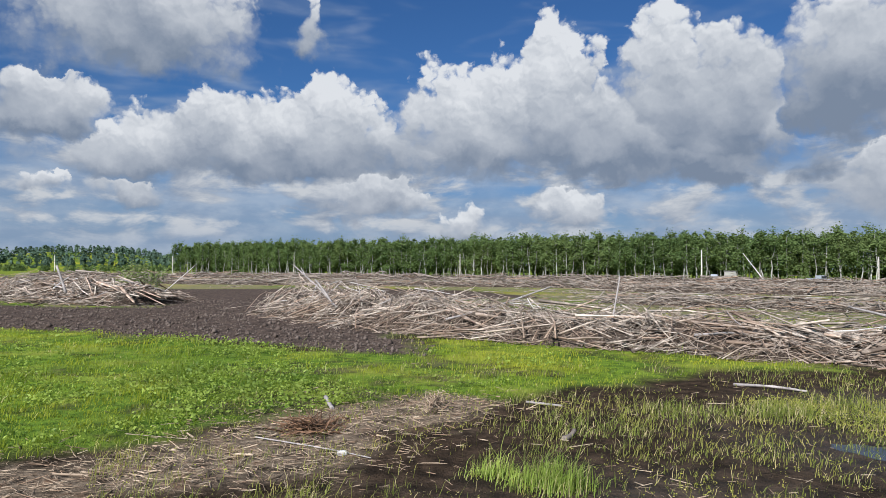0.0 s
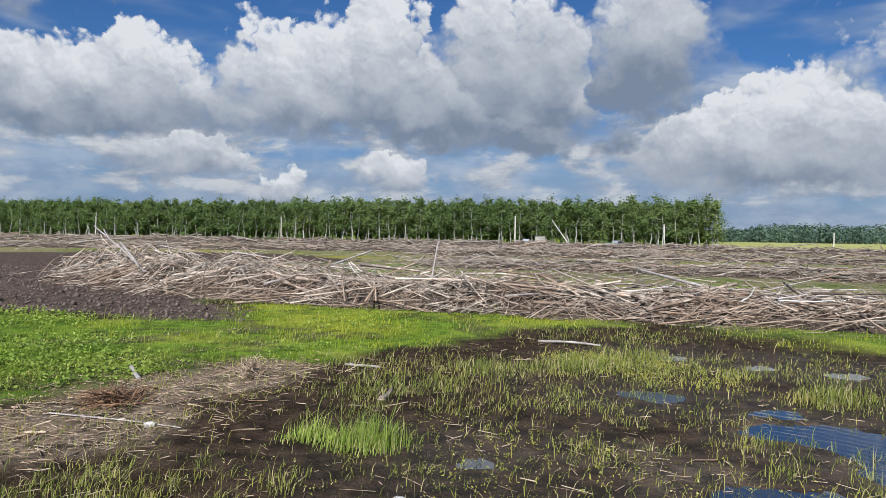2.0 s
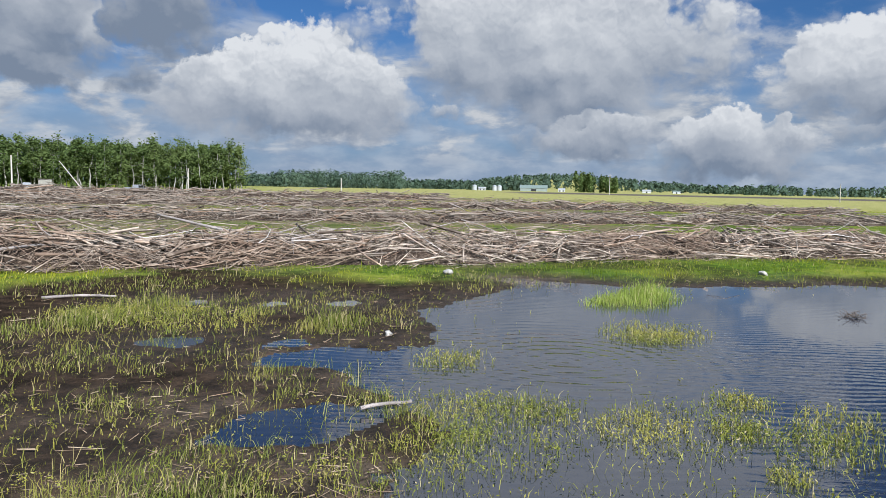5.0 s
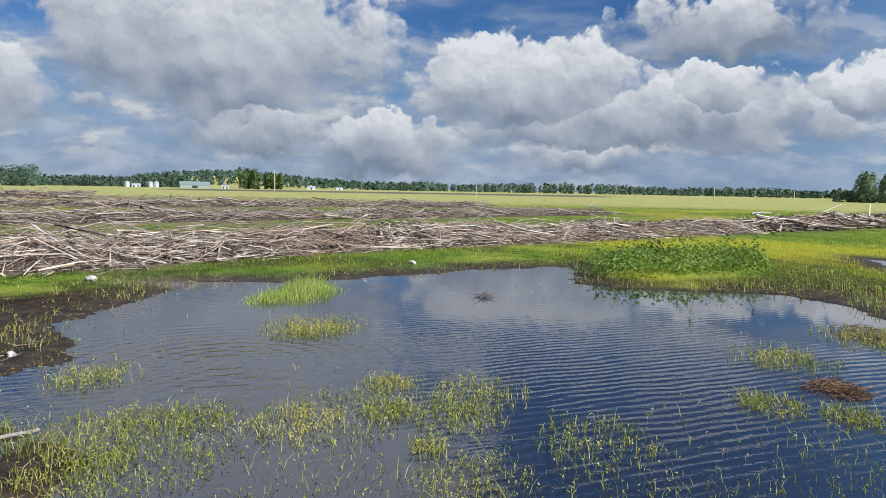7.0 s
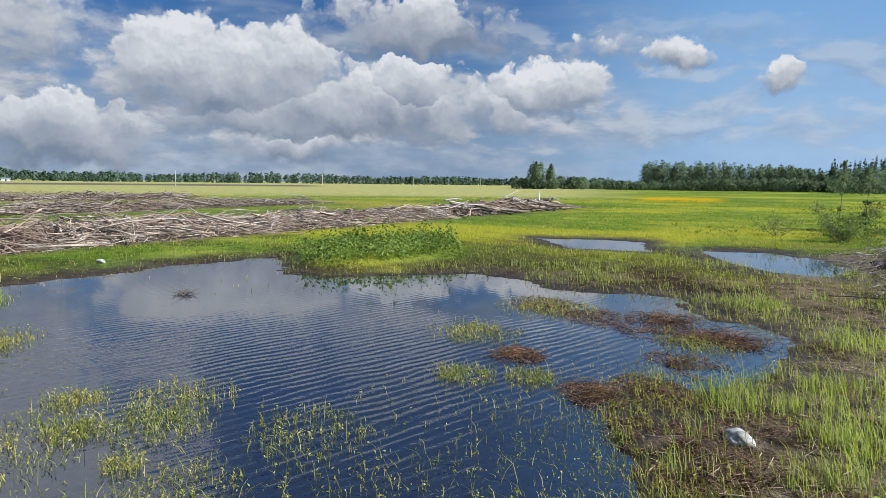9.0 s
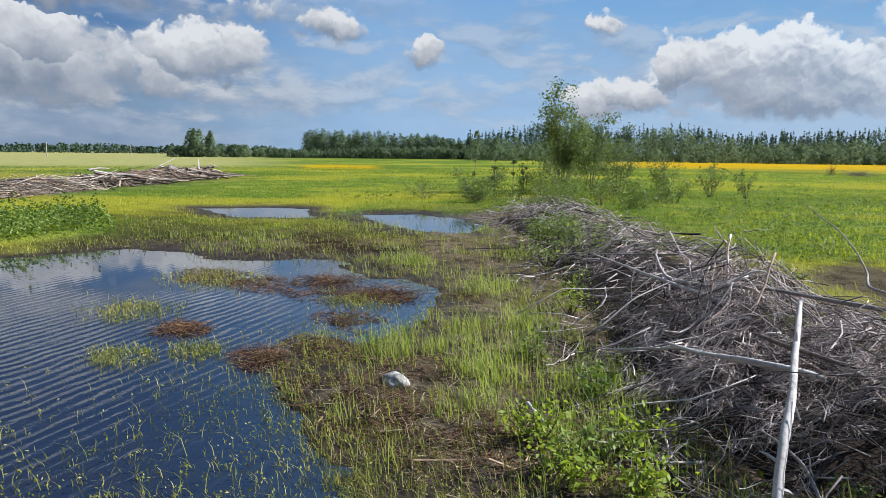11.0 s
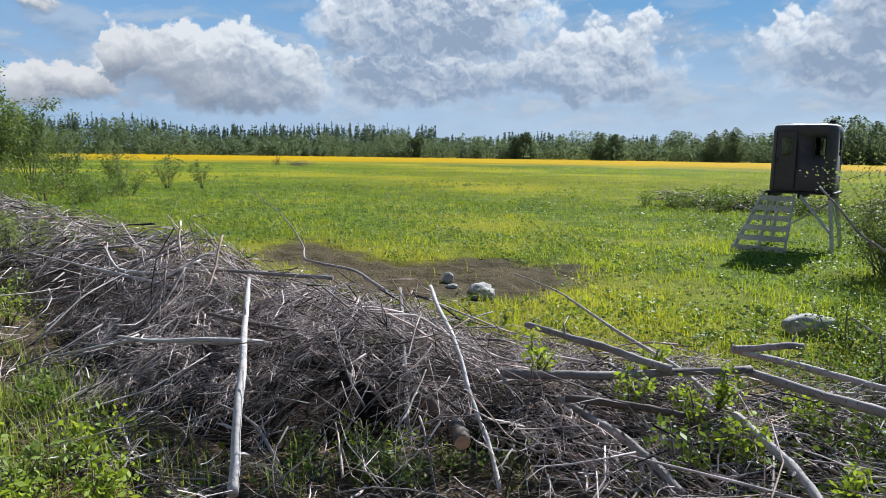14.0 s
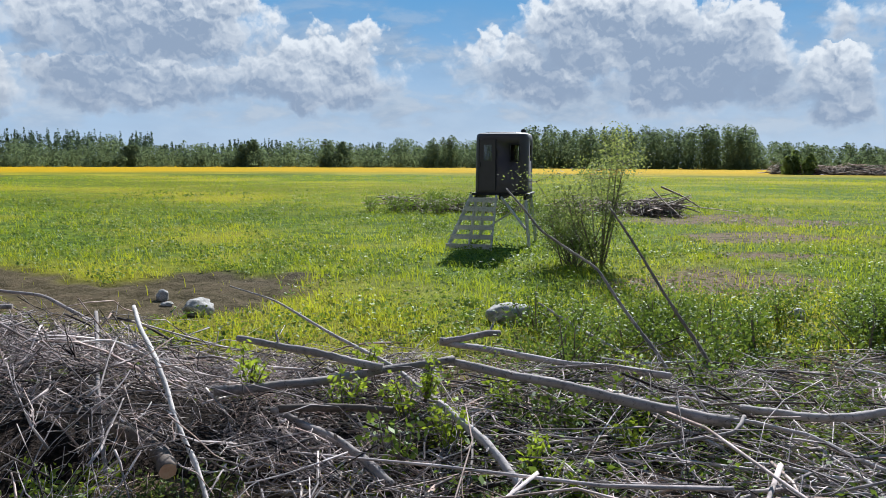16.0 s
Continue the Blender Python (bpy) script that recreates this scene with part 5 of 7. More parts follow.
# clods of turned soil and mud
M_CLOD, T = material("soil clod")
_g = T.noise(position(T), 9.0, 5.0).outputs[0]
finish(T, T.mix(island(T), T.mix(_g, (0.04, 0.028, 0.022), (0.08, 0.058, 0.046)), (0.13, 0.10, 0.082)), 0.95, _g, 0.8, 0.05, 0.1)
_n = 60000
_b, _r = np.radians(rng.uniform(-42, 60, _n)), np.exp(rng.uniform(math.log(6), math.log(95), _n))
_x, _y = _r * np.sin(_b), _r * np.cos(_b)
_keep = rng.random(_n) < np.clip(sample("soil", _x, _y), 0, 1) * (_x > -46) * (_y < 62) * (_y > 5)
_x, _y, _r = _x[_keep], _y[_keep], _r[_keep]
_n = len(_x)
_o = np.array([[1, 0, 0], [0, 1, 0], [-1, 0, 0], [0, -1, 0], [0, 0, 1], [0, 0, -0.6]], float)
_sz = rng.lognormal(-3.5, 0.5, _n) + _r * 0.0005
_v2 = np.column_stack([_x, _y, sample("z", _x, _y) + _sz * 0.3])[:, None] + _o[None] * _sz[:, None, None] * rng.uniform(0.5, 1.5, (_n, 6, 1))
_f2 = (np.arange(_n) * 6)[:, None, None] + np.array([[[0, 1, 4], [1, 2, 4], [2, 3, 4], [3, 0, 4], [1, 0, 5], [2, 1, 5], [3, 2, 5], [0, 3, 5]]])
tagged(new("soil_clods", mesh_np("soil_clods", _v2.reshape(-1, 3), _f2.reshape(-1, 3), M_CLOD)), "dark crumbling clods of turned soil", "soil", kind="stuff")

# ---------------------------------------------------------------- growth: blades and leaves
def blades(x, y, z, h, w, rng, lean=0.35, curl=0.5):
    """Grass blades of three triangles each."""
    n = len(x)
    yaw = rng.uniform(0, 6.2832, n)
    side = np.stack([np.cos(yaw), np.sin(yaw), np.zeros(n)], 1)
    la = rng.normal(0.5, 1.1, n)
    fall = np.stack([np.cos(la), np.sin(la), np.zeros(n)], 1) * (np.abs(rng.normal(0, lean, n)) * h)[:, None]
    b = np.column_stack([x, y, z])
    mid = b + fall * 0.35 + np.column_stack([np.zeros(n), np.zeros(n), h * 0.6])
    tip = b + fall * (1 + curl * 0.3) + np.column_stack([np.zeros(n), np.zeros(n), h * rng.uniform(0.85, 1.0, n)])
    s = side * (w / 2)[:, None]
    v = np.stack([b - s, b + s, mid - s * 0.8, mid + s * 0.8, tip], 1).reshape(-1, 3)
    o = (np.arange(n) * 5)[:, None, None]
    f = (o + np.array([[[0, 1, 3], [0, 3, 2], [2, 3, 4]]])).reshape(-1, 3)
    return v, f


def leaves(c, size, rng, flat=0.0, aspect=0.55, out=None, loose=0.55):
    """Pointed leaves, two triangles each, turned at random; flat 1: all lie level; out: they face more or less that way."""
    n = len(c)
    d = rng.normal(0, 1, (n, 3))
    d[:, 2] *= 1 - flat
    d /= np.linalg.norm(d, axis=1, keepdims=True) + 1e-9
    e = rng.normal(0, 1, (n, 3))
    e[:, 2] *= 1 - flat * 0.8
    if out is not None:
        nrm = out / (np.linalg.norm(out, axis=1, keepdims=True) + 1e-9) + rng.normal(0, loose, (n, 3))
        nrm /= np.linalg.norm(nrm, axis=1, keepdims=True) + 1e-9
        d -= nrm * (d * nrm).sum(1, keepdims=True)
        d /= np.linalg.norm(d, axis=1, keepdims=True) + 1e-9
        e = np.cross(nrm, d)
    e -= d * (d * e).sum(1, keepdims=True)
    e /= np.linalg.norm(e, axis=1, keepdims=True) + 1e-9
    s = np.asarray(size).reshape(-1, 1) * np.ones((n, 1))
    v = np.stack([c - d * s * 0.5, c + e * s * aspect * 0.5, c + d * s * 0.5, c - e * s * aspect * 0.5], 1).reshape(-1, 3)
    return v, (np.arange(n) * 4)[:, None] + np.array([[0, 1, 2, 3]])


def polar(n, r0, r1, b0, b1, rng):
    b, r = np.radians(rng.uniform(b0, b1, n)), np.exp(rng.uniform(math.log(r0), math.log(r1), n))
    return r * np.sin(b), r * np.cos(b), r


rng = np.random.default_rng(51)
# turf and meadow
x, y, r = polar(600000, 4.5, 140, -42, 235, rng)
g = np.where((r < 46) | (np.abs(x) < 44), sample("grass", x, y), 0.85)
g = np.where((r > 46) & (inside(x, y, SLASH) > -1), 0.12, g)
g = np.where((y > 40) & (x < 10), 0.0, g)
lump = fbm(x, y, 1.3, 3, 61) + 0.6 * fbm(x, y, 0.4, 2, 65)
keep = (rng.random(len(x)) < np.clip(g * (0.85 + lump * 1.6), 0, 1)) & (sample("w", x, y) < 0.1)
x, y, r, lump = x[keep], y[keep], r[keep], lump[keep]
south = smooth(-y, 3, 9)
h = (0.05 + 0.02 * south + 0.22 * np.clip(lump + 0.08, 0, 1) * smooth(60 - r, 0, 48)) * rng.lognormal(0, 0.4, len(x)) + 0.0006 * r
v, f = blades(x, y, sample("z", x, y) - 0.01, h, 0.004 + r * 0.00075, rng, 0.55)
tagged(new("meadow_grass", mesh_np("meadow_grass", v, f, M_GRASS)), "lush bright green meadow grass", "grass", kind="stuff")

# marsh grass on the mud flat: thin, in drifts
x, y, r = polar(260000, 4.5, 34, -25, 150, rng)
m = sample("mud", x, y) * (sample("w", x, y) < 0.15) * np.where(y < -3.4, np.where(x > 8.5, 0.85, 0.35), 1.0)
drift = fbm(x, y, 2.6, 3, 71) + 0.7 * fbm(x, y, 0.5, 2, 75)
keep = rng.random(len(x)) < m * np.clip(0.26 + drift * 2.4, 0.03, 1)
x, y, r = x[keep], y[keep], r[keep]
h = rng.lognormal(-2.35, 0.5, len(x)) + 0.02
v, f = blades(x, y, sample("z", x, y) - 0.01, h, 0.004 + r * 0.0005, rng, 0.7)
tagged(new("marsh_grass", mesh_np("marsh_grass", v, f, M_MARSH)), "thin yellow-green marsh grass on black mud", "marsh grass", kind="stuff")

# small leafy sprouts all over the mud, in drifts and singly
x, y, r = polar(60000, 4.6, 32, -25, 150, rng)
m = sample("mud", x, y) * (sample("w", x, y) < 0.25)
drift = fbm(x, y, 3.4, 3, 171) + 0.8 * fbm(x, y, 0.7, 2, 175)
keep = rng.random(len(x)) < m * np.where((y < -3.4) & (x > 8.5), 3.0, 1.0) * np.clip(0.05 + drift * 1.15, 0.01, 0.6)
x, y, r = x[keep], y[keep], r[keep]
h = rng.lognormal(-2.75, 0.4, len(x)) + 0.015
out = []
for k in range(5):
    c = np.column_stack([x, y, np.maximum(sample("z", x, y), -0.01) + h * rng.uniform(0.2, 1.0, len(x))]) + rng.normal(0, 1, (len(x), 3)) * np.array([0.022, 0.022, 0.004])
    out.append(leaves(c, 0.016 + r * 0.0008 + rng.exponential(0.006, len(x)), rng, 0.25, 0.42))
v, f = join(out)
tagged(new("mud_sprouts", mesh_np("mud_sprouts", v, f, M_WATERWEED)), "small yellow-green leafy sprouts on wet mud", "sprouts", kind="stuff")

# thin growth on the trodden ground close by
a_, q_ = rng.uniform(0, 6.283, 9000), 4.8 * np.sqrt(rng.random(9000))
x, y = q_ * np.sin(a_), q_ * np.cos(a_)
keep = (rng.random(9000) < np.clip(0.25 + 1.5 * fbm(x, y, 1.1, 3, 86), 0, 1)) & (sample("w", x, y) < -0.05)
x, y = x[keep], y[keep]
v, f = blades(x, y, sample("z", x, y) - 0.01, rng.lognormal(-2.5, 0.4, len(x)), np.full(len(x), 0.007), rng, 0.5)
tagged(new("short_grass", mesh_np("short_grass", v, f, M_GRASS)), "short thin grass on trodden mud", "grass", kind="stuff")

# water weeds: clumps in the shallows and lone shoots between
CLUMPS = [(8.8, 2.9, .8), (8.4, 3.3, .6), (9.2, 2.3, .5), (10.2, 1.4, .8), (9.2, 1.4, .6), (8.7, -0.4, .6), (8.2, 4.5, .6), (7.9, 5.0, .6), (7.4, 5.4, .6), (6.6, 4.8, .6),
          (10.4, 2.7, .5), (10.9, -2.7, .6), (10.6, -3.7, .5), (16.4, -6.0, 1.0), (14.2, 5.5, .9), (7.2, 0.8, .5), (14.0, -3.6, .8), (8.0, 1.5, .3), (7.3, 15.3, .8), (8.0, 14.1, .9),
          (8.6, 13.0, .9), (9.5, 7.1, .6), (13.8, 5.3, .8), (5.5, 4.7, .6), (6.8, 4.1, .6), (12.2, -7.4, .6), (5.9, -1.6, .4)]
xs, ys = [], []
for cx, cy, cr in CLUMPS:
    k = int(480 * cr)
    a, q = rng.uniform(0, 6.283, k), np.sqrt(rng.random(k)) * cr * (1 + 0.35 * np.sin(rng.uniform(0, 6.283) + 3 * rng.random(k)))
    xs.append(cx + q * np.cos(a) * 1.2)
    ys.append(cy + q * np.sin(a))
x2, y2, r2 = polar(60000, 4.0, 30, -5, 150, rng)
w2_ = sample("w", x2, y2)
dr = fbm(x2, y2, 1.8, 3, 81)
keep = (rng.random(len(x2)) < np.clip(0.10 + 0.50 * smooth(11.5 - r2, 0, 3) * smooth(3.5 - y2, 0, 3) + dr * 0.9, 0, 0.8) * np.exp(-np.maximum(w2_, 0) / (1.6 + 2.5 * smooth(9.5 - r2, 0, 3)))) & (w2_ > -1.2)
x, y = np.concatenate(xs + [x2[keep]]), np.concatenate(ys + [y2[keep]])
r = np.hypot(x, y)
h = rng.lognormal(-2.55, 0.45, len(x)) + 0.03
zb = np.maximum(sample("z", x, y), -0.02) - 0.01
v, f = blades(x, y, zb, h, 0.0045 + r * 0.0005, rng, 0.8)
k = int(len(x) * 1.3)
pick = rng.integers(0, len(x), k)
c = np.column_stack([x[pick], y[pick], zb[pick] + h[pick] * rng.uniform(0.5, 1.0, k)]) + rng.normal(0, 0.02, (k, 3))
lv, lf = leaves(c, 0.032 + r[pick] * 0.0011, rng, 0.1, 0.42)
tri = np.concatenate([lf[:, [0, 1, 2]], lf[:, [0, 2, 3]]])
v, f = join([(v, f), (lv, tri)])
tagged(new("water_weeds", mesh_np("water_weeds", v, f, M_WATERWEED)), "yellow-green water weeds standing in the shallows", "water plants", kind="stuff")


def tuft(label, cx, cy, rad, height, n, seed, mat=M_GRASS, name="grass_tuft"):
    g = np.random.default_rng(seed)
    n = int(n * (0.5 if cy < -4 else 1))
    a, q = g.uniform(0, 6.283, n), g.random(n) ** 0.6 * rad * (1.3 if cy < -4 else 1) * (1 + 0.35 * g.normal(0, 1, n).clip(-1, 1))
    x, y = cx + q * np.cos(a) * 1.25, cy + q * np.sin(a) * 0.8
    h = height * (1.0 - 0.6 * (q / rad) ** 2) * g.lognormal(-0.15, 0.4, n)
    r = math.hypot(cx, cy)
    v, f = blades(x, y, np.maximum(sample("z", x, y), -0.03) - 0.01, h, np.full(n, 0.005 + r * 0.0005), g, 0.5)
    return tagged(new(name, mesh_np(name, v, f, mat)), label, "grass tuft", "grass tufts", "stuff")


M_TUFT = leafy("tuft grass", (0.15, 0.205, 0.03), (0.34, 0.415, 0.085), (0.36, 0.39, 0.09), 0.45, straw=0.10)
for k, (cx, cy, rad, hh, n, lab) in enumerate([
        (1.6, 9.65, 0.55, 0.38, 800, "dense tuft of tall light-green grass on mud"), (0.85, 10.0, 0.35, 0.3, 250, "thin tuft of light-green grass on mud"),
        (10.1, 10.7, 0.8, 0.28, 700, "windblown tuft of marsh grass by the water"), (9.0, -6.2, 0.8, 0.42, 500, "tall reeds beside a pale stone"),
        (8.6, -5.7, 0.5, 0.45, 300, "tall reeds at the water's edge"), (8.3, -8.3, 0.8, 0.5, 600, "tall grass before the brush pile"),
        (11.5, -10.2, 0.9, 0.45, 700, "tall reeds on the pond bank"), (8.0, -6.9, 0.7, 0.4, 420, "tall grass on the litter bank"), (15.6, -10.9, 0.9, 0.4, 700, "bright tuft of reeds between the ponds"),
        (14.4, -14.2, 1.0, 0.4, 600, "tuft of grass on the far bank"), (6.8, -6.2, 0.6, 0.42, 380, "reeds on the near bank"), (5.6, -7.2, 0.6, 0.34, 420, "green grass against the brush pile"),
        (6.2, -5.5, 0.5, 0.3, 420, "bright reeds on the littered bank"), (5.3, -6.1, 0.5, 0.28, 400, "bright grass on the littered bank"), (7.3, -6.3, 0.5, 0.34, 380, "reeds among wood litter"), (6.0, -6.9, 0.5, 0.3, 360, "grass among wood litter"), (4.8, -5.5, 0.4, 0.26, 320, "short reeds among wood litter"), (4.6, 14.4, 0.8, 0.25, 400, "drift of marsh grass on mud"), (6.6, 14.2, 1.1, 0.26, 700, "drift of windblown marsh grass"), (8.7, 15.2, 1.1, 0.26, 600, "drift of yellowish marsh grass"),
        (18.4, 7.6, 1.3, 0.3, 1600, "island of bright rushes in the pond"), (19.8, 8.0, 0.9, 0.3, 700, "edge of the rush island"), (17.2, 8.0, 0.8, 0.25, 500, "thin rushes in the water")]):
    tuft(lab, cx, cy, rad, hh, n, 100 + k, M_MARSH if "marsh" in lab else M_TUFT)

# reeds standing in clumps along the pond's bank
x, y = rng.uniform(2, 25, 150000), rng.uniform(-21, -3, 150000)
_w = sample("w", x, y)
keep = (_w < -0.05) & (_w > -4.5) & (along(x, y, NEAR_PILE) > 2.0) & (rng.random(150000) < np.clip(-0.05 + 2.2 * fbm(x, y, 1.5, 3, 83) + 2.2 * fbm(x, y, 0.35, 2, 84), 0, 1) * (1 - 0.75 * smooth(np.hypot(x, y), 11, 15)))
x, y = x[keep], y[keep]
r = np.hypot(x, y)
h = 0.27 * rng.lognormal(0, 0.4, len(x)) * (1 - 0.4 * smooth(r, 11, 16))
v, f = blades(x, y, np.maximum(sample("z", x, y), -0.02) - 0.01, h, 0.004 + r * 0.0005, rng, 0.28)
tagged(new("bank_reeds", mesh_np("bank_reeds", v, f, M_TUFT)), "tall thin light-green reeds along the pond bank", "reeds", kind="stuff")

# matted dead reeds afloat at the water's edge
M_MAT = wood("dead reed mat", (0.045, 0.024, 0.014), (0.19, 0.105, 0.055))
_xs, _ys = [], []
for cx, cy, cr in MATS + [(5.6, -4.6, 0.7), (8.2, -5.6, 0.7), (5.0, -5.2, 0.6), (11.4, -9.6, 0.5)]:
    k = int(900 * cr)
    a, q = rng.uniform(0, 6.283, k), cr * 1.35 * rng.random(k) ** 0.6
    _xs.append(cx + q * np.cos(a) * 1.3)
    _ys.append(cy + q * np.sin(a) * 0.8)
x, y = np.concatenate(_xs), np.concatenate(_ys)
keep = fbm(x, y, 0.6, 3, 85) > -0.12
x, y = x[keep], y[keep]
_yaw, _ln = rng.uniform(0, 6.283, len(x)), rng.lognormal(-2.2, 0.5, len(x))
_v = np.stack([np.cos(_yaw) * _ln / 2, np.sin(_yaw) * _ln / 2, rng.normal(0, 0.12, len(x)) * _ln], 1)
_m = np.column_stack([x, y, np.maximum(sample("z", x, y), 0.0) + rng.uniform(0.0, 0.035, len(x))])
_v2, _f2 = sticks(_m - _v, _m + _v, np.full(len(x), 0.0045), np.full(len(x), 0.003), 3, 1, 0.0, rng)
tagged(new("reed_mats", mesh_np("reed_mats", _v2, _f2, M_MAT)), "red-brown mats of dead reeds at the water's edge", "dead reeds", kind="stuff")

# broad-leaved weeds: in the lawn, on the island, behind and over the pile
def weed_patch(n, where, hgt, size, seed):
    g = np.random.default_rng(seed)
    x, y = where(n, g)
    r = np.hypot(x, y)
    out = []
    h = hgt * g.lognormal(0, 0.35, len(x))
    for k in range(7):
        c = np.column_stack([x, y, sample("z", x, y) + h * g.uniform(0.25, 1.0, len(x))]) + np.column_stack([g.normal(0, 0.07, len(x)), g.normal(0, 0.07, len(x)), np.zeros(len(x))])
        out.append(leaves(c, size * g.lognormal(0, 0.35, len(x)) + r * 0.0012, g, 0.45, 0.55))
    return join(out)


def lawn_spots(n, g):
    x, y, r = polar(n, 9, 40, -42, 25, g)
    k = (inside(x, y, LAWN) > 0.4) & (g.random(n) < np.clip(0.3 + 2.2 * fbm(x, y, 3.0, 3, 91), 0, 1) * smooth(6 - x, 0, 8))
    return x[k], y[k]


def bank_spots(n, g):
    x, y, r = polar(n, 5.0, 45, 128, 236, g)
    near_ = along(x, y, NEAR_PILE)
    behind = (inside(x, y, BANK) > 0.3) & (sample("w", x, y) < -0.5)
    dens = np.clip(0.15 + 1.7 * fbm(x, y, 2.6, 3, 95) + 0.5 * smooth(-x, -2, 6) * smooth(16 - r, 0, 5), 0, 1)
    dens = dens * np.where((near_ < 3.4) & (y > np.interp(x, *np.array(NEAR_PILE).T)) & (x > 1.0), 0.25, 1)
    k = behind & (g.random(n) < dens) & ((sample("grass", x, y) > 0.3) | (near_ < 3.2))
    return x[k], y[k]


def meadow_spots(n, g):
    x, y, r = polar(n, 12, 95, 112, 236, g)
    k = (g.random(n) < np.clip(4.0 * fbm(x, y, 5.0, 3, 97) + 2.5 * fbm(x, y, 1.2, 2, 98) - 0.55, 0, 1)) & (inside(x, y, BANK) > -10) & (np.where(r < 46, sample("w", x, y), -9) < -1) & (np.where(r < 46, sample("grass", x, y), 1) > 0.4)
    return x[k], y[k]


def isle_spots(n, g):
    x, y = g.uniform(23, 36, n), g.uniform(-9, 2, n)
    k = inside(x, y, ISLE) > 0.3
    return x[k], y[k]


for nm, lab, args in (("lawn_weeds", "low leafy weeds in the bright turf", (34000, lawn_spots, 0.17, 0.05, 61)),
                      ("bank_weeds", "leafy green weeds round the brush pile", (30000, bank_spots, 0.17, 0.05, 62)),
                      ("meadow_weeds", "dark leafy weeds scattered through the meadow", (34000, meadow_spots, 0.20, 0.055, 64)),
                      ("island_weeds", "leafy green weeds on the pond's island", (2600, isle_spots, 0.48, 0.085, 63))):
    v, f = weed_patch(*args)
    tagged(new(nm, mesh_np(nm, v, f, M_LAWNWEED if nm == "lawn_weeds" else M_WEED)), lab, "weeds", kind="stuff")


# tussocks and leafy clumps that break up the meadow
cx, cy, cr = polar(5200, 11, 60, 125, 236, rng)
keep = (np.where(cr < 46, sample("grass", cx, cy), 1) > 0.45) & (np.where(cr < 46, sample("w", cx, cy), -9) < -1) & (rng.random(5200) < np.clip(0.35 + 2.5 * fbm(cx, cy, 4.0, 3, 88), 0, 1))
cx, cy, cr = cx[keep], cy[keep], cr[keep]
half_ = len(cx) // 4
k = np.repeat(np.arange(half_), 26)
x, y = cx[k] + rng.normal(0, 0.11, len(k)) * (1 + cr[k] * 0.03), cy[k] + rng.normal(0, 0.11, len(k)) * (1 + cr[k] * 0.03)
h = (rng.uniform(0.10, 0.24, half_))[k] * rng.lognormal(0, 0.25, len(k))
v, f = blades(x, y, sample("z", x, y) - 0.01, h, 0.004 + cr[k] * 0.0006, rng, 0.6)
tagged(new("grass_tussocks", mesh_np("grass_tussocks", v, f, M_GRASS)), "light tussocks of taller grass in the meadow", "grass", kind="stuff")
k = np.repeat(np.arange(half_, 2 * half_), 30)
c = np.column_stack([cx[k] + rng.normal(0, 0.16, len(k)) * (1 + cr[k] * 0.03), cy[k] + rng.normal(0, 0.16, len(k)) * (1 + cr[k] * 0.03), sample("z", cx[k], cy[k]) + rng.uniform(0.04, 0.34, len(k))])
v, f = leaves(c, 0.06 + cr[k] * 0.0018, rng, 0.4, 0.55)
tagged(new("leafy_clumps", mesh_np("leafy_clumps", v, f, M_WEED)), "dark leafy clumps of weeds in the meadow", "weeds", kind="stuff")


# ---------------------------------------------------------------- trees and shrubs
def shrub(name, label, category, x, y, height, spread_, stems, nleaf, leaf, seed, mat=M_WILLOW, bark=M_BROWN, low=0.15, group="", z=None):
    """Several stems from one root, each with side twigs and its own clouds of leaves."""
    g = np.random.default_rng(seed)
    base = thing(name, label, category, group, (x, y, ground_z(x, y) if z is None else z))
    tips = []
    for k in range(stems):
        a = g.uniform(0, 6.283)
        q = spread_ * math.sqrt(g.random())
        top = np.array([math.cos(a) * q, math.sin(a) * q, height * g.uniform(0.6, 1.0) * (1 - 0.35 * (q / spread_) ** 2)])
        root = top * np.array([0.15, 0.15, 0]) + np.array([*g.normal(0, spread_ * 0.06, 2), -0.05])
        mid = (root + top) / 2 + np.array([*g.normal(0, spread_ * 0.08, 2), 0])
        t = np.linspace(0, 1, 6)[:, None]
        p = root * (1 - t) ** 2 + 2 * mid * t * (1 - t) + top * t ** 2
        r = np.linspace(0.006 * height + 0.012, 0.005, 6)
        limbs = [tubes(p[None], r[None], 4)]
        tips.append(p[2:])
        for _ in range(6 if height > 1.3 else 0):
            i = g.integers(2, 6)
            d = g.normal(0, 1, 3)
            d[2] = abs(d[2]) * 0.6
            q2 = p[i] + d / np.linalg.norm(d) * spread_ * g.uniform(0.15, 0.4)
            limbs.append(tubes(np.array([[p[i], (p[i] + q2) / 2 + g.normal(0, 0.03, 3), q2]]), np.array([[0.010, 0.007, 0.003]]), 4))
            tips.append(np.array([(p[i] + q2) / 2, q2]))
        v, f = join(limbs)
        part("stem", mesh_np("stem", v, f, bark), bark, base)
    tips = np.concatenate(tips)
    c = tips[g.integers(0, len(tips), nleaf)] + g.normal(0, 1, (nleaf, 3)) * np.array([0.13, 0.13, 0.12]) * spread_ * (1.0 if height > 1.3 else 1.7)
    c = c[c[:, 2] > low * height * g.random(len(c))]
    v, f = leaves(c, leaf * g.lognormal(0, 0.25, len(c)), g, 0.2, 0.5)
    part("crown", mesh_np("crown", v, f, mat), mat, base, "loose sunlit foliage")
    return base


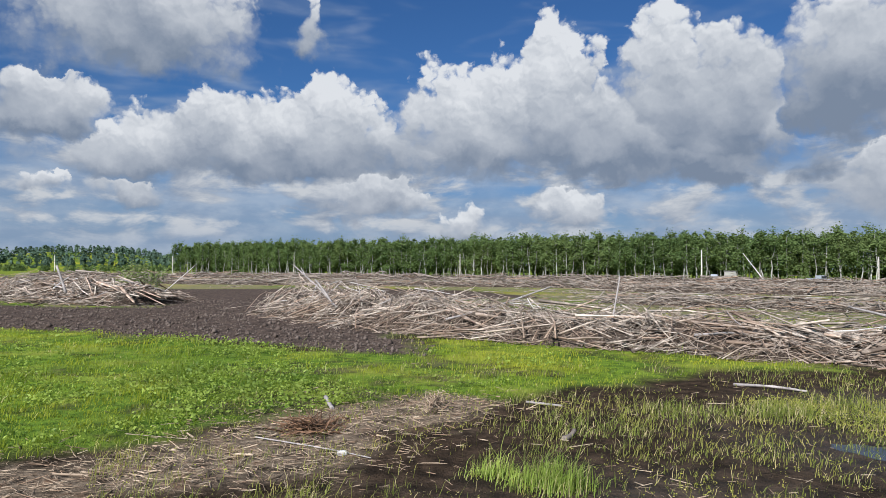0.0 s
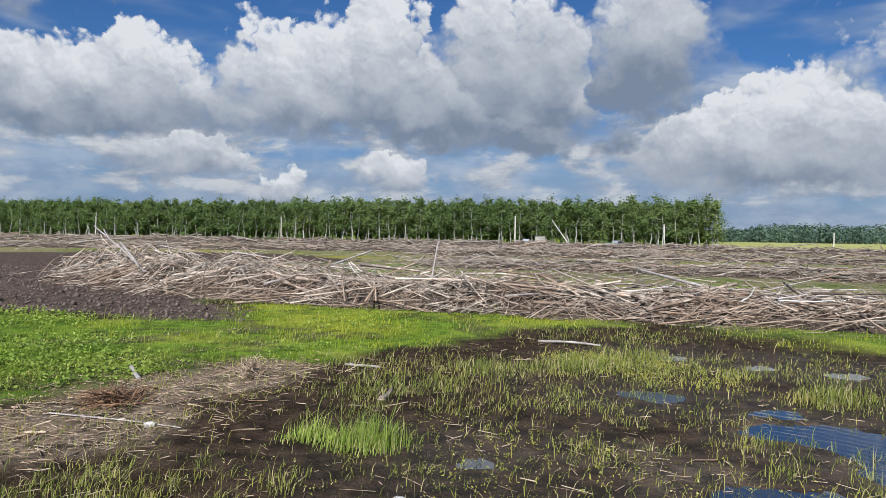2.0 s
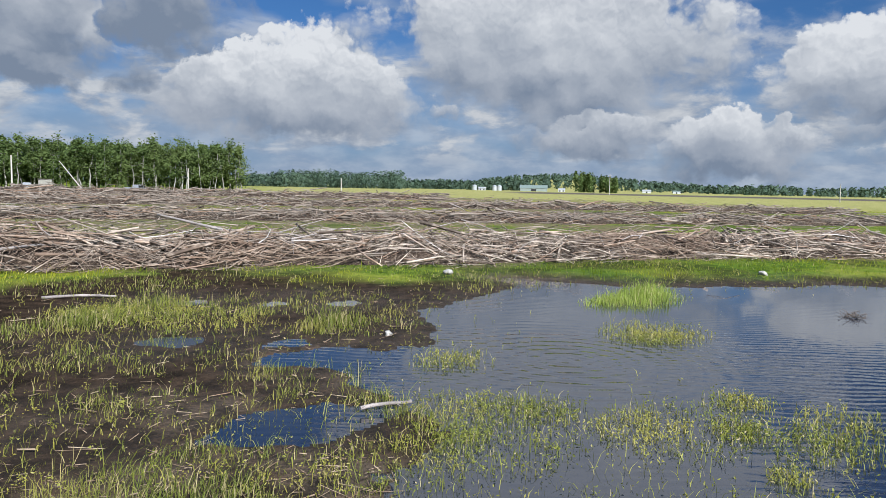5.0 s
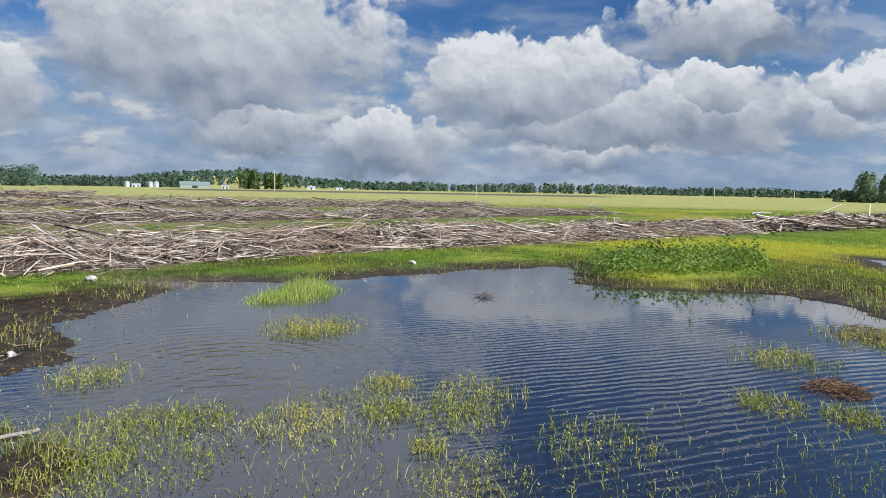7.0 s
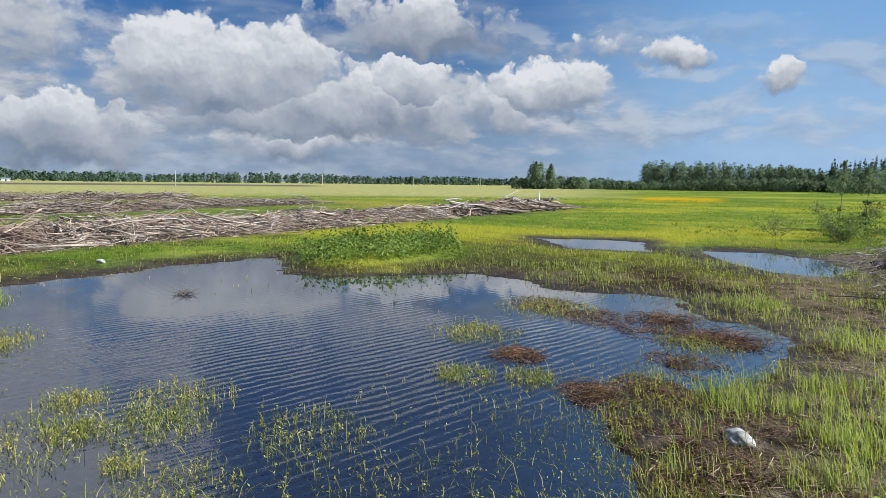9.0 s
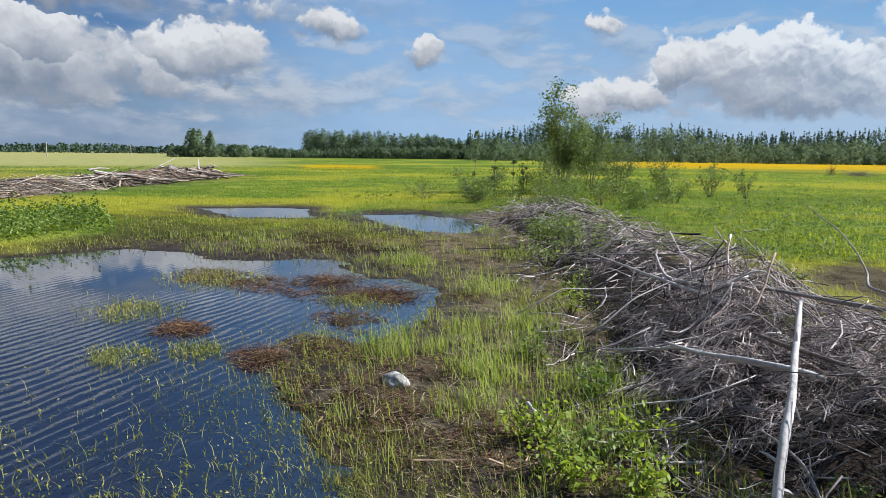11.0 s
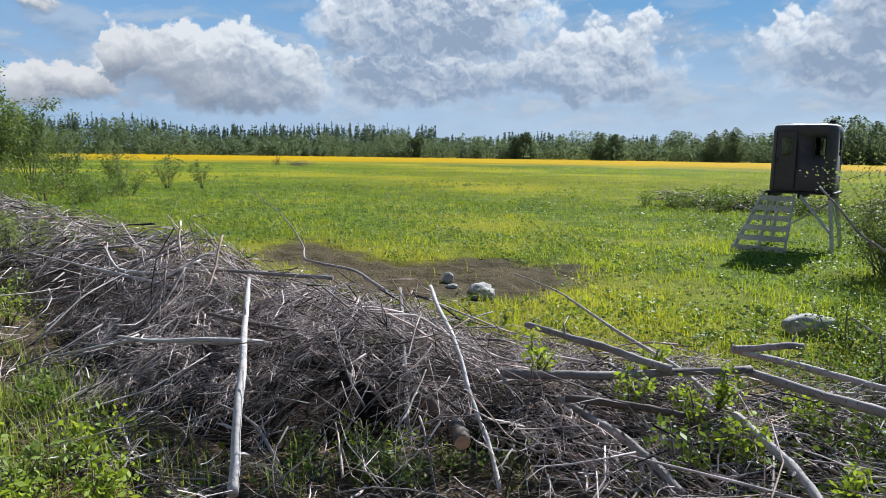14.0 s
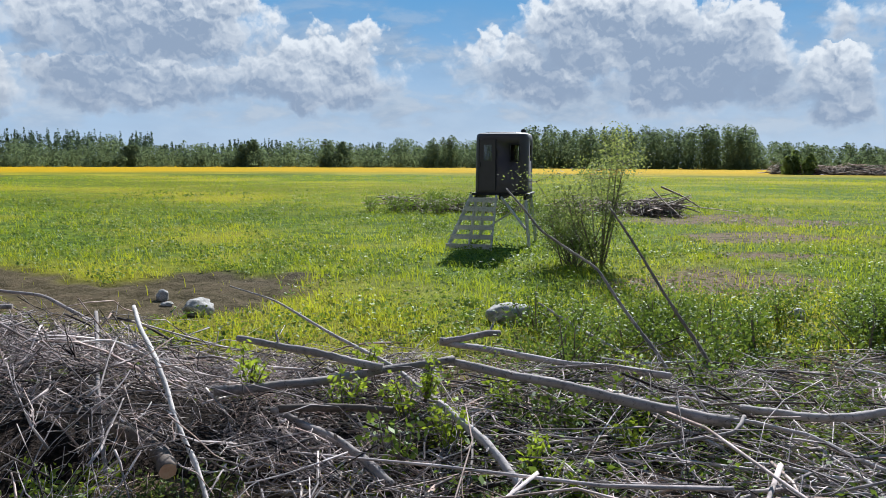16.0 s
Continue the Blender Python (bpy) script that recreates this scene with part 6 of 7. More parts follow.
def tree_parts(height, base_h, width, nleaf, leaf, seed, clumps=16, top_heavy=0.0):
    """Meshes of a trunk with limbs, and a crown of leaf clumps."""
    g = np.random.default_rng(seed)
    p = np.zeros((1, 8, 3))
    p[0, :, 2] = np.linspace(-0.1, height * 0.92, 8)
    p[0, :, :2] = np.cumsum(g.normal(0, 0.012 * height, (8, 2)), axis=0)
    ch = [tubes(p, np.linspace(0.0105 * height, 0.012, 8)[None], 5)]
    cc, rr = [], []
    for k in range(clumps):
        t = base_h / height + (1 - base_h / height) * g.random() ** (0.9 - top_heavy)
        i = min(6, int(t * 7))
        c0 = p[0, i] * (1 - (t * 7 - i)) + p[0, i + 1] * (t * 7 - i)
        prof = math.sin(min(1.0, (t - base_h / height) / (1 - base_h / height) * 0.85 + 0.22) * math.pi) ** 0.7
        a, q = g.uniform(0, 6.283), width * prof * g.uniform(0.3, 1.0)
        c1 = c0 + np.array([math.cos(a) * q, math.sin(a) * q, q * 0.35])
        ch.append(tubes(np.array([[c0, (c0 + c1) / 2 + np.array([0, 0, -0.05 * q]), c1]]), np.array([[0.03, 0.02, 0.008]]) * height / 12, 4))
        cc.append(c1)
        rr.append(width * g.uniform(0.28, 0.5) * (0.6 + 0.6 * prof))
    cc.append(p[0, 7])
    rr.append(width * 0.4)
    cc, rr = np.array(cc), np.array(rr)
    which = g.integers(0, len(cc), nleaf)
    pos = cc[which] + np.clip(g.normal(0, 0.5, (nleaf, 3)), -1.1, 1.1) * rr[which][:, None] * np.array([1, 1, 1.15])
    v, f = join(ch)
    away = pos - cc[which] + np.column_stack([pos[:, :2] * 0.25, np.full(nleaf, 0.15 * width)])
    lv, lf = leaves(pos, leaf * g.lognormal(0, 0.3, nleaf), g, 0.0, 0.7, away, 0.5)
    return (v, f), (lv, lf)


def tree(name, label, height, base_h, width, nleaf, leaf, seed, x, y, z=0.1, group="", mat=M_ASPEN, bark=M_TRUNK):
    (v, f), (lv, lf) = tree_parts(height, base_h, width, nleaf, leaf, seed)
    base = thing(name, label, "tree", group, (x, y, z))
    part("trunk", mesh_np("trunk", v, f, bark), bark, base, "pale upright trunk with thin limbs")
    part("crown", mesh_np("crown", lv, lf, mat), mat, base, "airy green leaves")
    return base


# aspen wood: the front rows tree by tree
rng = np.random.default_rng(71)
EDGE_A, EDGE_B = np.array([-118.0, 306.0]), np.array([111.0, 160.0])
_dir = (EDGE_B - EDGE_A) / np.linalg.norm(EDGE_B - EDGE_A)
_in = np.array([-_dir[1], _dir[0]])
LENGTH = float(np.linalg.norm(EDGE_B - EDGE_A))
KINDS = [tree("aspen", "tall slender aspen with pale trunk at the wood's edge", 12.2 + 0.3 * k, 2.4 + 0.9 * (k % 4), 2.3 + 0.18 * (k % 3), 800, 0.38, 300 + k,
              *(EDGE_A + _dir * (4 + 9 * k)), group="edge of the aspen wood") for k in range(9)]
for row in range(3):
    s = 0.0
    while s < LENGTH:
        s += rng.uniform(2.0, 4.0)
        if s < 90 and row == 0 and rng.random() < 0.12:
            continue
        q = EDGE_A + _dir * (s + rng.normal(0, 0.6)) + _in * (row * 3.2 + rng.normal(0, 0.9) + 4 * math.sin(s * 0.06))
        o = copy_thing(KINDS[rng.integers(0, 9)], pose(q[0], q[1], 0.08, 0, 0, rng.uniform(0, 360)))
        o.scale = (1, 1, 1)
        k = rng.uniform(0.92, 1.04)
        o.matrix_basis = pose(q[0], q[1], 0.08, 0, 0, rng.uniform(0, 360)) @ Matrix.Diagonal((k * 1.4, k * 1.4, k * 0.98, 1))


def woods(name, label, spots, heights, leaf, per, seed, mat, conifer=False, width=0.17, low=0.0):
    """A mass of far trees in one object: rough trunks hidden, crowns of loose leaf clumps."""
    g = np.random.default_rng(seed)
    n = len(spots)
    if conifer:
        t = g.random((n, per)) ** 0.75
        rad = (1 - t) * heights[:, None] * width * g.uniform(0.5, 1.1, (n, per))
    else:
        t = low + (1 - low) * g.random((n, per)) ** 0.8
        rad = np.sin(np.clip((t - low) / (1 - low) * 0.8 + 0.2, 0, 1) * np.pi) ** 0.6 * heights[:, None] * width * np.sqrt(g.random((n, per)))
    a = g.uniform(0, 6.283, (n, per))
    c = np.stack([spots[:, 0:1] + np.cos(a) * rad, spots[:, 1:2] + np.sin(a) * rad, spots[:, 2:3] + t * heights[:, None]], -1).reshape(-1, 3)
    rise_ = (t - 0.35) * heights[:, None] * (width * 1.2 if not conifer else 0.1)
    away = np.stack([np.cos(a) * rad, np.sin(a) * rad, rise_], -1).reshape(-1, 3)
    v, f = leaves(c, leaf * g.lognormal(0, 0.3, len(c)), g, 0.0, 0.75, away, 0.30)
    p = np.stack([spots, spots + np.column_stack([np.zeros(n), np.zeros(n), heights * 0.95])], 1)
    tv, tf = tubes(p, np.column_stack([heights * 0.010, heights * 0.002]), 4)
    v, f = join([(v, f), (tv, tf)])
    return tagged(new(name, mesh_np(name, v, f, mat)), label, "woods", kind="stuff")


# the depth of the aspen wood behind its edge
_n = 620
_s, _d = rng.uniform(-4, LENGTH + 1, _n), 8 + 45 * rng.random(_n) ** 1.3
_q = EDGE_A + _dir * _s[:, None] + _in * _d[:, None]
woods("aspen_wood", "dense green aspen wood behind the clearing", np.column_stack([_q, np.zeros(_n)]), rng.uniform(11.5, 13.6, _n), 1.0, 110, 72, M_ASPEN, width=0.19, low=0.12)
_n = 260
_s = rng.uniform(0, LENGTH, _n)
_q = EDGE_A + _dir * _s[:, None] + _in * (rng.uniform(1, 14, _n))[:, None]
woods("undergrowth", "low saplings under the aspens", np.column_stack([_q, np.zeros(_n)]), rng.uniform(1.5, 4.5, _n), 0.45, 90, 73, M_ASPEN, width=0.35)


def far_z(deg, r):
    return 22 * np.exp(-((deg - 60) / 7.0) ** 2) * smooth(r, 800, 1500) + 26 * np.exp(-((deg + 27) / 9.0) ** 2) * smooth(r, 700, 1300) - 2.0 * smooth(r, 600, 4000)


def belt(name, label, b0, b1, r0, r1, h0, h1, n, leaf, per, seed, mat=M_FAR, conifer=False, width=0.3, low=0.0, swell=0.35):
    g = np.random.default_rng(seed)
    b, r = g.uniform(b0, b1, n), g.uniform(r0, r1, n)
    x, y = r * np.sin(np.radians(b)), r * np.cos(np.radians(b))
    h = g.uniform(h0, h1, n) * (1 + swell * 2 * fbm(b * 1.0, r * 0, 5.0, 3, seed))
    return woods(name, label, np.column_stack([x, y, far_z(b, r)]), h, leaf, per, seed, mat, conifer, width, low)


belt("far_woods", "wooded ridge beyond the clearing", -48, -17, 750, 1350, 8, 13, 600, 3.2, 26, 81, M_SPRUCE)
belt("hedge", "low hedge before the ridge", -48, -20, 430, 470, 3, 4.6, 200, 0.9, 60, 82, M_ASPEN, width=0.45)
belt("far_woods", "far belt of trees beyond the field", 33, 48, 590, 700, 8.5, 12, 420, 1.5, 42, 83, M_SPRUCE, width=0.42, swell=0.6)
belt("far_woods", "far belt of trees behind the farm", 46, 58, 760, 900, 9, 13, 330, 2.2, 36, 84, M_SPRUCE)
belt("far_woods", "wooded hill behind the farm", 54, 76, 950, 1550, 9, 13, 600, 3.4, 24, 85, M_SPRUCE)
belt("far_woods", "row of poplars beside the farm", 61.5, 64.8, 690, 720, 14, 18, 46, 1.6, 120, 86, M_ASPEN, width=0.14)
belt("far_woods", "far belt of woods along the horizon", 74, 114, 900, 1150, 9, 13, 700, 2.8, 24, 87, M_SPRUCE)
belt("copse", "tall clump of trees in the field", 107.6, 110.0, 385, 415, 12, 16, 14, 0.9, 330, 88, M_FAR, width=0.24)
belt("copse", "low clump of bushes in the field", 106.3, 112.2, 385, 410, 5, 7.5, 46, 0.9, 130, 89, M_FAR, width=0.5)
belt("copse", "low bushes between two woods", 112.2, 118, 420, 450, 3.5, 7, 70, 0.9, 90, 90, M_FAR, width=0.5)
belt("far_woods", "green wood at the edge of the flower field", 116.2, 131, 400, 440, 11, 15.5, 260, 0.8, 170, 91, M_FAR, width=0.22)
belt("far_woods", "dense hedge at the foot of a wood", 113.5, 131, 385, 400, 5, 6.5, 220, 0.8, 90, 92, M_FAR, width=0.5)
belt("spruce_wood", "dark spruce wood behind broadleaved trees", 129, 168, 395, 450, 13.5, 19, 560, 0.9, 95, 93, M_SPRUCE, True, 0.22, swell=0.25)
belt("spruce_wood", "low spruces behind broadleaved trees", 168, 196, 395, 450, 9.5, 14, 340, 0.9, 80, 193, M_SPRUCE, True, 0.22, swell=0.3)
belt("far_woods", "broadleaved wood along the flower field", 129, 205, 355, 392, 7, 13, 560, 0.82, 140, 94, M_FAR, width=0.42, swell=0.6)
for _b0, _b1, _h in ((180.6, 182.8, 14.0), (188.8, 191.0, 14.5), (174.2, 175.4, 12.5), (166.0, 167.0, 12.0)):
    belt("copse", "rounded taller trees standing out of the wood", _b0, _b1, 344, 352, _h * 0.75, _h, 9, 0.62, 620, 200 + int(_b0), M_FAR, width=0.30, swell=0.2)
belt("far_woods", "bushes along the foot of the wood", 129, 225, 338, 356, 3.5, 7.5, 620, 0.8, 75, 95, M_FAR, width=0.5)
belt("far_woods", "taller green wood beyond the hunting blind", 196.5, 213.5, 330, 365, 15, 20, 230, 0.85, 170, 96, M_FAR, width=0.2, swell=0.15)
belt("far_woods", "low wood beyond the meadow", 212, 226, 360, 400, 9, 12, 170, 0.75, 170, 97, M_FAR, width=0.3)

# young aspens and willows at the end of the near pile
for k, (x, y, h, w, st, nl) in enumerate([(37.4, -39.8, 8.6, 2.3, 14, 9500), (38.0, -43.6, 6.6, 2.2, 10, 5000), (36.2, -33.6, 5.4, 0.55, 1, 150), (35.4, -31.2, 4.8, 0.4, 1, 110), (34.2, -28.4, 5.6, 0.45, 1, 120), (36.6, -35.2, 5.0, 0.6, 2, 260),
                                         (34.0, -42.0, 4.7, 2.0, 10, 2000), (31.0, -43.5, 3.6, 1.7, 8, 1500), (28.5, -45.0, 2.7, 1.3, 8, 900), (35.5, -36.0, 3.2, 2.0, 10, 1800), (26.0, -45.5, 2.0, 1.1, 5, 500), (36.5, -31.0, 2.4, 1.8, 10, 1300)]):
    shrub("young_aspen" if h > 4.7 else "willow_bush", "slender young aspen with fluttering leaves" if h > 4.7 else "loose green willow bush behind the pile", "tree" if h > 4.7 else "bush",
          x, y, h, w, st, nl, 0.17 if h > 4.7 else 0.13, 120 + k, M_SAPLING, M_BROWN, 0.2, "thicket at the pile's end")
for k in range(30):
    g = np.random.default_rng(400 + k)
    shrub("weed_bush", "low green bush at the end of the brush pile", "bush", 24 + g.uniform(0, 14), -23 - g.uniform(0, 14) - 0.12 * k, g.uniform(0.9, 1.8), g.uniform(0.9, 1.6), 8, 520, 0.11, 420 + k, M_WEED, M_BROWN, 0.05, "thicket at the pile's end")
# growth that comes up through the near pile
for k, (x, y, z) in enumerate([(-0.55, -8.0, 0.55), (-0.35, -7.2, 0.45), (-0.9, -7.0, 0.45), (-1.15, -7.4, 0.5), (-1.25, -6.6, 0.3), (0.55, -7.4, 0.7), (-1.9, -6.2, 0.15), (-2.2, -5.8, 0.1), (8.3, -9.2, 0.3), (9.2, -10.3, 0.3), (5.6, -11.0, 0.8), (12.2, -15.5, 0.5), (10.4, -14.4, 0.6), (14.0, -16.5, 0.5)]):
    shrub("poplar_shoot", "fresh light-green shoots sprouting through grey branches", "shoot", x, y, 0.45 if k < 8 else 0.6, 0.2 if k < 8 else 0.35, 5, 190 if k < 8 else 240, 0.062 if k < 8 else 0.055, 500 + k,
          M_SPROUT if k < 9 else M_WEED, M_BROWN, 0.0, "shoots in the brush", z)
for k, (x, y) in enumerate([(4.5, -5.2), (3.8, -5.0), (4.3, -5.9), (5.5, -6.7), (4.4, -4.7), (5.1, -5.3), (7.3, -7.4), (1.9, -6.4)]):
    shrub("leafy_weed", "low bright leafy weed at the foot of the brush pile", "bush", x, y, 0.42, 0.38, 7, 380, 0.06, 560 + k, M_SPROUT if k < 8 and k % 3 else M_WEED, M_BROWN, 0.0, "weeds before the pile")
# weeds in the hollow get a darker leaf colour that stands in for shade
for k in range(7):
    g = np.random.default_rng(920 + k)
    shrub("leafy_weed", "weed under the brush pile, leaf colour darkened for its shade", "bush", 0.7 + 0.3 * k, -6.15 + g.uniform(-0.3, 0.2), g.uniform(0.25, 0.4), g.uniform(0.25, 0.38), 5, 260, 0.05, 930 + k, M_SAPLING, M_BROWN, 0.0, "weeds before the pile")
for k in range(12):
    g = np.random.default_rng(940 + k)
    shrub("leafy_weed", "green weed growing up between fallen logs", "bush", -0.8 - 0.36 * k + g.normal(0, 0.3), -7.6 + g.uniform(-1.0, 1.3), g.uniform(0.45, 0.7), g.uniform(0.22, 0.38), 5, 170, 0.07, 960 + k, M_WEED if k % 3 else M_SPROUT, M_BROWN, 0.0, "weeds between the logs")
for k in range(26):
    g = np.random.default_rng(600 + k)
    x, y = -3.2 - 0.3 * k + g.normal(0, 0.5), -9.2 - g.uniform(0, 2.4)
    shrub("leafy_weed", "leafy green weed bush behind the fallen logs", "bush", x, y, g.uniform(0.5, 0.95), g.uniform(0.5, 0.85), 7, 900, 0.055, 640 + k, M_WEED, M_BROWN, 0.0, "weeds behind the logs")
# the willow beside the hunting blind
shrub("willow_bush", "large grey-green willow beside the hunting blind", "bush", -7.5, -18.4, 3.6, 1.75, 10, 8500, 0.068, 701, M_WILLOW, M_BROWN, 0.75)
shrub("willow_bush", "low willow growth under the taller willow", "bush", -6.75, -18.4, 1.9, 1.25, 16, 6500, 0.065, 702, M_SAPLING, M_BROWN, 0.0)
shrub("willow_bush", "yellowish willow in the heap on the soil", "bush", -24.0, 57.0, 3.0, 2.0, 12, 1500, 0.2, 703, M_WILLOW, M_BROWN, 0.0)
for k in range(16):
    g = np.random.default_rng(760 + k)
    shrub("weed_bush", "rank weeds grown over a low branch heap", "bush", -3.0 - 0.58 * k + g.normal(0, 0.4), -39.6 + 0.16 * k + g.normal(0, 0.8), g.uniform(0.8, 1.4), g.uniform(0.7, 1.1), 6, 300, 0.12, 780 + k, M_WEED, M_BROWN, 0.0, "weeds on the branch heap")
belt("copse", "lone dark bush beyond the meadow", 215.5, 217.2, 195, 202, 4.5, 7.0, 9, 0.7, 260, 98, M_ASPEN, width=0.35)
for k in range(11):
    g = np.random.default_rng(860 + k)
    t = g.random()
    shrub("weed_bush", "green bush growing through the brush pile", "bush", 10.4 + 6 * t + g.normal(0, 0.5), -12.2 - 4.6 * t + g.normal(0, 0.5), g.uniform(0.8, 1.25), g.uniform(0.45, 0.8), 7, 260, 0.085, 880 + k, M_WEED if k % 2 else M_WILLOW, M_BROWN, 0.0, "bushes in the pile", 0.35)

# ---------------------------------------------------------------- things built by hand
def box(bm, x0, y0, z0, x1, y1, z1, bevel=0.0):
    r = bmesh.ops.create_cube(bm, size=1.0)
    bmesh.ops.scale(bm, vec=(x1 - x0, y1 - y0, z1 - z0), verts=r["verts"])
    bmesh.ops.translate(bm, vec=((x0 + x1) / 2, (y0 + y1) / 2, (z0 + z1) / 2), verts=r["verts"])
    if bevel:
        es = list({e for v in r["verts"] for e in v.link_edges})
        bmesh.ops.bevel(bm, geom=es, offset=bevel, segments=2, affect="EDGES")
    return bm


def beam(p, q, w, d, up_=(0, 0, 1)):
    """A plank of that width and depth from p to q."""
    p, q = Vector(p), Vector(q)
    bm = box(bmesh.new(), -w / 2, -d / 2, 0, w / 2, d / 2, (q - p).length, min(w, d) * 0.12)
    m = Matrix.Translation(p) @ (q - p).to_track_quat("Z", "Y").to_matrix().to_4x4()
    bm.transform(m)
    return bm


_m, T = material("blind shell")
_p = position(T)
_g = T.noise(_p, 3.0, 5.0).outputs[0]
finish(T, T.mix(_g, (0.042, 0.037, 0.041), (0.074, 0.064, 0.068)), 0.6, T.noise(_p, 30.0, 3.0).outputs[0], 0.15, 0.01, 0.35)
M_SHELL = _m
_m, T = material("blind roof")
finish(T, T.mix(T.noise(position(T), 4.0, 4.0).outputs[0], (0.10, 0.09, 0.09), (0.16, 0.14, 0.13)), 0.5, gloss=0.5)
M_SHELLTOP = _m
_m, T = material("dark rubber")
finish(T, T.mix(T.noise(position(T), 8.0, 3.0).outputs[0], (0.010, 0.010, 0.011), (0.022, 0.022, 0.022)), 0.7)
M_DARK = _m
_m, T = material("window glass")
_tb = T.add("ShaderNodeBsdfTransparent")
_mx = T.add("ShaderNodeMixShader")
_gl = T.add("ShaderNodeBsdfGlossy")
_gl.inputs["Roughness"].default_value = 0.05
_mx.inputs[0].default_value = 0.12
T.put(_mx.inputs[1], _tb.outputs[0])
T.put(_mx.inputs[2], _gl.outputs[0])
T.put(T.add("ShaderNodeOutputMaterial").inputs[0], _mx.outputs[0])
M_GLASS = _m


def hunting_blind(x, y, turn):
    """A moulded cabin with rounded corners on a timber stand with a stair. Its front looks along -y of its own axes."""
    base = thing("hunting_blind", "dark moulded hunting blind on a timber stand with stair", "hunting blind", "", (x, y, 0.1), turn)
    W_, Z0, Z1 = 0.87, 1.76, 3.70
    # shell: an octagon-like rounded square, walls with openings
    rad = 0.34
    prof = []
    for cx, cy, a0 in ((W_ - rad, -W_ + rad, -90), (W_ - rad, W_ - rad, 0), (-W_ + rad, W_ - rad, 90), (-W_ + rad, -W_ + rad, 180)):
        for k in range(7):
            a = radians(a0 + 15 * k)
            prof.append((cx + rad * math.cos(a), cy + rad * math.sin(a)))
    rows = [(Z0, 0.985), (Z0 + 0.05, 1.0), (Z1 - 0.16, 0.985), (Z1 - 0.05, 0.955), (Z1, 0.88)]
    bm = bmesh.new()
    rings = [[bm.verts.new((px * s, py * s, z)) for px, py in prof] for z, s in rows]
    for ra, rb in zip(rings, rings[1:]):
        for k in range(len(prof)):
            bm.faces.new((ra[k], ra[(k + 1) % len(prof)], rb[(k + 1) % len(prof)], rb[k])).smooth = True
    bm.faces.new(rings[0][::-1])
    bm.normal_update()
    bmesh.ops.solidify(bm, geom=bm.faces[:], thickness=0.03)
    shell = part("shell", bm, M_SHELL, base, "dark brown-grey moulded walls with rounded corners")
    # window openings cut through front, back and sides
    cut = bmesh.new()
    for wx in (-0.42, 0.45):
        box(cut, wx - 0.13, -1.2, Z0 + 1.05, wx + 0.13, 1.2, Z0 + 1.55)
    box(cut, -1.2, -0.22, Z0 + 1.05, 1.2, 0.22, Z0 + 1.55)
    cme = bpy.data.meshes.new("cutter")
    cut.to_mesh(cme)
    cut.free()
    cutter = bpy.data.objects.new("cutter", cme)
    scene.collection.objects.link(cutter)
    cutter.matrix_world = base.matrix_world
    mod = shell.modifiers.new("openings", "BOOLEAN")
    mod.object, mod.operation, mod.solver = cutter, "DIFFERENCE", "EXACT"
    bpy.context.view_layer.update()
    dg = bpy.context.evaluated_depsgraph_get()
    done = bpy.data.meshes.new_from_object(shell.evaluated_get(dg))
    shell.modifiers.clear()
    shell.data = done
    bpy.data.objects.remove(cutter)
    bm = bmesh.new()
    r0 = [bm.verts.new((px * 0.88, py * 0.88, Z1 - 0.004)) for px, py in prof]
    r1 = [bm.verts.new((px * 0.55, py * 0.55, Z1 + 0.035)) for px, py in prof]
    for k in range(len(prof)):
        bm.faces.new((r0[k], r0[(k + 1) % len(prof)], r1[(k + 1) % len(prof)], r1[k])).smooth = True
    bm.faces.new(r1)
    bm.faces.new(r0[::-1])
    part("roof", bm, M_SHELLTOP, base, "slightly domed roof")
    # the door is a frame of four boards round its window
    bm = bmesh.new()
    for q in ((-0.69, Z0 + 0.10, -0.17, Z0 + 1.05), (-0.69, Z0 + 1.55, -0.17, Z0 + 1.72), (-0.69, Z0 + 1.05, -0.55, Z0 + 1.55), (-0.29, Z0 + 1.05, -0.17, Z0 + 1.55)):
        box(bm, q[0], -0.90, q[1], q[2], -0.868, q[3])
    door = part("door", bm, M_SHELL, base, "closed door with a small window")
    part("door_handle", box(bmesh.new(), -0.66, -0.935, Z0 + 0.85, -0.63, -0.90, Z0 + 0.99, 0.005), M_DARK, door)
    part("pane", box(bmesh.new(), -0.55, -0.885, Z0 + 1.05, -0.29, -0.880, Z0 + 1.55), M_GLASS, door)
    for q0, q1 in ((-0.715, -0.69), (-0.17, -0.145)):
        part("door_seal", box(bmesh.new(), q0, -0.893, Z0 + 0.08, q1, -0.868, Z0 + 1.74), M_DARK, door)
    for sgn in (-1, 1):
        bm = bmesh.new()
        for q in ((0.29, 1.02, 0.32, 1.58), (0.58, 1.02, 0.61, 1.58), (0.32, 1.02, 0.58, 1.05), (0.32, 1.55, 0.58, 1.58)):
            y0, y1 = (-0.895, -0.865) if sgn < 0 else (0.865, 0.895)
            box(bm, q[0], y0, Z0 + q[1], q[2], y1, Z0 + q[3])
        win = part("window", bm, M_DARK, base, "narrow framed window")
        part("pane", box(bmesh.new(), 0.45 if sgn < 0 else 0.32, sgn * 0.88 - 0.002, Z0 + 1.05, 0.58, sgn * 0.88 + 0.002, Z0 + 1.55), M_GLASS, win)
    part("vent_cap", box(bmesh.new(), 0.55, -0.2, Z1 - 0.02, 0.70, -0.05, Z1 + 0.13, 0.02), M_DARK, base)
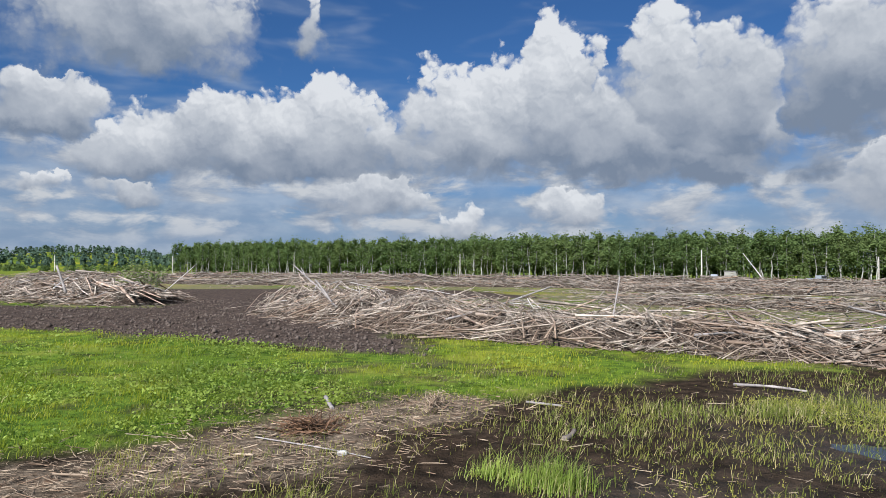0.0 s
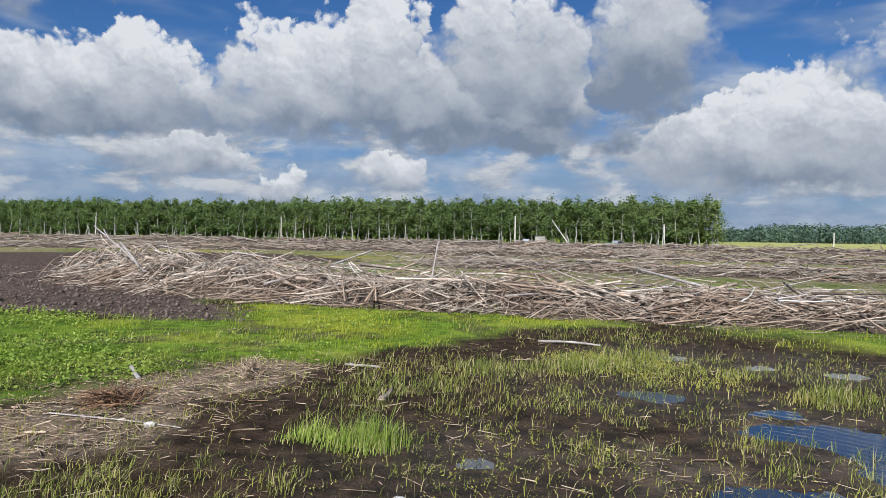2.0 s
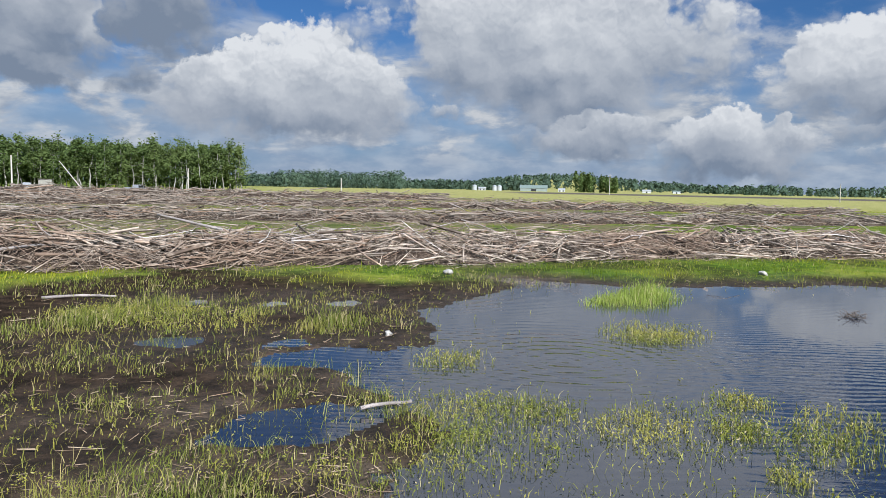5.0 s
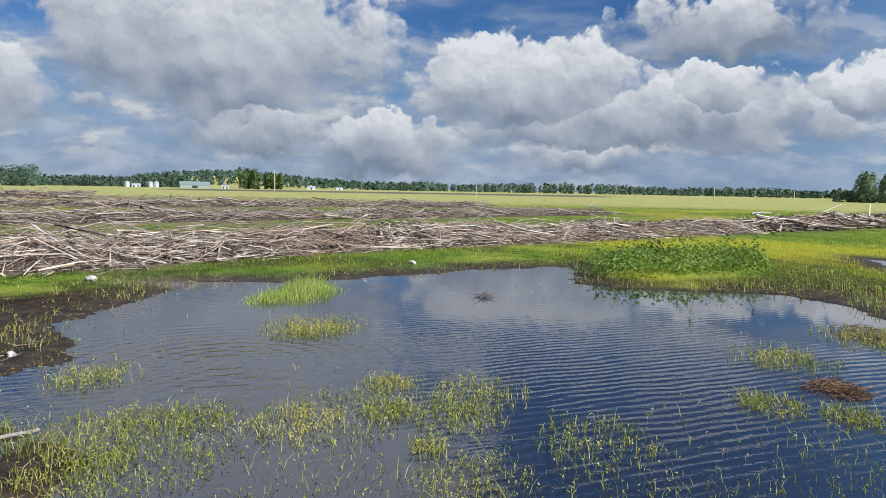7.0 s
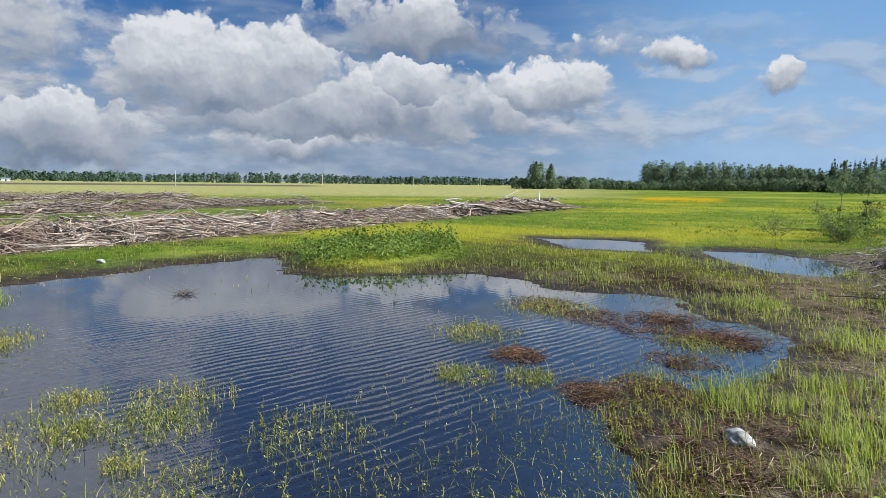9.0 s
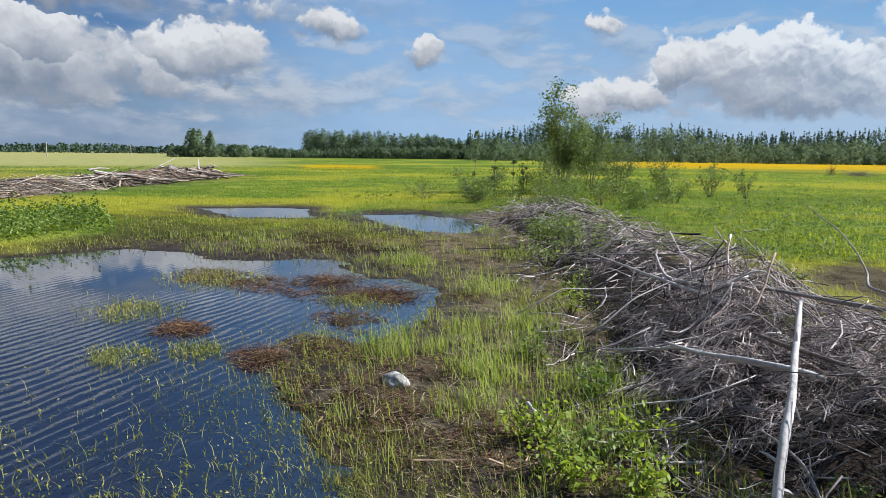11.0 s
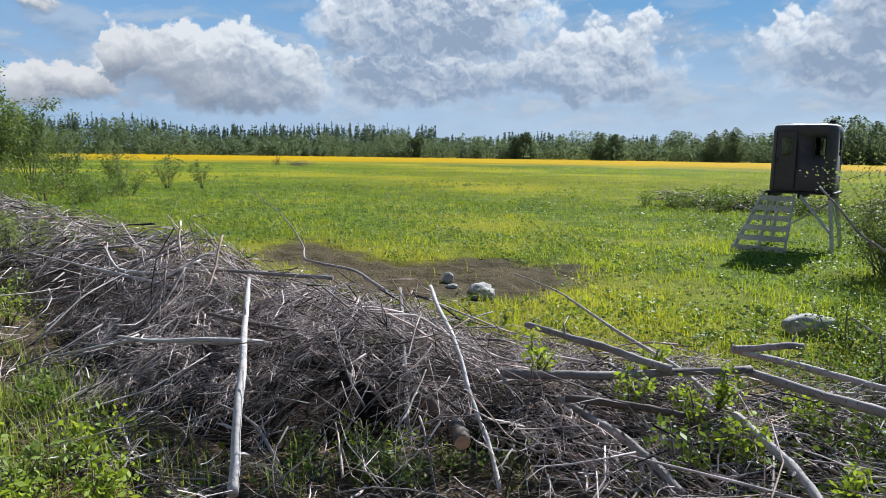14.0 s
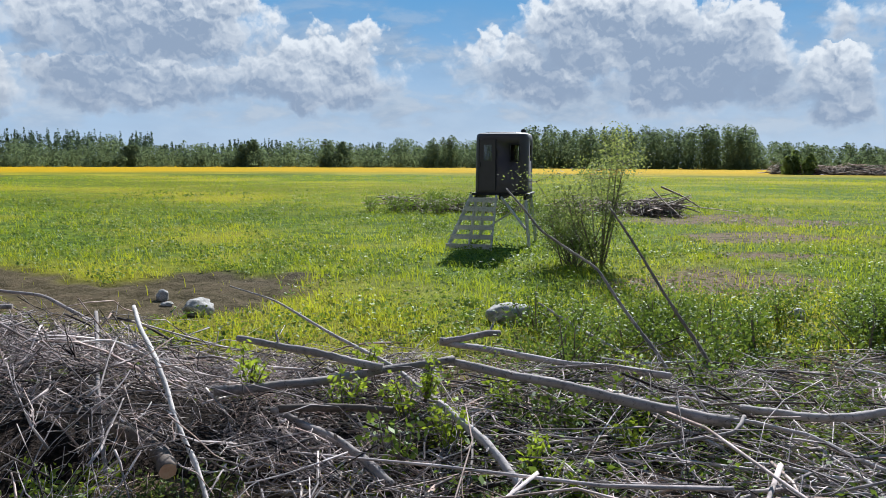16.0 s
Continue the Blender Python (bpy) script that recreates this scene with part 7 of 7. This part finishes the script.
    # the stand
    part("platform", box(bmesh.new(), -0.93, -0.93, Z0 - 0.07, 0.93, 0.93, Z0 - 0.004, 0.01), M_DARK, base, "dark platform under the cabin")
    for lx in (-0.8, 0.0, 0.8):
        part("joist", beam((lx, -0.9, Z0 - 0.14), (lx, 0.9, Z0 - 0.14), 0.09, 0.13), M_DARK, base)
    for sx in (-1, 1):
        for sy in (-1, 1):
            part("leg", beam((sx * 1.0, sy * 1.0, -0.1), (sx * 0.8, sy * 0.8, Z0 - 0.2), 0.09, 0.09), M_PLANK, base)
    part("brace", beam((-0.9, 0.92, 0.35), (0.82, 0.86, 1.5), 0.03, 0.06), M_PLANK, base, "pale diagonal brace")
    part("brace", beam((0.95, 0.9, 0.35), (0.85, -0.8, 1.5), 0.03, 0.06), M_PLANK, base)
    part("brace", beam((-0.95, 0.9, 0.35), (-0.85, -0.8, 1.5), 0.03, 0.06), M_PLANK, base)
    # the stair: two strings and six boards set on edge, wider at the foot
    y0, y1 = -2.3, -1.0
    part("stringer", beam((-1.5, y0, -0.1), (-0.92, y1, Z0 - 0.08), 0.05, 0.14), M_PLANK, base)
    part("stringer", beam((-0.06, y0, -0.1), (-0.10, y1, Z0 - 0.08), 0.05, 0.14), M_PLANK, base)
    for k in range(6):
        t = (k + 0.55) / 6.0
        xa, xb = -1.52 + 0.58 * t, -0.03 - 0.04 * t
        yy, zz = y0 + (y1 - y0) * t, (Z0 - 0.1) * t
        part("tread", box(bmesh.new(), xa, yy - 0.11, zz - 0.06, xb, yy - 0.07, zz + 0.09, 0.008), M_PLANK, base, "weathered grey plank")
    part("handrail", beam((0.05, -1.0, Z0 - 0.12), (1.0, -2.2, 0.75), 0.035, 0.09), M_PLANK, base)
    return base


hunting_blind(-6.3, -23.7, 180 - 195.5 + 180 - 8)

# ---------------------------------------------------------------- far things
_m, T = material("white siding")
finish(T, T.mix(T.noise(position(T), 0.5, 3.0).outputs[0], (0.42, 0.43, 0.42), (0.54, 0.54, 0.52)), 0.6)
M_WHITE = _m
_m, T = material("grey-green siding")
finish(T, T.mix(T.noise(position(T), 0.5, 3.0).outputs[0], (0.16, 0.19, 0.17), (0.22, 0.25, 0.22)), 0.6)
M_SIDING = _m
_m, T = material("green sheet roof")
finish(T, T.mix(T.noise(position(T), 0.4, 3.0).outputs[0], (0.12, 0.155, 0.14), (0.17, 0.21, 0.19)), 0.7)
M_ROOF = _m
_m, T = material("galvanised steel")
finish(T, T.mix(T.noise(position(T), 0.6, 3.0).outputs[0], (0.45, 0.46, 0.47), (0.60, 0.61, 0.62)), 0.4, metal=0.6)
M_STEEL = _m
_m, T = material("car paint")
finish(T, T.mix(T.noise(position(T), 2.0, 2.0).outputs[0], (0.20, 0.21, 0.22), (0.28, 0.29, 0.31)), 0.3, gloss=0.5)
M_CAR = _m


def at_bearing(b, r):
    return r * math.sin(radians(b)), r * math.cos(radians(b))


def farm_building(label, b, r, w, d, h, roof_h, roof_mat=None, doors=2, siding=None):
    x, y = at_bearing(b, r)
    base = thing("farm_building", label, "building", "farmstead", (x, y, float(far_z(np.array(b), np.array(r)))), -b)
    part("wall", box(bmesh.new(), -w / 2, -d / 2, -0.5, w / 2, d / 2, h), siding or M_WHITE, base, "pale siding")
    bm = bmesh.new()
    o = 0.4
    v = [bm.verts.new(c) for c in ((-w / 2 - o, -d / 2 - o, h - 0.15), (w / 2 + o, -d / 2 - o, h - 0.15), (w / 2 + o, d / 2 + o, h - 0.15), (-w / 2 - o, d / 2 + o, h - 0.15), (-w / 2 - o, 0, h + roof_h), (w / 2 + o, 0, h + roof_h))]
    for f in ((0, 1, 5, 4), (2, 3, 4, 5), (1, 2, 5), (3, 0, 4), (3, 2, 1, 0)):
        bm.faces.new([v[k] for k in f])
    part("roof", bm, roof_mat or M_ROOF, base, "pitched sheet roof")
    for k in range(doors):
        cx = -w / 2 + w * (k + 0.5) / doors
        part("door", box(bmesh.new(), cx - w * 0.09, -d / 2 - 0.06, 0, cx + w * 0.09, -d / 2 - 0.003, h * 0.75), M_DARK, base)
    return base


farm_building("large grey-green farm shed with a green roof", 58.3, 700, 26, 16, 3.2, 3.0, M_ROOF, 1, M_SIDING)
farm_building("small white farmhouse near the shed", 60.5, 690, 6, 6, 2.2, 1.4, M_STEEL, 2)
farm_building("white outbuilding beside the silos", 54.2, 710, 7, 6, 2.2, 1.2, M_STEEL, 2)
farm_building("small white shed by a far road", 67.0, 820, 9, 6, 2.6, 1.4, M_STEEL, 1)
farm_building("pale shed by a far road", 69.2, 840, 8, 6, 2.4, 1.2, M_ROOF, 1)
for b_ in (55.2, 55.6, 53.6):
    x, y = at_bearing(b_, 700)
    silo = thing("grain_silo", "grey steel grain silo beside farm sheds", "silo", "farmstead", (x, y, 0))
    bm = bmesh.new()
    bmesh.ops.create_cone(bm, cap_ends=True, segments=20, radius1=2.2, radius2=2.2, depth=4.5)
    bmesh.ops.translate(bm, vec=(0, 0, 2.2), verts=bm.verts)
    part("bin", bm, M_STEEL, silo)
    bm = bmesh.new()
    bmesh.ops.create_cone(bm, cap_ends=True, segments=20, radius1=2.35, radius2=0.3, depth=1.3)
    bmesh.ops.translate(bm, vec=(0, 0, 5.05), verts=bm.verts)
    part("cone_roof", bm, M_STEEL, silo)


def pole(label, b, r, h, rad, arm=True):
    x, y = at_bearing(b, r)
    base = thing("utility_pole", label, "pole", "poles along the fields", (x, y, 0.05), -b)
    v, f = tubes(np.array([[[0, 0, -0.2], [0.02, 0, h * 0.5], [0, 0, h]]]), np.array([[rad, rad * 0.9, rad * 0.75]]), 8)
    part("shaft", mesh_np("shaft", v, f, M_POLE, True), M_POLE, base, "bleached wooden shaft")
    if arm:
        part("crossarm", box(bmesh.new(), -0.09 * h, -0.06, h * 0.93, 0.09 * h, 0.06, h * 0.93 + 0.12, 0.01), M_POLE, base)
    return base


# those at negative bearings stand in for thin dead trunks before the wood
for b_, r_, h_, rad_, arm_ in ((43.0, 183, 4.5, 0.14, False), (64.2, 430, 12.0, 0.2, True), (80.2, 290, 6.5, 0.16, False), (91.1, 420, 7.5, 0.18, False), (98.3, 330, 6.0, 0.16, False), (103.7, 360, 5.5, 0.16, False),
                             (1.4, 222, 7.4, 0.16, False), (20.0, 196, 8.2, 0.2, False), (-28.6, 300, 7.0, 0.15, False), (-20.8, 300, 7.2, 0.16, False), (-11.8, 262, 7.0, 0.14, False), (31.5, 178, 6.0, 0.13, False)):
    pole("bleached wooden pole standing at the field's edge", b_, r_, h_, rad_, arm_)
near_log("leaning_pole", "tall dead trunk leaning before the aspen wood", [(*at_bearing(22.9, 184), 7.0), (*at_bearing(24.4, 184), 0.2)], 0.10, 0.22, M_BIRCH, 2, seed=50)

x, y = at_bearing(22.0, 182)
bx = thing("storage_box", "small pale wooden box stand at the wood's edge", "box", "", (x, y, 0.1), -22)
part("body", box(bmesh.new(), -1.3, -0.9, 0.9, 1.3, 0.9, 2.6, 0.05), M_TRUNK, bx, "pale boarded walls")
part("lid", box(bmesh.new(), -1.45, -1.05, 2.604, 1.45, 1.05, 2.75, 0.03), M_TRUNK, bx)
for sx in (-1.1, 1.1):
    for sy in (-0.7, 0.7):
        part("leg", box(bmesh.new(), sx - 0.08, sy - 0.08, -0.1, sx + 0.08, sy + 0.08, 0.9), M_POLE, bx)


def pickup(label, b, r, turn):
    x, y = at_bearing(b, r)
    car = thing("pickup", label, "car", "parked vehicles", (x, y, 0.1), turn)
    bm = box(bmesh.new(), -2.6, -0.95, 0.45, 2.6, 0.95, 1.05, 0.08)
    box(bm, -2.6, -0.95, 1.05, -0.5, 0.95, 1.25, 0.03)
    part("body", bm, M_CAR, car, "silver-grey painted body")
    bm = box(bmesh.new(), -0.5, -0.85, 1.05, 1.4, 0.85, 1.85, 0.12)
    part("cabin", bm, M_CAR, car)
    part("window", box(bmesh.new(), -0.35, -0.87, 1.2, 1.2, 0.87, 1.68, 0.02), M_DARK, car)
    for wx in (-1.7, 1.7):
        for wy in (-0.9, 0.9):
            bm = bmesh.new()
            bmesh.ops.create_cone(bm, cap_ends=True, segments=18, radius1=0.4, radius2=0.4, depth=0.26)
            bm.transform(pose(wx, wy, 0.4, 90))
            part("wheel", bm, M_DARK, car)
    return car


pickup("silver pickup parked before the aspen wood", 27.9, 180, 20)
pickup("dark-windowed pickup parked beside a box stand", 20.9, 190, 60)

# a clump of dug roots on the litter and small mounds in the pond
def root_clump(label, x, y, rad, hgt, n, seed, mat=M_BROWN):
    g = np.random.default_rng(seed)
    a = g.uniform(0, 6.283, n)
    p0 = np.column_stack([x + g.normal(0, rad * 0.35, n), y + g.normal(0, rad * 0.35, n), np.maximum(sample("z", np.full(n, x), np.full(n, y)), 0) + g.uniform(0, hgt * 0.5, n)])
    ln = rad * g.uniform(0.4, 1.0, n)
    p1 = p0 + np.column_stack([np.cos(a) * ln, np.sin(a) * ln, g.uniform(-0.2, 0.8, n) * hgt])
    p1[:, 2] = np.maximum(p1[:, 2], 0.01)
    r_ = 0.012 if hgt > 0.2 else 0.005
    v, f = sticks(p0, p1, np.full(n, r_), np.full(n, r_ * 0.35), 4, 3, 0.12, g)
    return tagged(new("root_clump", mesh_np("root_clump", v, f, mat)), label, "roots", "root clumps")


root_clump("reddish clump of torn roots on wood litter", -2.1, 12.4, 0.55, 0.28, 160, 1, M_MAT)
root_clump("small spray of dry reddish stalks at the turf's edge", 0.0, 14.2, 0.32, 0.4, 70, 2, M_STRAW)
root_clump("dark mat of dead reeds in the pond", 12.0, -3.9, 0.5, 0.08, 160, 3, M_MAT)
root_clump("brown raft of rotten wood in the shallows", 9.55, -4.3, 0.5, 0.14, 150, 4, M_MAT)
root_clump("dark floating clod of weeds in the pond", 19.6, 2.75, 0.3, 0.16, 60, 5)
root_clump("brown mat of dead reeds by the bank", 12.6, -8.2, 0.9, 0.1, 260, 6, M_MAT)
root_clump("brown mat of dead reeds at the water's edge", 14.6, -8.0, 0.8, 0.1, 220, 7, M_MAT)
root_clump("dark clod with roots out in the meadow", *at_bearing(155.6, 122), 1.0, 1.9, 90, 8)
root_clump("low heap of dead branches out in the meadow", *at_bearing(157.3, 125), 2.6, 1.0, 160, 9)
